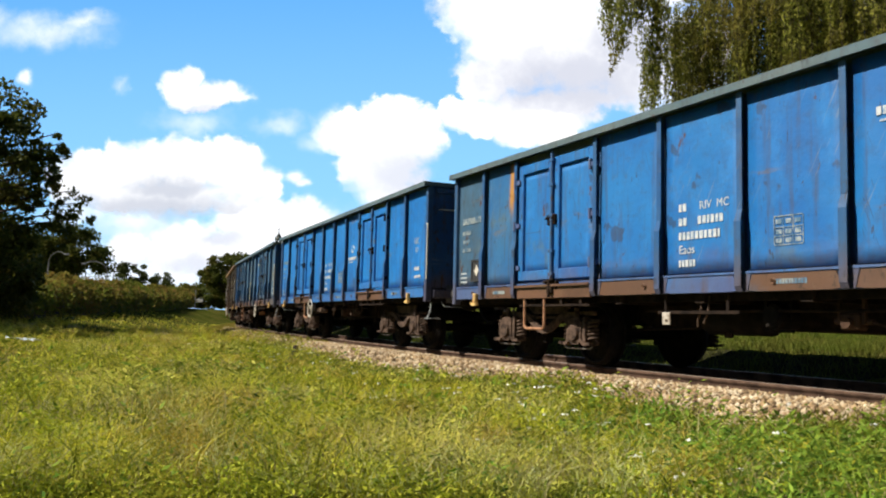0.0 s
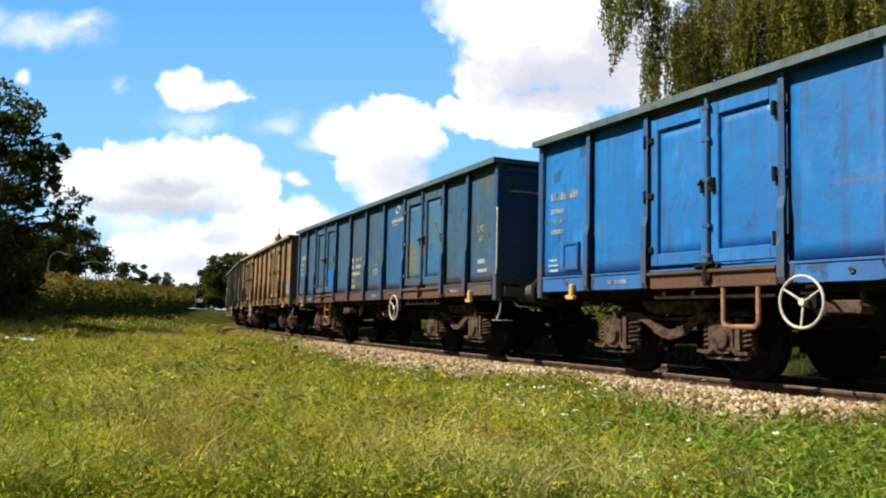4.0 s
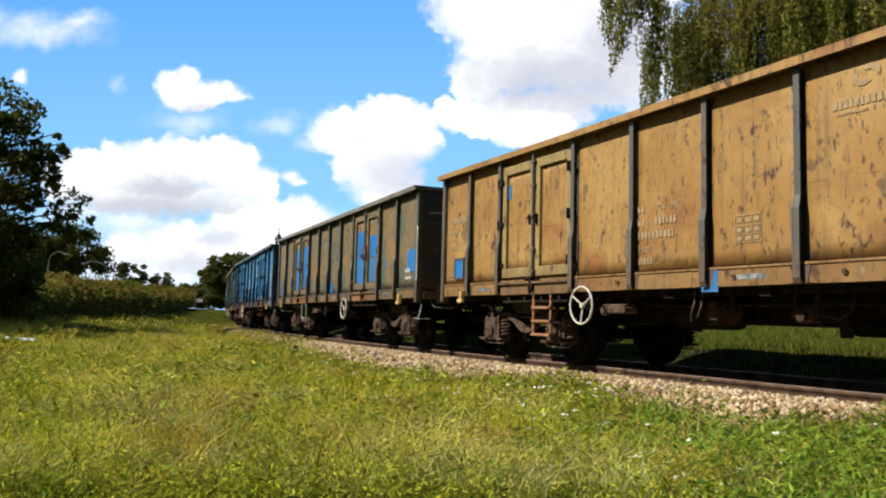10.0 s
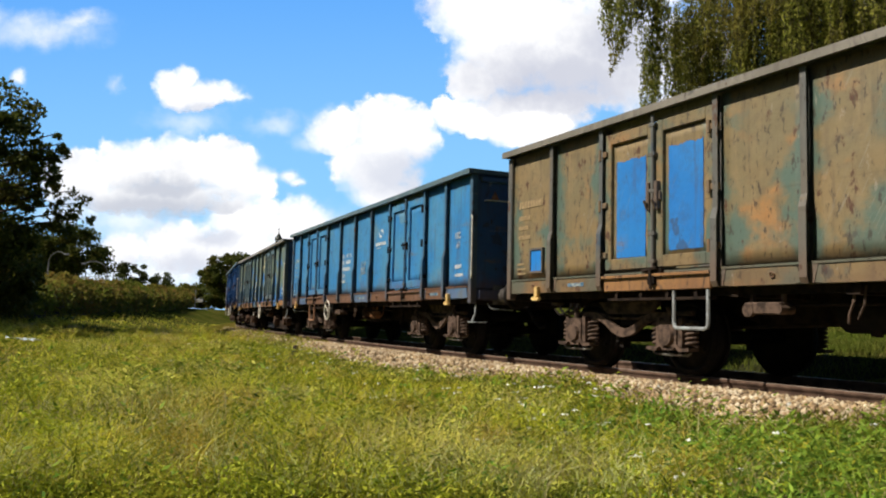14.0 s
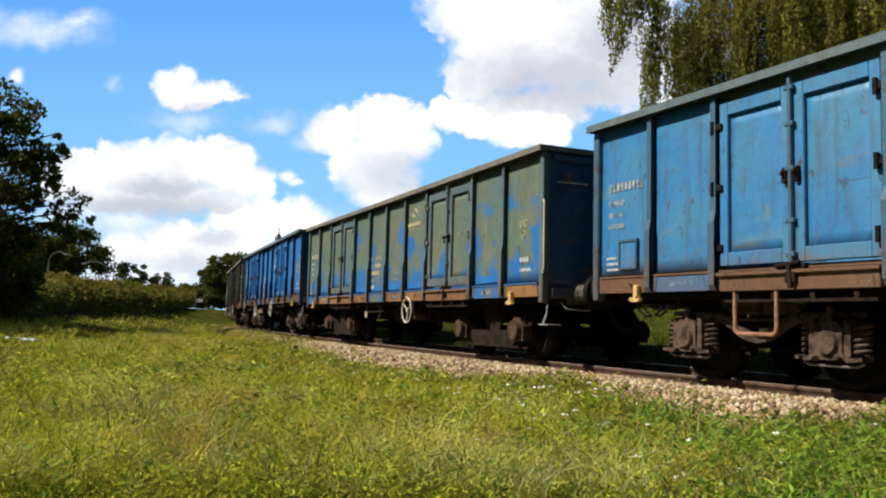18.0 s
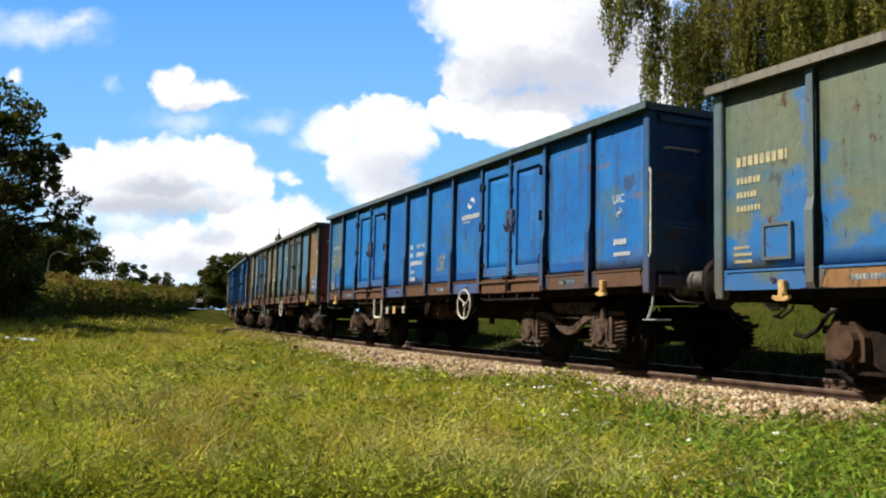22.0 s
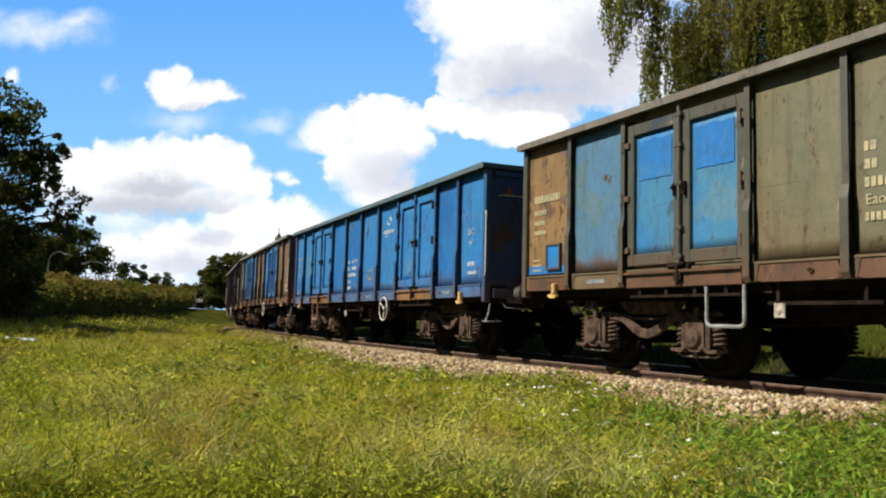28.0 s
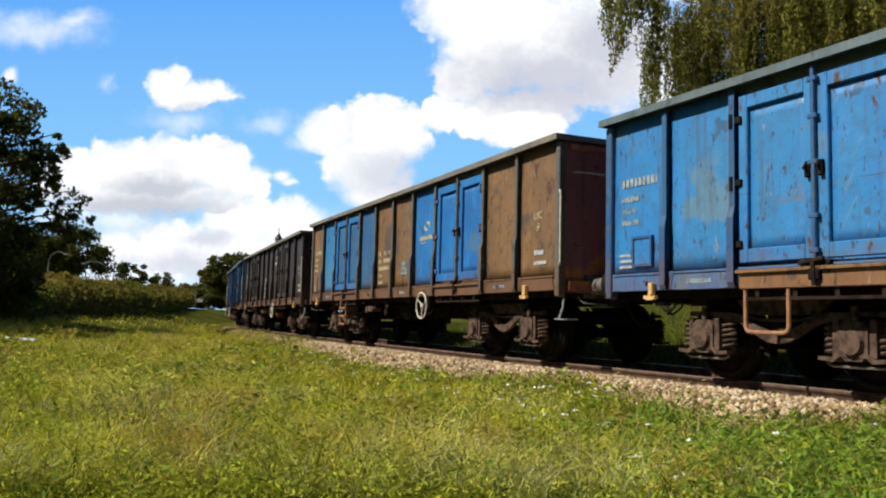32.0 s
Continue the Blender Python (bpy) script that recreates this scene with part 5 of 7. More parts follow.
def blades(x, y, tall, wide, lean, seed, base_drop=0.02):
    """Bent, tapered blades rooted at the points."""
    rnd = np.random.RandomState(seed)
    n = len(x)
    z = soil_z(x, y) - base_drop
    a, f = rnd.rand(n) * 6.283, rnd.rand(n) * 6.283
    dx, dy = np.cos(a), np.sin(a)
    wx, wy = -np.sin(f) * wide / 2, np.cos(f) * wide / 2
    k = lean * tall * (0.3 + rnd.rand(n))
    v = np.empty((n, 5, 3))
    v[:, 0] = np.stack([x - wx, y - wy, z], -1)
    v[:, 1] = np.stack([x + wx, y + wy, z], -1)
    mx, my, mz = x + dx * k * 0.35, y + dy * k * 0.35, z + tall * 0.62
    v[:, 2] = np.stack([mx + wx * 0.8, my + wy * 0.8, mz], -1)
    v[:, 3] = np.stack([mx - wx * 0.8, my - wy * 0.8, mz], -1)
    v[:, 4] = np.stack([x + dx * k, y + dy * k, z + tall], -1)
    base = 5 * np.arange(n)[:, None]
    tri = np.concatenate([base + np.array([[0, 1, 2]]), base + np.array([[0, 2, 3]]), base + np.array([[3, 2, 4]])])
    return fast_mesh("grass", v.reshape(-1, 3), tri)


def meadow_leaf(name, dark, light, sage, straw, deep, glow=0.30):
    """Meadow greens: each blade its own tint, with broad pale, dry and deep green patches."""
    k = Nodes(name)
    geo = k.add("NewGeometry")
    p = k.coords(False)
    col = k.mix(geo.outputs["Random Per Island"], dark, light)
    col = k.mix(k.math("MULTIPLY", k.ramp(k.noise(p, 0.42, 5, 0.6, (1.0, 0.7, 1.0)), 0.46, 0.60), 0.70), col, sage)
    dry = k.math("MULTIPLY", k.ramp(k.noise(p, 0.75, 5, 0.62, (1.0, 0.6, 0.2)), 0.49, 0.62), 0.80)
    col = k.mix(dry, col, straw)
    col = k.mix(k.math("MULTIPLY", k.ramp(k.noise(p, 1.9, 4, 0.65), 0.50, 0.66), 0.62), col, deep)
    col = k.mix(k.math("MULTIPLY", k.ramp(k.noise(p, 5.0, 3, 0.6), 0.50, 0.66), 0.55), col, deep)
    k.finish(col, 0.6, gloss=0.08)
    trans = k.add("BsdfTranslucent")
    k.link(col, trans.inputs["Color"])
    both = k.add("MixShader")
    both.inputs[0].default_value = glow
    k.link(k.bsdf.outputs[0], both.inputs[1])
    k.link(trans.outputs[0], both.inputs[2])
    k.link(both.outputs[0], k.out.inputs["Surface"])
    return k.mat


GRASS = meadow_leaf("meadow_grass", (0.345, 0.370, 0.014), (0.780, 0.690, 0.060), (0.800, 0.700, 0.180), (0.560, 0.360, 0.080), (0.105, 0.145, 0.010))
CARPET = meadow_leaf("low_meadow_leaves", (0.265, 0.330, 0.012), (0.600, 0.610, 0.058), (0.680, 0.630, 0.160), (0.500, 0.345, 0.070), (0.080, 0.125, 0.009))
# Darker copy of the meadow grass: the far side's shade is in its colour.
FAR_GRASS = foliage("shade_darkened_grass", (0.062, 0.095, 0.010), (0.140, 0.160, 0.024), (0.115, 0.110, 0.022), 0.6, 0.25)
LUSH = foliage("lush_green_weeds", (0.085, 0.195, 0.022), (0.330, 0.470, 0.060), (0.230, 0.320, 0.040), 0.5, 0.36, (0.030, 0.078, 0.012), 0.7)
LUSH_DARK = foliage("dark_green_herbs", (0.085, 0.130, 0.012), (0.260, 0.285, 0.030), (0.170, 0.180, 0.024), 0.5, 0.35)
PALE_STEM = foliage("pale_sage_stems", (0.42, 0.47, 0.16), (0.66, 0.66, 0.30), (0.50, 0.52, 0.20), 0.6, 0.3)
STRAW = foliage("dry_grass_stalks", (0.36, 0.30, 0.12), (0.46, 0.41, 0.22), (0.30, 0.26, 0.10), 0.7, 0.2)
VERGE_S = np.array((-60.0, -16.0, -13.0, -8.0, -4.0, -0.7, 1.4, 3.2, 4.2, 6.0, 14.0))
VERGE_V = np.array((1.00, 1.05, 1.25, 2.10, 2.35, 1.95, 1.58, 1.95, 1.74, 1.72, 1.75))


def verge(s):
    """How far off the track's middle the meadow begins to cover the ballast."""
    return 0.10 + np.interp(s, VERGE_S, VERGE_V) + (0.22 * np.sin(s * 2.3 + 1) * np.sin(s * 0.9) + 0.20 * np.sin(s * 5.7 + 2) * np.sin(s * 3.3)) * smooth(-16, -9, s)


def lush_zone(x, y):
    """Where broad green herbs push the grass out."""
    return smooth(1.0, 2.2, x + 0.25 * np.sin(y * 2.1)) * (1 - smooth(7.0, 8.6, y + 0.5 * np.sin(x * 2.7)))


def meadow_points(count, r0, r1, seed, power=1.0, spread=36):
    rnd = np.random.RandomState(seed)
    u = rnd.rand(count)
    r = r0 * (r1 / r0) ** (u ** power)
    a = np.radians((rnd.rand(count) * 2 - 1) * spread)
    x, y = r * np.sin(a), r * np.cos(a)
    s, v = track_sv(x, y)
    keep = v > verge(s) + 0.30 * rnd.rand(count)
    return x[keep], y[keep], v[keep]


gx, gy, gv = meadow_points(180000, 4.6, 85, 11, 0.85)
thin = np.random.RandomState(10).rand(len(gx)) < (0.22 + 0.78 * smooth(-0.25, 0.2, clumpy(gx, gy)) * smooth(-0.6, 0.1, clumpy(gx * 0.37 + 3, gy * 0.37))) * (1 - 0.85 * lush_zone(gx, gy))
gx, gy, gv = gx[thin], gy[thin], gv[thin]
rr = np.hypot(gx, gy)
grow = np.random.RandomState(12).rand(len(gx))
tuft = 0.45 + 0.6 * (np.sin(gx * 1.7 + np.sin(gy * 1.1)) * np.sin(gy * 1.3 + 2) * 0.5 + 0.5)
tuft *= 0.55 + 0.9 * (np.sin(gx * 5.9 + 2 * np.sin(gy * 2.3)) * np.sin(gy * 4.7 + 1.5 * np.sin(gx * 3.1)) * 0.5 + 0.5) ** 1.5 * 1.6
tuft *= 0.40 + 1.0 * smooth(-0.4, 0.5, clumpy(gx, gy))
tuft *= 0.55 + 0.9 * smooth(-0.35, 0.45, clumpy(gx * 0.37 + 3, gy * 0.37))
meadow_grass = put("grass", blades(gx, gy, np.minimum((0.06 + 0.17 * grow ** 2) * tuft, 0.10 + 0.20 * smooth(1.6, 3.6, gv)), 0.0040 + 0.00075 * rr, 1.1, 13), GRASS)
tagged(meadow_grass, "yellow-green unmown meadow grass beside the track", "grass", kind="stuff")


def hummocks(count, seed, r0, r1, leafy):
    """Rough heaps of grass and herbs that stand above the rest."""
    rnd = np.random.RandomState(seed)
    x, y, v = meadow_points(count, r0, r1, seed)
    keep = (v > 2.5) & (rnd.rand(len(x)) > 0.7 * lush_zone(x, y) * (not leafy))
    x, y = x[keep], y[keep]
    size = np.clip(rnd.gamma(2.6, 0.075, len(x)), 0.06, 0.50) * (1 + 0.02 * np.hypot(x, y))
    per = 60
    ang, rad = rnd.rand(len(x) * per) * 6.283, rnd.rand(len(x) * per) ** 0.5
    big = np.repeat(size, per)
    xs, ys = np.repeat(x, per) + big * rad * np.cos(ang), np.repeat(y, per) + big * rad * np.sin(ang)
    tall = (0.05 + 0.75 * big * (1 - 0.75 * rad ** 2)) * (0.6 + 0.6 * rnd.rand(len(xs)))
    far = np.hypot(xs, ys)
    return blades(xs, ys, tall, (0.008 if leafy else 0.004) + 0.0006 * far, 0.9, seed + 1)


tagged(put("grass_hummocks", hummocks(1500, 91, 5.0, 45, False), GRASS), "rough yellow-green heaps of unmown grass", "grass", kind="stuff")
tagged(put("herb_hummocks", hummocks(520, 93, 4.7, 30, True), LUSH_DARK), "dark green herbs standing in the meadow", "weeds", kind="stuff")
tagged(put("straw_hummocks", hummocks(420, 95, 5.0, 45, False), STRAW), "straw-coloured seed heads in rough heaps", "grass", kind="stuff")
gx, gy, gv = meadow_points(9000, 4.6, 30, 21)
tagged(put("dry_stalks", blades(gx, gy, 0.16 + 0.16 * np.random.RandomState(22).rand(len(gx)), 0.003 + 0.0006 * np.hypot(gx, gy), 0.5, 23), STRAW), "pale dry grass stalks in the meadow", "grass", kind="stuff")


def tufts(count, seed, r0, r1):
    """Tall tangled tufts of long bent stalks."""
    rnd = np.random.RandomState(seed)
    x, y, v = meadow_points(count, r0, r1, seed)
    keep = (v > 2.7) & (rnd.rand(len(x)) > 0.8 * lush_zone(x, y))
    x, y = np.repeat(x[keep], 34), np.repeat(y[keep], 34)
    x, y = x + rnd.normal(size=len(x)) * 0.09, y + rnd.normal(size=len(y)) * 0.09
    return blades(x, y, 0.14 + 0.20 * rnd.rand(len(x)), 0.0035 + 0.0005 * np.hypot(x, y), 1.5, seed + 1)


tagged(put("grass_tufts", tufts(700, 61, 4.8, 34), GRASS), "tall tangled tufts of meadow grass", "grass", kind="stuff")
tagged(put("pale_tufts", tufts(130, 65, 4.6, 9.5), PALE_STEM), "pale sage-green bent stems", "grass", kind="stuff")
tagged(put("straw_tufts", tufts(260, 63, 4.8, 34), STRAW), "tangled straw-coloured tufts in the meadow", "grass", kind="stuff")


def leaf_quads(name, centre, along, across):
    """One kite-shaped leaf for each centre."""
    v = np.stack([centre - along, centre + across * 0.9 - along * 0.15, centre + along, centre - across * 0.9 - along * 0.15], 1)
    n = len(centre)
    return fast_mesh(name, v.reshape(-1, 3), np.arange(4 * n).reshape(n, 4))


def turned(rnd, n, droop=0.0):
    """Random leaf ways and side ways."""
    a = rnd.normal(size=(n, 3))
    a[:, 2] -= droop
    a /= np.linalg.norm(a, axis=1)[:, None]
    b = np.cross(a, rnd.normal(size=(n, 3)))
    b /= np.linalg.norm(b, axis=1)[:, None]
    return a, b


def weeds(count, seed, r0, r1, size, side=None, high=0.12, slim=0.42):
    """Rosettes and clumps of broad leaves low in the grass."""
    rnd = np.random.RandomState(seed)
    x, y, v = meadow_points(count, r0, r1, seed)
    if side is not None:
        ok = side(x, y, v, rnd)
        x, y = x[ok], y[ok]
    ok = rnd.rand(len(x)) < smooth(-0.42, 0.18, clumpy(x, y)) + 0.05
    x, y = x[ok], y[ok]
    n, per = len(x), 9
    x, y = np.repeat(x, per) + rnd.normal(size=n * per) * 0.10, np.repeat(y, per) + rnd.normal(size=n * per) * 0.10
    z = soil_z(x, y) + 0.02 + high * rnd.rand(n * per) * (0.55 + 0.9 * np.clip(clumpy(x, y), 0, 1))
    a, b = turned(rnd, n * per)
    a[:, 2] = np.abs(a[:, 2]) * 0.6 + 0.15
    s = (size * (0.5 + 0.9 * rnd.rand(n * per)) * np.clip(np.hypot(x, y) / 10, 0.5, 1.1))[:, None]
    return leaf_quads("weeds", np.stack([x, y, z], -1), a * s, b * s * slim)


def outside_lush(x, y, v, rnd):
    return rnd.rand(len(x)) > 0.75 * lush_zone(x, y)


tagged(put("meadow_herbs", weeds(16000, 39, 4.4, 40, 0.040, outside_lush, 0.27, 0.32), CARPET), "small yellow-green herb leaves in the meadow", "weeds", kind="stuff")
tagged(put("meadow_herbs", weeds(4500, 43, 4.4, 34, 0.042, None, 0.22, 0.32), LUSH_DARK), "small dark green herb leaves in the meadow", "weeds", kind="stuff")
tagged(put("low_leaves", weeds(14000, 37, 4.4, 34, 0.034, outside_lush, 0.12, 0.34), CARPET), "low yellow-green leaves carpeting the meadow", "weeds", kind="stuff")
tagged(put("weeds", weeds(2200, 31, 4.6, 26, 0.044, None, 0.14, 0.36), LUSH), "broad-leaved green weeds among the grass", "weeds", kind="stuff")
tagged(put("weeds", weeds(15000, 33, 4.4, 17, 0.062, lambda x, y, v, rnd: rnd.rand(len(x)) < 0.05 + lush_zone(x, y), 0.30, 0.30), LUSH), "lush green weeds near the ballast edge", "weeds", kind="stuff")


tagged(put("meadow_herbs", weeds(5000, 47, 11, 70, 0.062, None, 0.20, 0.30), LUSH_DARK), "dark green herbs in the far meadow", "weeds", kind="stuff")


def leaf_heaps(count, seed, r0, r1, leaf, zone=None):
    """Rounded heaps of broad leaves with dark gaps between them."""
    rnd = np.random.RandomState(seed)
    x, y, v = meadow_points(count, r0, r1, seed)
    ok = v > 2.2
    if zone is not None:
        ok &= rnd.rand(len(x)) < zone(x, y)
    x, y = x[ok], y[ok]
    n, per = len(x), 70
    wide = np.repeat(np.clip(rnd.gamma(4.0, 0.045, n), 0.08, 0.36) * (1 + 0.015 * np.hypot(x, y)), per)
    a, r = rnd.rand(n * per) * 6.283, rnd.rand(n * per) ** 0.5
    z = wide * (1.05 - 0.75 * r ** 2) * (0.55 + 0.6 * rnd.rand(n * per))
    xs, ys = np.repeat(x, per) + wide * r * np.cos(a), np.repeat(y, per) + wide * r * np.sin(a)
    way, over = turned(rnd, n * per)
    way[:, 0] += 0.8 * np.cos(a)
    way[:, 1] += 0.8 * np.sin(a)
    way[:, 2] = np.abs(way[:, 2]) * 0.5 + 0.1
    way /= np.linalg.norm(way, axis=1)[:, None]
    k = (leaf * (0.5 + 0.8 * rnd.rand(n * per)) * np.clip(np.hypot(xs, ys) / 9, 0.7, 2.0))[:, None]
    return leaf_quads("leaf_heaps", np.stack([xs, ys, soil_z(xs, ys) + z], -1), way * k, over * k * 0.28)


tagged(put("leaf_heaps", leaf_heaps(1700, 111, 4.5, 40, 0.026, lambda x, y: 1 - 0.8 * lush_zone(x, y)), CARPET), "rounded heaps of leafy meadow herbs", "weeds", kind="stuff")
tagged(put("leaf_heaps", leaf_heaps(420, 113, 4.5, 22, 0.036), LUSH_DARK), "dark green leafy heaps in the meadow", "weeds", kind="stuff")
tagged(put("leaf_heaps", leaf_heaps(900, 115, 4.4, 10, 0.044, lush_zone), LUSH), "bright green leafy heaps near the ballast", "weeds", kind="stuff")


def verge_grass(count, seed):
    """Dry brownish grass that creeps over the ballast where the track runs away."""
    rnd = np.random.RandomState(seed)
    s, v = -12.5 - 60 * rnd.rand(count) ** 1.5, 0.92 + 1.9 * rnd.rand(count)
    th = HEAD0 + BEND * s
    x, y = CENTRE.x + (RADIUS + v) * np.cos(th), CENTRE.y - (RADIUS + v) * np.sin(th)
    ok = rnd.rand(count) < 0.25 + 0.75 * smooth(-0.3, 0.3, clumpy(x * 0.4, y * 0.4))
    x, y = x[ok], y[ok]
    return blades(x, y, 0.05 + 0.14 * rnd.rand(len(x)), 0.010 + 0.0005 * np.hypot(x, y), 0.9, seed + 1)


def verge_herbs(count, seed):
    """Stalky olive herbs and seed heads along the near edge of the ballast."""
    rnd = np.random.RandomState(seed)
    s = -9 + 17 * rnd.rand(count)
    v = verge(s) + 0.22 + 0.95 * rnd.rand(count) ** 1.2
    th = HEAD0 + BEND * s
    x, y = CENTRE.x + (RADIUS + v) * np.cos(th), CENTRE.y - (RADIUS + v) * np.sin(th)
    per = 26
    x, y = np.repeat(x, per) + rnd.normal(size=count * per) * 0.07, np.repeat(y, per) + rnd.normal(size=count * per) * 0.07
    tall = np.repeat(0.06 + 0.18 * rnd.rand(count), per)
    z = soil_z(x, y) + tall * rnd.rand(count * per) ** 0.8
    a, b = turned(rnd, count * per)
    a[:, 2] = np.abs(a[:, 2]) * 0.8 + 0.2
    k = (0.014 + 0.018 * rnd.rand(count * per))[:, None]
    return leaf_quads("verge_herbs", np.stack([x, y, z], -1), a * k, b * k * 0.38)


DRY_VERGE = foliage("dry_olive_verge_grass", (0.200, 0.170, 0.028), (0.330, 0.260, 0.070), (0.260, 0.250, 0.040), 0.7, 0.3)
tagged(put("verge_herbs", verge_herbs(1300, 99), LUSH_DARK), "stalky olive herbs along the ballast edge", "weeds", kind="stuff")
tagged(put("verge_herbs", verge_herbs(700, 101), DRY_VERGE), "brownish seed heads along the ballast edge", "weeds", kind="stuff")
tagged(put("verge_grass", verge_grass(26000, 97), DRY_VERGE), "dry olive grass creeping over the ballast", "grass", kind="stuff")


def dock_leaf(bm, long, wide, rise):
    """A long arching leaf with a folded middle."""
    rows = []
    for i in range(7):
        t = i / 6
        w = wide * (0.25 + 0.75 * math.sin(math.pi * min(1, t * 0.95 + 0.08))) * (1 - 0.9 * t ** 6)
        x, z = long * t * math.cos(rise * (1 - t)), long * (rise * t - rise * 0.55 * t * t)
        rows.append([bm.verts.new((x, w * s, z + 0.25 * w * abs(s) + 0.004 * math.sin(9 * t + s))) for s in (-1, 0, 1)])
    for a, b in zip(rows, rows[1:]):
        for j in (0, 1):
            bm.faces.new((a[j], a[j + 1], b[j + 1], b[j]))


DOCK_LEAVES = [shape("dock_leaf", lambda bm, l=l, w=w, r=r: dock_leaf(bm, l, w, r)) for l, w, r in ((0.26, 0.036, 1.3), (0.20, 0.032, 1.0), (0.15, 0.026, 0.7))]
DOCK = foliage("dock_leaf_green", (0.120, 0.220, 0.014), (0.210, 0.300, 0.030), (0.240, 0.280, 0.040), 0.45, 0.35)


def dock_plant(x, y, size, seed):
    rnd = random.Random(seed)
    root = tagged(new("dock_plant"), "broad-leaved green dock plant standing in the grass", "plant", "broad-leaved plants in the meadow")
    root.matrix_basis = pose(x, y, float(ground_z(x, y)), 0, 0, rnd.uniform(0, 360)) @ Matrix.Scale(size, 4)
    for i in range(11):
        put("leaf", DOCK_LEAVES[i % 3], DOCK, root, pose(rnd.uniform(-0.02, 0.02), rnd.uniform(-0.02, 0.02), 0.01, rnd.uniform(-15, 15), rnd.uniform(-25, 15), i * 137.5))


for i, (dx, dy, ds) in enumerate(((-0.56, 8.7, 1.25), (-0.14, 8.9, 1.35), (-0.78, 7.5, 1.0), (-0.30, 9.3, 1.1), (0.10, 9.2, 1.0), (-0.95, 8.2, 0.9), (1.5, 7.3, 1.0), (-2.2, 8.0, 0.9), (-3.1, 10.4, 1.0), (0.7, 10.9, 1.0))):
    dock_plant(dx, dy, ds, 300 + i)


def flowers(count, seed):
    rnd = np.random.RandomState(seed)
    x, y, v = meadow_points(count, 5.0, 24, seed)
    few = rnd.rand(len(x)) > 0.85 * lush_zone(x, y)
    x, y = x[few], y[few]
    n, per = len(x), 5
    x, y = np.repeat(x, per) + rnd.normal(size=n * per) * 0.022, np.repeat(y, per) + rnd.normal(size=n * per) * 0.022
    z = ground_z(x, y) + np.repeat(0.17 + 0.16 * rnd.rand(n), per)
    a, b = turned(rnd, n * per)
    a[:, 2] *= 0.3
    return leaf_quads("white_flowers", np.stack([x, y, z], -1), a * 0.018, b * 0.015)


PETAL = plain("white_petals", (0.80, 0.80, 0.76), (0.66, 0.66, 0.60), 40, 0.7)
tagged(put("white_flowers", flowers(800, 41), PETAL), "small white meadow flowers in the grass", "flowers", kind="stuff")


def far_side(count, seed):
    rnd = np.random.RandomState(seed)
    s, v = -30 + 40 * rnd.rand(count), -2.3 - 15 * rnd.rand(count) ** 1.3
    th = HEAD0 + BEND * s
    return CENTRE.x + (RADIUS + v) * np.cos(th), CENTRE.y - (RADIUS + v) * np.sin(th)


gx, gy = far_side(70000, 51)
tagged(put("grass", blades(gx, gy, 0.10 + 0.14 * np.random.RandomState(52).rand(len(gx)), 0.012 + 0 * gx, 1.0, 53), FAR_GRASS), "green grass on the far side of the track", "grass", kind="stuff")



def shade_strip():
    """A ground strip coloured near black for the train's shade on the far side of the rails."""
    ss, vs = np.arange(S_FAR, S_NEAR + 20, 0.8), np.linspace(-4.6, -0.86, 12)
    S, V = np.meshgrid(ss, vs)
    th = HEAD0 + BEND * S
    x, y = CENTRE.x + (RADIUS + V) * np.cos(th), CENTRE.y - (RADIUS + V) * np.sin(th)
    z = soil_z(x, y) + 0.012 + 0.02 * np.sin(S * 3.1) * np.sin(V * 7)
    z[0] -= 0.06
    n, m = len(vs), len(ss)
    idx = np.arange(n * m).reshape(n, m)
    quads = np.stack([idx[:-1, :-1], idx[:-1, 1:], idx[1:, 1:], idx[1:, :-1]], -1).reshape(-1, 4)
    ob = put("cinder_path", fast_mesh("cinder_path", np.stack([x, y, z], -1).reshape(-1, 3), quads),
             # near-black tones put the train's shade into the ground colour
             plain("shade_dark_ground", (0.020, 0.020, 0.010), (0.040, 0.040, 0.018), 5, 1.0, 0, 1.0, shift=False, gloss=0.0))
    tagged(ob, "strip of ground coloured dark for shade beside the far rail", "ground", kind="structure")


shade_strip()

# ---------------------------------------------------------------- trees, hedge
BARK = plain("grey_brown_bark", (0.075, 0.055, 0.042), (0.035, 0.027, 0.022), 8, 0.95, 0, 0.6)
PALE_BARK = plain("pale_grey_twig_bark", (0.30, 0.27, 0.23), (0.16, 0.14, 0.12), 8, 0.9)
DARK_LEAF = foliage("dark_green_leaves", (0.034, 0.050, 0.010), (0.135, 0.150, 0.028), (0.130, 0.110, 0.022), 0.5, 0.35)
# The near-black fourth tone paints shaded holes among the hanging strands.
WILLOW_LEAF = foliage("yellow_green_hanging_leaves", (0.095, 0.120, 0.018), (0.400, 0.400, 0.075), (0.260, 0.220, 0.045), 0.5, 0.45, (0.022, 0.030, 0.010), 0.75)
HEDGE_LEAF = foliage("brownish_hedge_leaves", (0.100, 0.140, 0.018), (0.225, 0.215, 0.036), (0.250, 0.145, 0.042), 0.6, 0.45)
FAR_LEAF = foliage("far_tree_leaves", (0.045, 0.065, 0.016), (0.085, 0.095, 0.024), (0.070, 0.070, 0.020), 0.6, 0.2)


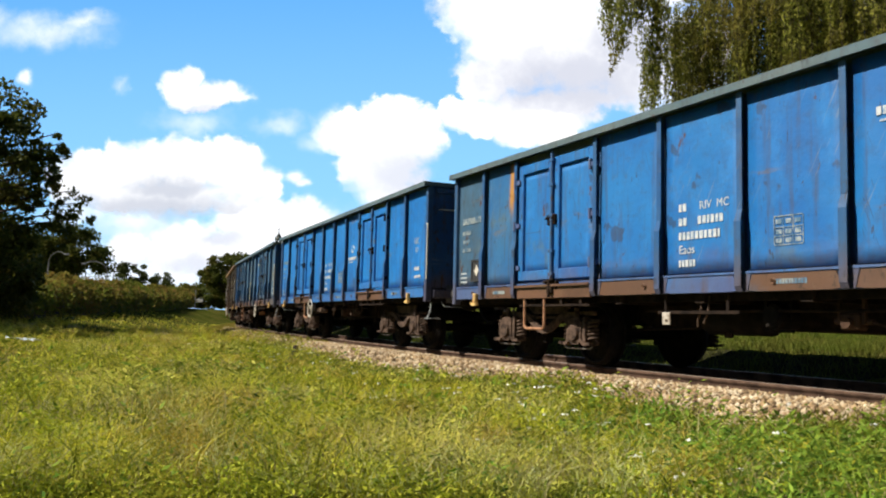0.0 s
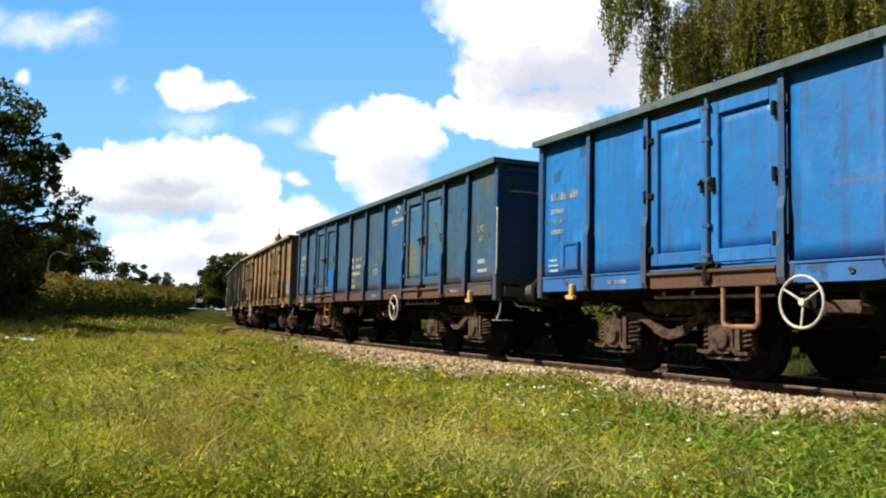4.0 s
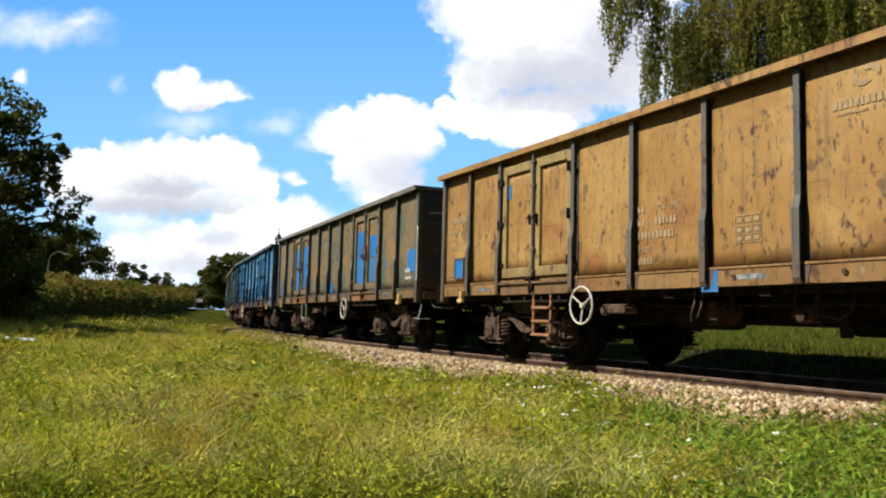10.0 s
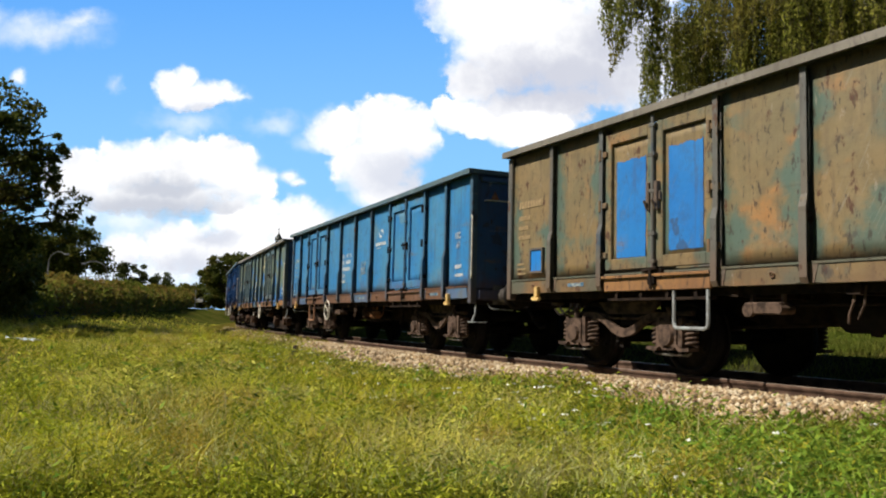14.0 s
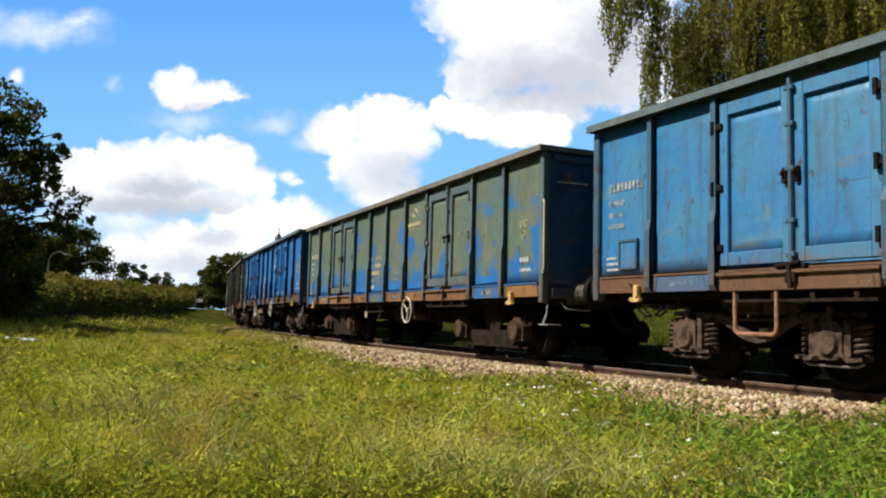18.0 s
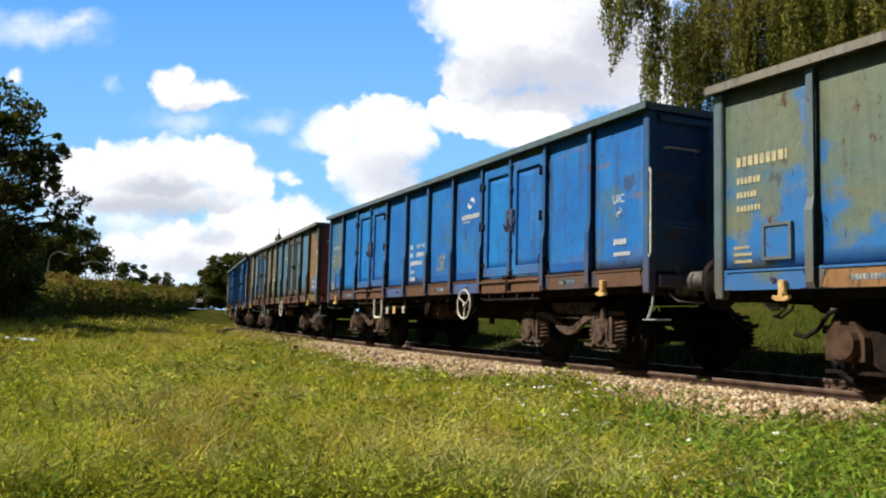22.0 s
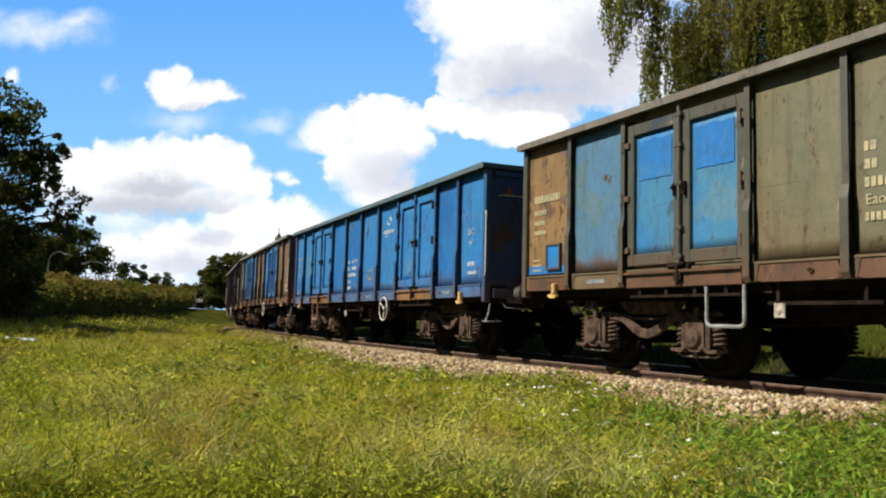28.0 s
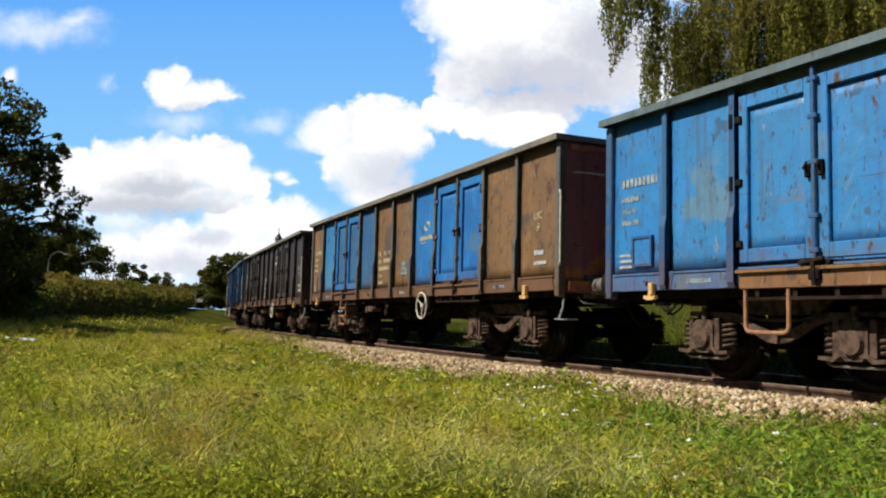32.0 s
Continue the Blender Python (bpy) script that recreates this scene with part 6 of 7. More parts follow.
def limb(bm, a, b, r0, r1, rnd, bends=3):
    a, b = Vector(a), Vector(b)
    last = a
    for i in range(1, bends + 1):
        t = i / bends
        p = a.lerp(b, t) + Vector((rnd.uniform(-1, 1), rnd.uniform(-1, 1), rnd.uniform(-0.5, 0.5))) * (b - a).length * 0.06 * (t < 1)
        rod(bm, last, p, r0 + (r1 - r0) * (t - 1 / bends), 7, r0 + (r1 - r0) * t)
        last = p


def tree(label, x, y, height, crown_z, rx, rz, trunk_r, clumps, leaves, leaf, material, seed, spread=0.75, ry=None, flat=0.0, sprays=()):
    """A tapered trunk with limbs, and leaves gathered in uneven clumps at their ends."""
    rnd = random.Random(seed)
    nr = np.random.RandomState(seed)
    z0 = float(ground_z(x, y)) - 0.1
    root = tagged(new("tree"), label, "tree")
    root.matrix_basis = pose(x, y, z0)
    ends = []
    bm = bmesh.new()
    limb(bm, (0, 0, 0), (rnd.uniform(-0.3, 0.3), rnd.uniform(-0.3, 0.3), crown_z - z0), trunk_r, trunk_r * 0.45, rnd, 4)
    put("trunk", done(bm, "trunk"), BARK, root)
    bm = bmesh.new()
    for i in range(clumps):
        a, c = rnd.uniform(0, 6.283), rnd.uniform(-1, 1)
        d = Vector((math.cos(a) * math.sqrt(1 - c * c) * rx, math.sin(a) * math.sqrt(1 - c * c) * (ry or rx), c * rz)) * rnd.uniform(0.35, 1.0) ** 0.5
        if d.z < 0:
            d.z *= 1 - flat
        ends.append(Vector((0, 0, crown_z - z0)) + d)
        if i % 3 == 0:
            limb(bm, (0, 0, (crown_z - z0) * rnd.uniform(0.45, 0.95)), ends[-1], trunk_r * 0.35, trunk_r * 0.06, rnd, 3)
    solid = len(ends)
    for sx, sy, sz in sprays:
        tip = Vector((sx, sy, sz - z0))
        limb(bm, (sx * 0.3, sy * 0.3, (sz - z0) * 0.9), tip, trunk_r * 0.2, 0.02, rnd, 3)
        for j in range(5):
            ends.append(tip * (1 - 0.05 * j) + Vector((rnd.gauss(0, 0.28), rnd.gauss(0, 0.3), rnd.gauss(0, 0.22))))
    clumps = len(ends)
    e = np.array([tuple(p) for p in ends])
    tagged(put("branchwork", done(bm, "branchwork"), BARK, root), kind="stuff")
    share = np.where(np.arange(clumps) < solid, 1.0, 0.15)
    which = nr.choice(clumps, leaves, p=share / share.sum())
    size = (0.5 + nr.rand(clumps)) * spread
    size[solid:] *= 0.36
    size = size[which][:, None]
    off = nr.normal(size=(leaves, 3))
    off *= (nr.rand(leaves) ** 0.4 / np.linalg.norm(off, axis=1))[:, None]
    c = e[which] + off * size * (1, 1, 0.7)
    a, b = turned(nr, leaves, 0.3)
    k = leaf * (0.6 + 0.8 * nr.rand(leaves))[:, None]
    put("crown", leaf_quads("crown", c, a * k, b * k * 0.6), material, root)
    return root


tree("tall dark leafy tree at the meadow's edge", -22.75, 38, 11.3, 7.6, 4.1, 3.7, 0.32, 70, 17000, 0.130, DARK_LEAF, 3, 0.92,
     sprays=[(4.4, 0.3, 8.9), (4.8, 0, 8.4), (5.2, 0.4, 7.9), (4.2, 0.6, 7.1), (4.9, 0, 6.7), (5.3, 0.3, 6.2), (5.7, 0, 5.6), (4.9, 0.5, 5.2), (5.9, 0.2, 4.9), (4.0, 0, 5.5)])
tree("dark dense shrub under the tall tree", -21.0, 38.5, 4.5, 2.6, 2.3, 2.2, 0.12, 40, 9000, 0.13, DARK_LEAF, 4, 0.9)
tree("dark round tree behind the hedge", -46.2, 102, 11.5, 7.6, 4.9, 3.7, 0.4, 60, 12000, 0.22, DARK_LEAF, 5, 1.3)
tree("dark bushy tree beside the hedge", -53.0, 104, 11.0, 7.0, 5.6, 3.8, 0.4, 50, 9000, 0.24, DARK_LEAF, 6, 1.5)
tree("distant tree with an open crown", -67.5, 180, 12, 9.0, 3.4, 2.6, 0.25, 26, 3000, 0.28, FAR_LEAF, 7, 1.0)
tree("distant tree with an open crown", -61.5, 182, 10, 7.3, 2.8, 2.2, 0.22, 22, 2200, 0.28, FAR_LEAF, 8, 0.9)
tree("distant low tree with thin leaves", -57.0, 184, 7, 5.6, 2.2, 1.5, 0.2, 14, 1400, 0.28, FAR_LEAF, 9, 0.8)
tree("broad dark tree beyond the end of the hedge", -35.3, 140, 11.4, 7.0, 5.6, 4.2, 0.4, 90, 20000, 0.24, DARK_LEAF, 10, 1.1, flat=0.3)


tree("low dark bushes beyond the end of the hedge", -44.0, 150, 5, 3.8, 6.5, 1.9, 0.2, 60, 9000, 0.26, DARK_LEAF, 14, 1.2, flat=0.2)


tree("leafy tree standing beside the meadow", -21.3, 27.0, 9.0, 6.2, 2.9, 2.6, 0.26, 46, 12000, 0.13, DARK_LEAF, 15, 0.95)


tree("leafy tree standing beside the meadow", -24.2, 33.0, 9.0, 6.4, 3.2, 2.6, 0.28, 46, 12000, 0.13, DARK_LEAF, 16, 0.95)


def hedge():
    rnd = np.random.RandomState(61)
    root = tagged(new("hedge"), "long dense hedge with brownish green leaves", "hedge")
    a, b = np.array((-21.6, 36.0)), np.array((-35.0, 112.0))
    n = 60000
    t = rnd.rand(n)
    across = rnd.normal(size=n) * 0.75
    bump = 2.35 + 0.30 * np.sin(t * 47) * np.sin(t * 19 + 1) + 0.2 * np.sin(t * 120)
    d = (b - a) / np.linalg.norm(b - a)
    x = a[0] + (b - a)[0] * t + d[1] * across
    y = a[1] + (b - a)[1] * t - d[0] * across
    z = ground_z(x, y) + bump * rnd.rand(n) ** 0.7 * (1 - 0.05 * across ** 2) + 0.25 * rnd.rand(n) ** 6
    la, lb = turned(rnd, n)
    k = (0.10 + 0.08 * rnd.rand(n))[:, None]
    put("leaves", leaf_quads("leaves", np.stack([x, y, z], -1), la * k, lb * k * 0.6), HEDGE_LEAF, root)
    # A dark sheet under the leaves stands in for twigs and inner shade.
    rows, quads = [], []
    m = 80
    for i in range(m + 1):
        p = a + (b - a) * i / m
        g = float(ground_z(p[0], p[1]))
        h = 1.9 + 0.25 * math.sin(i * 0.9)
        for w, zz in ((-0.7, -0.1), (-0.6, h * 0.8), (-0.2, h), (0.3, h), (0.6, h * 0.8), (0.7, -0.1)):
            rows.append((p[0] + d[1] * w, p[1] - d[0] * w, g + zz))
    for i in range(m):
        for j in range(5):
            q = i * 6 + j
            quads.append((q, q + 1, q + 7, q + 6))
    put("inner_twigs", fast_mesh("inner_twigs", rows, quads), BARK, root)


hedge()


def willow():
    """A weeping tree: limbs arch out, long leafy strands hang from them."""
    rnd, nr = random.Random(71), np.random.RandomState(71)
    x0, y0 = 14.2, 25.5
    z0 = float(ground_z(x0, y0)) - 0.1
    root = tagged(new("weeping_tree"), "weeping tree with long hanging yellow-green strands", "tree")
    bm = bmesh.new()
    limb(bm, (x0, y0, z0), (x0 - 0.3, y0, 9.5), 0.40, 0.20, rnd, 5)
    put("trunk", done(bm, "trunk"), BARK, root)
    bm = bmesh.new()
    heads = []
    for i in range(420):
        a, r = rnd.uniform(0, 6.283), rnd.random() ** 0.5
        x, y = x0 + 8.2 * r * math.cos(a), y0 + 5.6 * r * math.sin(a)
        out = (x0 - x) / 8.5
        top = 13.5 - 3.6 * r * r + rnd.uniform(-0.8, 0.3)
        low = 6.4 + rnd.uniform(-0.6, 2.6) if out > 0.45 else 4.6 + rnd.uniform(0, 3.0)
        for j in range(7):
            heads.append((Vector((x + rnd.gauss(0, 0.13), y + rnd.gauss(0, 0.13), top)), low + rnd.uniform(0, 1.6)))
    for x, low in ((4.78, 8.7), (4.96, 7.9), (5.16, 8.4), (5.40, 8.9), (5.62, 9.4), (6.16, 7.3), (6.30, 7.6)):
        for j in range(9):
            heads.append((Vector((x + rnd.gauss(0, 0.05), y0 - 1.5 + rnd.gauss(0, 0.3), rnd.uniform(10.2, 11.2))), low + rnd.uniform(0, 0.8)))
    for i in range(70):
        heads.append((Vector((rnd.uniform(4.7, 6.5), y0 - 1.5 + rnd.gauss(0, 0.6), rnd.uniform(10.5, 11.5))), rnd.uniform(9.3, 10.3)))
    for i in range(60):
        heads.append((Vector((rnd.uniform(9.2, 10.3), rnd.uniform(22.5, 28.0), rnd.uniform(12.0, 13.2))), rnd.uniform(5.4, 7.6)))
    for i in range(26):
        h = heads[i * 80][0]
        mid = Vector((x0, y0, 0)).lerp(h, 0.5)
        mid.z = h.z + 0.5
        limb(bm, Vector((x0 - 0.2, y0, rnd.uniform(7.5, 9.5))), mid, 0.08, 0.045, rnd, 3)
        limb(bm, mid, h, 0.045, 0.015, rnd, 3)
    for i in range(14):
        bx, bz = rnd.uniform(6.2, 14.0), rnd.uniform(7.6, 11.6)
        a = Vector((bx, y0 - 5.3 + 0.06 * (bx - 10) ** 2, bz))
        limb(bm, a, a + Vector((rnd.uniform(-0.45, 0.1), rnd.uniform(-0.3, 0.2), rnd.uniform(-0.5, 0.1))), 0.014, 0.006, rnd, 5)
    limb(bm, Vector((x0 - 0.2, y0, 9.0)), Vector((8.5, 24.4, 11.6)), 0.10, 0.05, rnd, 3)
    limb(bm, Vector((8.5, 24.4, 11.6)), Vector((4.6, 24.0, 10.6)), 0.05, 0.02, rnd, 3)
    tagged(put("branchwork", done(bm, "branchwork"), PALE_BARK, root), kind="stuff")
    cs, stem_v, stem_f = [], [], []
    for h, low in heads:
        length = max(0.8, h.z - low)
        n = int(length * rnd.uniform(18, 34))
        t = np.sort(nr.rand(n))
        sway = nr.normal(size=2) * 0.12
        bend = np.stack([sway[0] * np.sin(t * 3), sway[1] * np.sin(t * 2.4), -t * length], -1)
        cs.append(np.array(tuple(h)) + bend + nr.normal(size=(n, 3)) * (0.075 - 0.05 * t)[:, None] * (1, 1, 0.5))
        q = len(stem_v)
        for tt in (0, 0.5, 1):
            p = h + Vector((sway[0] * math.sin(tt * 3), sway[1] * math.sin(tt * 2.4), -tt * length * 0.97))
            stem_v += [(p.x - 0.005, p.y, p.z), (p.x + 0.005, p.y, p.z), (p.x, p.y + 0.008, p.z)]
        for j in (0, 3):
            for u in range(3):
                stem_f.append((q + j + u, q + j + (u + 1) % 3, q + j + 3 + (u + 1) % 3, q + j + 3 + u))
    tagged(put("hanging_twig", fast_mesh("hanging_twig", stem_v, stem_f), BARK, root), kind="stuff")
    c = np.concatenate(cs)
    a, b = turned(nr, len(c), 1.4)
    k = (0.045 + 0.035 * nr.rand(len(c)))[:, None]
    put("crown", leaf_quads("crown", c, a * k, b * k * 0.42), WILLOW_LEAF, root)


willow()

# ---------------------------------------------------------------- small things far off
STONE_WALL = plain("pale_plaster_wall", (0.50, 0.46, 0.38), (0.38, 0.35, 0.30), 1.2, 0.9)
COPPER = plain("dark_copper_roof", (0.050, 0.065, 0.060), (0.030, 0.035, 0.035), 2, 0.6)
LAMP_STEEL = plain("pale_grey_galvanised_steel", (0.24, 0.23, 0.23), (0.17, 0.17, 0.17), 3, 0.5, 0.3)


def church():
    """Only the top of its tower shows above the train."""
    x, y = -52.0, 260.0
    z0 = float(ground_z(x, y))
    root = tagged(new("church_tower"), "distant church tower with a dark onion dome and lantern", "tower")
    root.matrix_basis = pose(x, y, z0)
    put("wall", shape("wall", lambda bm: box(bm, -2.4, 2.4, -2.4, 2.4, 0, 18.0)), STONE_WALL, root)
    put("cornice", shape("cornice", lambda bm: box(bm, -2.7, 2.7, -2.7, 2.7, 18.0, 18.5, 0.1)), STONE_WALL, root)

    def dome(bm):
        for za, zb, ra, rb in ((18.5, 19.6, 2.5, 2.3), (19.6, 20.8, 2.3, 1.2), (20.8, 21.6, 1.2, 1.0)):
            rod(bm, (0, 0, za), (0, 0, zb), ra, 8, rb)
        for za, zb, ra, rb in ((23.3, 23.6, 1.1, 1.25), (23.6, 24.3, 1.25, 1.0), (24.3, 25.0, 1.0, 0.4), (25.0, 25.8, 0.4, 0.12)):
            rod(bm, (0, 0, za), (0, 0, zb), ra, 8, rb)
    put("roof", shape("roof", dome), COPPER, root)
    for i in range(6):
        a = i * math.pi / 3
        put("lantern_post", shape("lantern_post", lambda bm: rod(bm, (0.85 * math.cos(a), 0.85 * math.sin(a), 21.6), (0.85 * math.cos(a), 0.85 * math.sin(a), 23.3), 0.16, 6)), COPPER, root)
    put("cross", shape("cross", lambda bm: (box(bm, -0.07, 0.07, -0.07, 0.07, 25.7, 27.4), box(bm, -0.4, 0.4, -0.06, 0.06, 26.6, 26.75))), COPPER, root)


church()


def street_lamp(x, y, top, reach, side):
    z0 = float(ground_z(x, y))
    root = tagged(new("street_lamp"), "pale grey street lamp with a curved arm", "street lamp", "street lamps behind the hedge")
    root.matrix_basis = pose(x, y, z0)
    h = top - z0
    put("pole", shape("pole", lambda bm: rod(bm, (0, 0, 0), (0, 0, h - 1.0), 0.09, 8, 0.06)), LAMP_STEEL, root)
    arc = [(side * reach * (1 - math.cos(t)) * 0.5, 0, h - 1.0 + 1.0 * math.sin(t)) for t in np.linspace(0, 2.2, 8)]
    put("arm", shape("arm", lambda bm: tube(bm, arc, 0.035, 6)), LAMP_STEEL, root)
    e = arc[-1]
    put("lamp_head", shape("lamp_head", lambda bm: box(bm, e[0] - 0.3 if side < 0 else e[0], e[0] if side < 0 else e[0] + 0.4, -0.12, 0.12, e[2] - 0.1, e[2] + 0.06, 0.03)), LAMP_STEEL, root)


street_lamp(-30.4, 75, 5.2, 2.6, -1)
street_lamp(-35.8, 75, 6.0, 1.8, 1)
street_lamp(-32.6, 82, 5.6, 2.4, 1)


def marker(x, y):
    z0 = float(ground_z(x, y))
    root = tagged(new("marker_post"), "grey trackside post with a white plate", "post")
    root.matrix_basis = pose(x, y, z0)
    put("post", shape("post", lambda bm: rod(bm, (0, 0, 0), (0, 0, 2.6), 0.07, 8)), LAMP_STEEL, root)
    put("plate", shape("plate", lambda bm: box(bm, 0.1, 1.0, -0.03, 0.03, 0.9, 1.3, 0.01)), WHITE_TUBE, root)


marker(-33.6, 113)


def litter():
    """A crumpled sheet lying in the grass."""
    rnd = np.random.RandomState(81)
    xs, ys = np.linspace(-0.45, 0.45, 10), np.linspace(-0.14, 0.14, 5)
    X, Y = np.meshgrid(xs, ys)
    cx, cy = -11.5, 22.9
    Z = ground_z(X + cx, Y + cy) + 0.16 + 0.07 * rnd.rand(*X.shape)
    idx = np.arange(50).reshape(5, 10)
    quads = np.stack([idx[:-1, :-1], idx[:-1, 1:], idx[1:, 1:], idx[1:, :-1]], -1).reshape(-1, 4)
    me = fast_mesh("plastic_sheet", np.stack([X + cx, Y + cy, Z], -1).reshape(-1, 3), quads)
    ob = put("plastic_sheet", me, plain("pale_bluish_plastic", (0.55, 0.62, 0.68), (0.40, 0.46, 0.54), 8, 0.4))
    ob.modifiers.new("thickness", "SOLIDIFY").thickness = 0.006
    tagged(ob, "crumpled pale plastic sheet lying in the grass", "litter")


litter()


def arching_stalk(x, y, tall, reach, turn):
    """One dry seed stalk that bends over at its tip."""
    base = Vector((x, y, float(ground_z(x, y))))
    side = Vector((math.cos(turn), math.sin(turn), 0))
    bm = bmesh.new()
    line = [base + side * reach * t ** 2 + Vector((0, 0, tall * math.sin(t * 2.0) / 1.0)) for t in (0, 0.25, 0.5, 0.75, 0.9, 1.0)]
    for j, (a, b) in enumerate(zip(line, line[1:])):
        rod(bm, a, b, 0.004 + 0.0025 * j, 5, 0.004 + 0.0025 * (j + 1 if j < 4 else 0))
    tagged(put("seed_stalk", done(bm, "seed_stalk"), STRAW), "pale dry seed stalk arching over the grass", "grass stalk", "arching stalks in the meadow")


for sx, sy, st, sr, sa in ((-6.55, 16.7, 0.48, 0.30, 0.1), (-2.75, 9.5, 0.42, 0.34, 0.0), (-4.3, 12.6, 0.36, 0.22, 2.6), (-1.4, 8.6, 0.34, 0.20, 0.4), (-5.2, 14.4, 0.38, 0.2, 2.9)):
    arching_stalk(sx, sy, st, sr, sa)


def stump():
    """A small dark piece of debris among the grass, given a stump's shape to stand on the ground."""
    rnd = random.Random(9)
    bm = bmesh.new()
    rod(bm, (0, 0, -0.05), (0.02, 0, 0.34), 0.085, 9, 0.065)
    for v in bm.verts:
        v.co += Vector((rnd.uniform(-0.014, 0.014), rnd.uniform(-0.014, 0.014), rnd.uniform(-0.03, 0.03)))
    ob = put("stump", done(bm, "stump"), plain("dark_debris", (0.030, 0.022, 0.018), (0.060, 0.042, 0.030), 9, 0.95))
    ob.matrix_basis = pose(-3.26, 18.6, float(ground_z(-3.26, 18.6)))
    tagged(ob, "small dark piece of debris, stump-shaped, in the grass", "stump")


stump()


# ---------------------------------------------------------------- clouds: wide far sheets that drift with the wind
FOCAL = 784 / math.tan(radians(56.37) / 2)
CAM3 = still.to_3x3()


def sky_way(px, py):
    return (CAM3 @ Vector(((px - 784) / FOCAL, (441 - py) / FOCAL, -1))).normalized()


def cloud(label, far, puffs, shades=(), soft=0.16, dense=1.0, rough=1.0, drift=1.1, white=0.87, tint=(0.62, 0.65, 0.74)):
    """puffs: centres and half widths of its heaps, in hundredths of the view."""
    k = Nodes("cloud_white")
    nt = k.nt
    uv = k.add("UVMap")
    uv.uv_map = "plan"
    n1 = k.add("TexNoise")
    n1.inputs["Scale"].default_value, n1.inputs["Detail"].default_value, n1.inputs["Roughness"].default_value = 1.5, 8, 0.58
    k.link(uv.outputs[0], n1.inputs["Vector"])
    centre = k.add("VectorMath")
    centre.operation = "SUBTRACT"
    k.link(n1.outputs["Color"], centre.inputs[0])
    centre.inputs[1].default_value = (0.5, 0.5, 0.5)
    scaled = k.add("VectorMath")
    scaled.operation = "SCALE"
    k.link(centre.outputs[0], scaled.inputs[0])
    scaled.inputs["Scale"].default_value = 0.75 * rough
    warped = k.add("VectorMath")
    k.link(uv.outputs[0], warped.inputs[0])
    k.link(scaled.outputs[0], warped.inputs[1])

    def heap(cx, cy, rx, ry):
        a = k.add("VectorMath")
        a.operation = "SUBTRACT"
        k.link(warped.outputs[0], a.inputs[0])
        a.inputs[1].default_value = (cx, cy, 0)
        b = k.add("VectorMath")
        b.operation = "MULTIPLY"
        k.link(a.outputs[0], b.inputs[0])
        b.inputs[1].default_value = (1 / rx, 1 / ry, 0)
        c = k.add("VectorMath")
        c.operation = "LENGTH"
        k.link(b.outputs[0], c.inputs[0])
        return k.math("SUBTRACT", 1.0, c.outputs["Value"])

    def together(list_of):
        field = None
        for item in list_of:
            one = heap(*item)
            field = one if field is None else k.math("MAXIMUM", field, one)
        return field

    n3 = k.add("TexNoise")
    n3.inputs["Scale"].default_value, n3.inputs["Detail"].default_value, n3.inputs["Roughness"].default_value = 4.2, 7, 0.62
    k.link(uv.outputs[0], n3.inputs["Vector"])
    ragged = k.math("MULTIPLY", k.math("SUBTRACT", n3.outputs["Fac"], 0.5), 0.55 * rough)
    wisp = k.ramp(n1.outputs["Fac"], 0.40, 0.62)
    field = k.math("ADD", together(puffs), ragged)
    crisp, hazy = k.ramp(field, -0.02, soft + 0.06), k.ramp(field, -0.10, soft + 0.42)
    alpha = k.math("MULTIPLY", k.math("ADD", k.math("MULTIPLY", crisp, k.math("SUBTRACT", 1.0, wisp)), k.math("MULTIPLY", hazy, wisp)), dense)
    n2 = k.add("TexNoise")
    n2.inputs["Scale"].default_value, n2.inputs["Detail"].default_value = 1.1, 6
    k.link(uv.outputs[0], n2.inputs["Vector"])
    col = k.mix(k.math("MULTIPLY", k.ramp(n2.outputs["Fac"], 0.48, 0.70), 0.35), (1.0, 1.0, 1.0), tint)
    if shades:
        col = k.mix(k.math("MULTIPLY", k.ramp(k.math("ADD", together(shades), ragged), -0.25, 0.75), 0.90), col, tint)
    emit = k.add("Emission")
    emit.inputs["Strength"].default_value = white
    k.link(col, emit.inputs["Color"])
    clear = k.add("BsdfTransparent")
    both = k.add("MixShader")
    k.link(alpha, both.inputs[0])
    k.link(clear.outputs[0], both.inputs[1])
    k.link(emit.outputs[0], both.inputs[2])
    k.link(both.outputs[0], k.out.inputs["Surface"])
    x0, x1 = min(p[0] - p[2] for p in puffs) - 0.5, max(p[0] + p[2] for p in puffs) + 0.5
    y0, y1 = min(p[1] - p[3] for p in puffs) - 0.5, max(p[1] + p[3] for p in puffs) + 0.5
    X, Y = np.meshgrid(np.linspace(x0, x1, 13), np.linspace(y0, y1, 13))
    verts = [tuple(sky_way(a * 100, b * 100) * far) for a, b in zip(X.ravel(), Y.ravel())]
    idx = np.arange(169).reshape(13, 13)
    quads = np.stack([idx[:-1, :-1], idx[:-1, 1:], idx[1:, 1:], idx[1:, :-1]], -1).reshape(-1, 4)
    ob = put("cloud", fast_mesh("cloud", verts, quads, np.stack([X.ravel(), Y.ravel()], -1)), k.mat)
    ob.matrix_basis = pose(0, 0, HEIGHT)
    tagged(ob, label, "cloud", kind="structure")
    CLOUDS.append((ob, drift))


CLOUDS = []


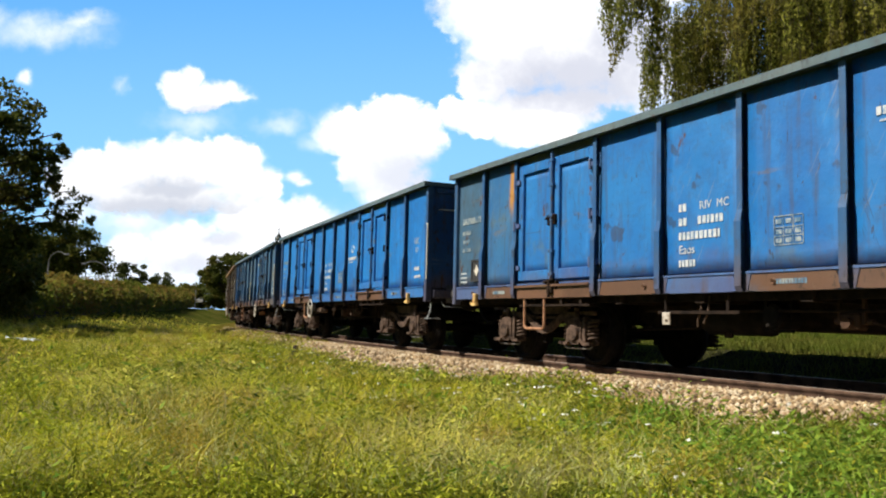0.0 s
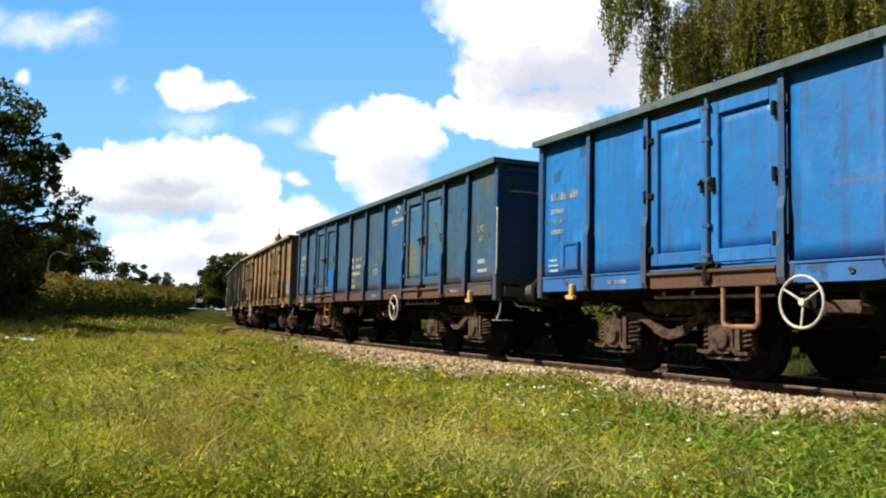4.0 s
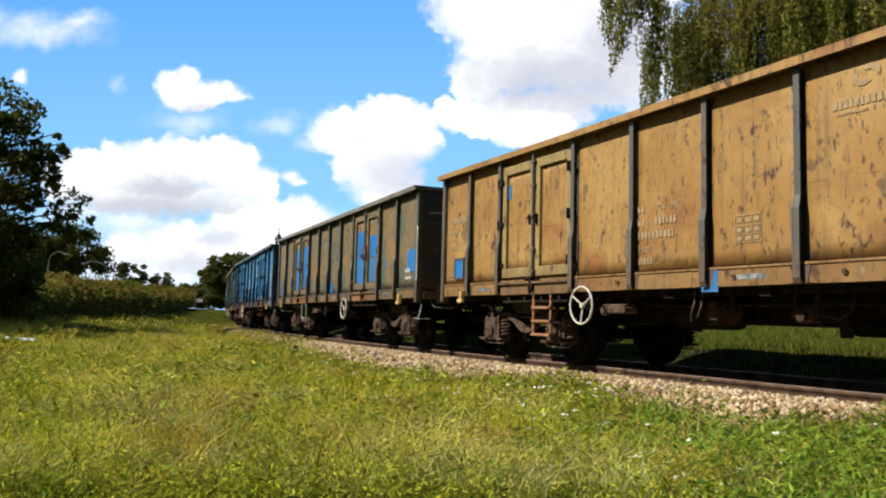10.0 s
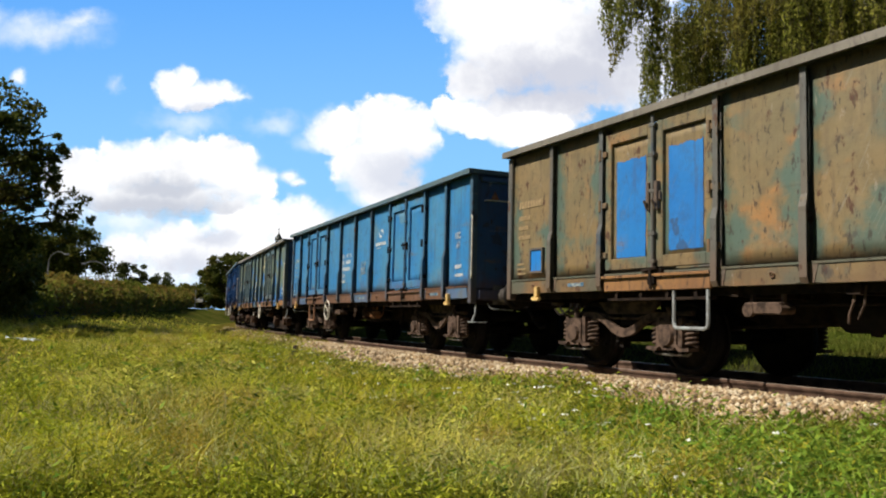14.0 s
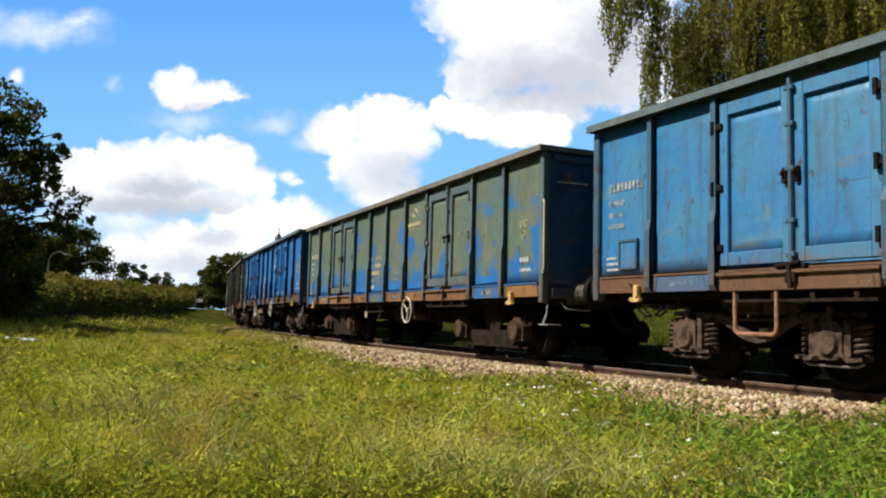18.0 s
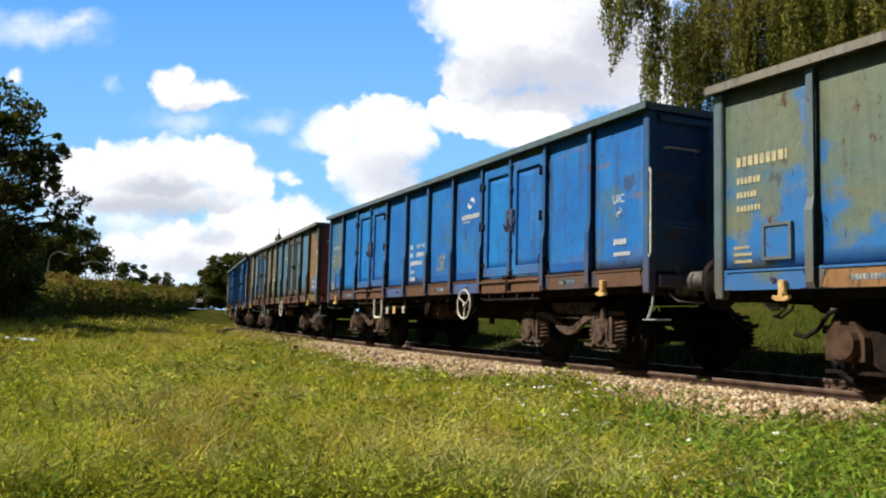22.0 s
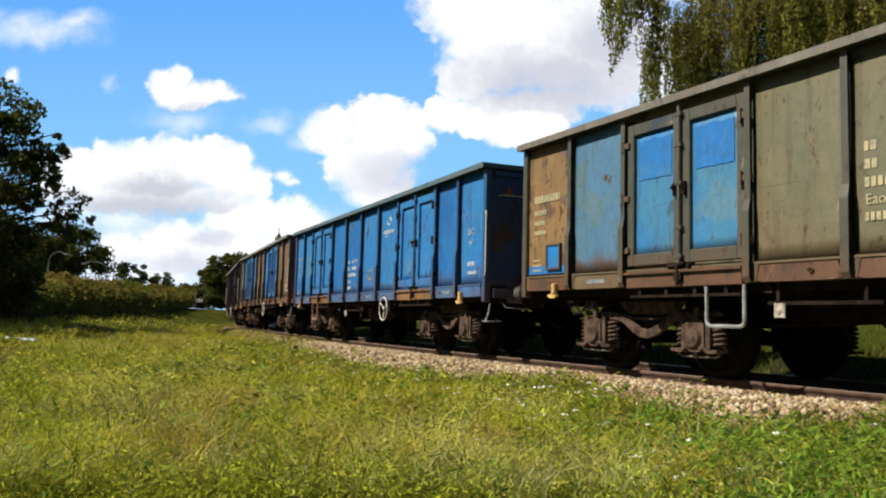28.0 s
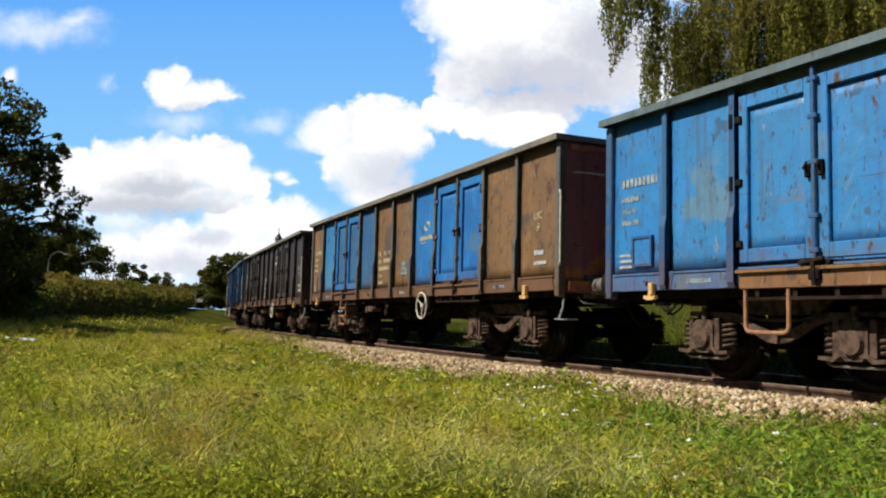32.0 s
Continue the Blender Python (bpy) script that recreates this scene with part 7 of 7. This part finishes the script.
def sky_sheet():
    """The blue behind the clouds, paler towards the horizon."""
    k = Nodes("blue_sky")
    uv = k.add("UVMap")
    uv.uv_map = "plan"
    sep = k.add("SeparateXYZ")
    k.link(uv.outputs[0], sep.inputs[0])
    col = k.mix(k.ramp(sep.outputs["Y"], -2.5, 5.0), (0.081, 0.350, 0.960), (0.300, 0.655, 1.000))
    emit = k.add("Emission")
    emit.inputs["Strength"].default_value = 0.78
    k.link(col, emit.inputs["Color"])
    k.link(emit.outputs[0], k.out.inputs["Surface"])
    X, Y = np.meshgrid(np.linspace(-6, 22, 25), np.linspace(-5, 6.4, 19))
    verts = [tuple(sky_way(a * 100, b * 100) * 2600) for a, b in zip(X.ravel(), Y.ravel())]
    idx = np.arange(25 * 19).reshape(19, 25)
    quads = np.stack([idx[:-1, :-1], idx[:-1, 1:], idx[1:, 1:], idx[1:, :-1]], -1).reshape(-1, 4)
    ob = put("backdrop_sky", fast_mesh("backdrop_sky", verts, quads, np.stack([X.ravel(), Y.ravel()], -1)), k.mat)
    ob.matrix_basis = pose(0, 0, HEIGHT)
    tagged(ob, "plain blue sky paler towards the horizon", "sky", kind="structure")


sky_sheet()
cloud("pale haze of far cloud over the horizon", 2450, [(2.5, 4.9, 3.2, 0.9), (5.0, 4.5, 2.6, 1.0), (0.5, 5.2, 2.5, 0.7)], (), 0.8, 0.85, 0.6, 0.75)
cloud("heaped white cumulus low over the hedge", 2350, [(2.3, 4.4, 0.45, 0.35), (3.3, 4.3, 0.75, 0.45), (4.5, 3.95, 0.75, 0.5), (5.45, 4.02, 0.75, 0.52), (4.2, 4.5, 1.6, 0.5)],
      [(3.4, 4.75, 1.7, 0.4), (3.9, 4.25, 0.6, 0.22)], 0.14, 1.0, 0.8, 0.80)
cloud("broad white cumulus with a grey base", 2250, [(1.55, 3.2, 0.85, 0.55), (2.4, 3.0, 0.8, 0.58), (3.3, 2.95, 0.75, 0.62), (4.05, 2.95, 0.74, 0.60), (4.42, 3.25, 0.62, 0.40), (2.9, 3.5, 1.9, 0.38)],
      [(2.7, 3.75, 2.3, 0.46), (3.0, 3.35, 1.1, 0.28)], 0.12, 1.0, 0.8, 0.82, tint=(0.50, 0.53, 0.61))
cloud("grey haze under the broad cumulus", 2400, [(2.4, 3.95, 1.3, 0.42), (1.4, 3.8, 0.9, 0.35)], (), 0.9, 0.75, 0.8, 0.82, tint=(0.58, 0.62, 0.70))
cloud("small white cumulus alone in the blue", 2150, [(3.20, 1.62, 0.46, 0.33), (3.42, 1.44, 0.26, 0.26), (3.78, 1.70, 0.66, 0.24), (3.45, 1.78, 0.65, 0.20), (4.12, 1.74, 0.46, 0.13)], [(3.6, 2.0, 0.9, 0.22)], 0.24, 1.0, 0.8, 0.85)
cloud("faint veil under the small cloud", 2420, [(3.4, 2.15, 0.9, 0.30), (4.95, 2.2, 0.75, 0.26), (2.15, 1.45, 0.22, 0.22), (5.6, 2.5, 0.5, 0.25), (4.15, 1.75, 0.5, 0.22), (6.0, 2.1, 0.5, 0.22)], (), 1.1, 0.50, 1.0, 0.85)
cloud("towering white cumulus over the train", 2100, [(6.9, 2.25, 0.72, 0.62), (6.15, 2.35, 0.60, 0.38), (7.5, 2.45, 0.5, 0.55), (6.8, 2.9, 0.95, 0.7), (7.0, 3.4, 0.7, 0.4), (7.95, 2.0, 0.25, 0.3)],
      [(7.2, 3.1, 1.1, 0.5)], 0.12, 1.0, 0.8, 1.1)
cloud("small white puff", 2120, [(5.2, 3.2, 0.24, 0.17), (5.35, 3.3, 0.22, 0.12)], (), 0.7, 0.9, 0.7, 0.9)
cloud("large bright cloud with a grey lilac underside", 2050, [(8.9, 0.1, 1.3, 0.95), (9.2, 0.9, 1.1, 0.9), (8.55, 1.45, 0.55, 0.5), (10.3, 0.8, 1.5, 1.2), (11.5, 1.0, 1.8, 1.1), (8.3, 2.0, 0.5, 0.35), (9.5, 1.95, 1.3, 0.55), (11, -1.2, 3.5, 1.6)],
      [(10.2, 1.45, 2.1, 0.90), (11.2, 0.8, 1.4, 0.8), (9.5, 1.5, 0.9, 0.5)], 0.12, 1.0, 0.9, 1.65, tint=(0.54, 0.56, 0.65))
cloud("flat white cloud above the wagons", 2000, [(9.25, 2.3, 0.62, 0.36), (9.75, 2.28, 0.55, 0.34), (10.0, 2.4, 0.3, 0.2), (8.6, 2.2, 0.4, 0.3)], (), 0.12, 1.0, 0.7, 0.80)
cloud("thin white streak of cloud high up", 2150, [(0.7, 0.55, 1.6, 0.42), (-0.5, 0.4, 1.2, 0.4), (1.4, 0.4, 0.8, 0.25)], (), 1.2, 0.8, 0.9, 0.4)
cloud("small white puff above the tree", 2180, [(0.42, 1.4, 0.20, 0.20)], (), 0.7, 0.9, 0.8, 0.8)


# ---------------------------------------------------------------- what moves
def motions():
    for i, w in enumerate(WAGONS):
        walk(w, [(t, wagon_pose(i, t)) for t in range(0, 33)])
    steps = 220
    for axle, at in WHEELSETS:
        rows = []
        for j in range(steps + 1):
            t = round(32.0 * j / steps * FPS) / FPS
            turn = math.degrees((run(t) - run(0)) / 0.46)
            rows.append((t, pose(at, 0, 0.46, 0, turn, 0)))
        walk(axle, rows)
    for ob, drift in CLOUDS:
        walk(ob, [(0, pose(0, 0, HEIGHT)), (16, pose(0, 0, HEIGHT, 0, 0, drift / 2)), (32, pose(0, 0, HEIGHT, 0, 0, drift))])


motions()
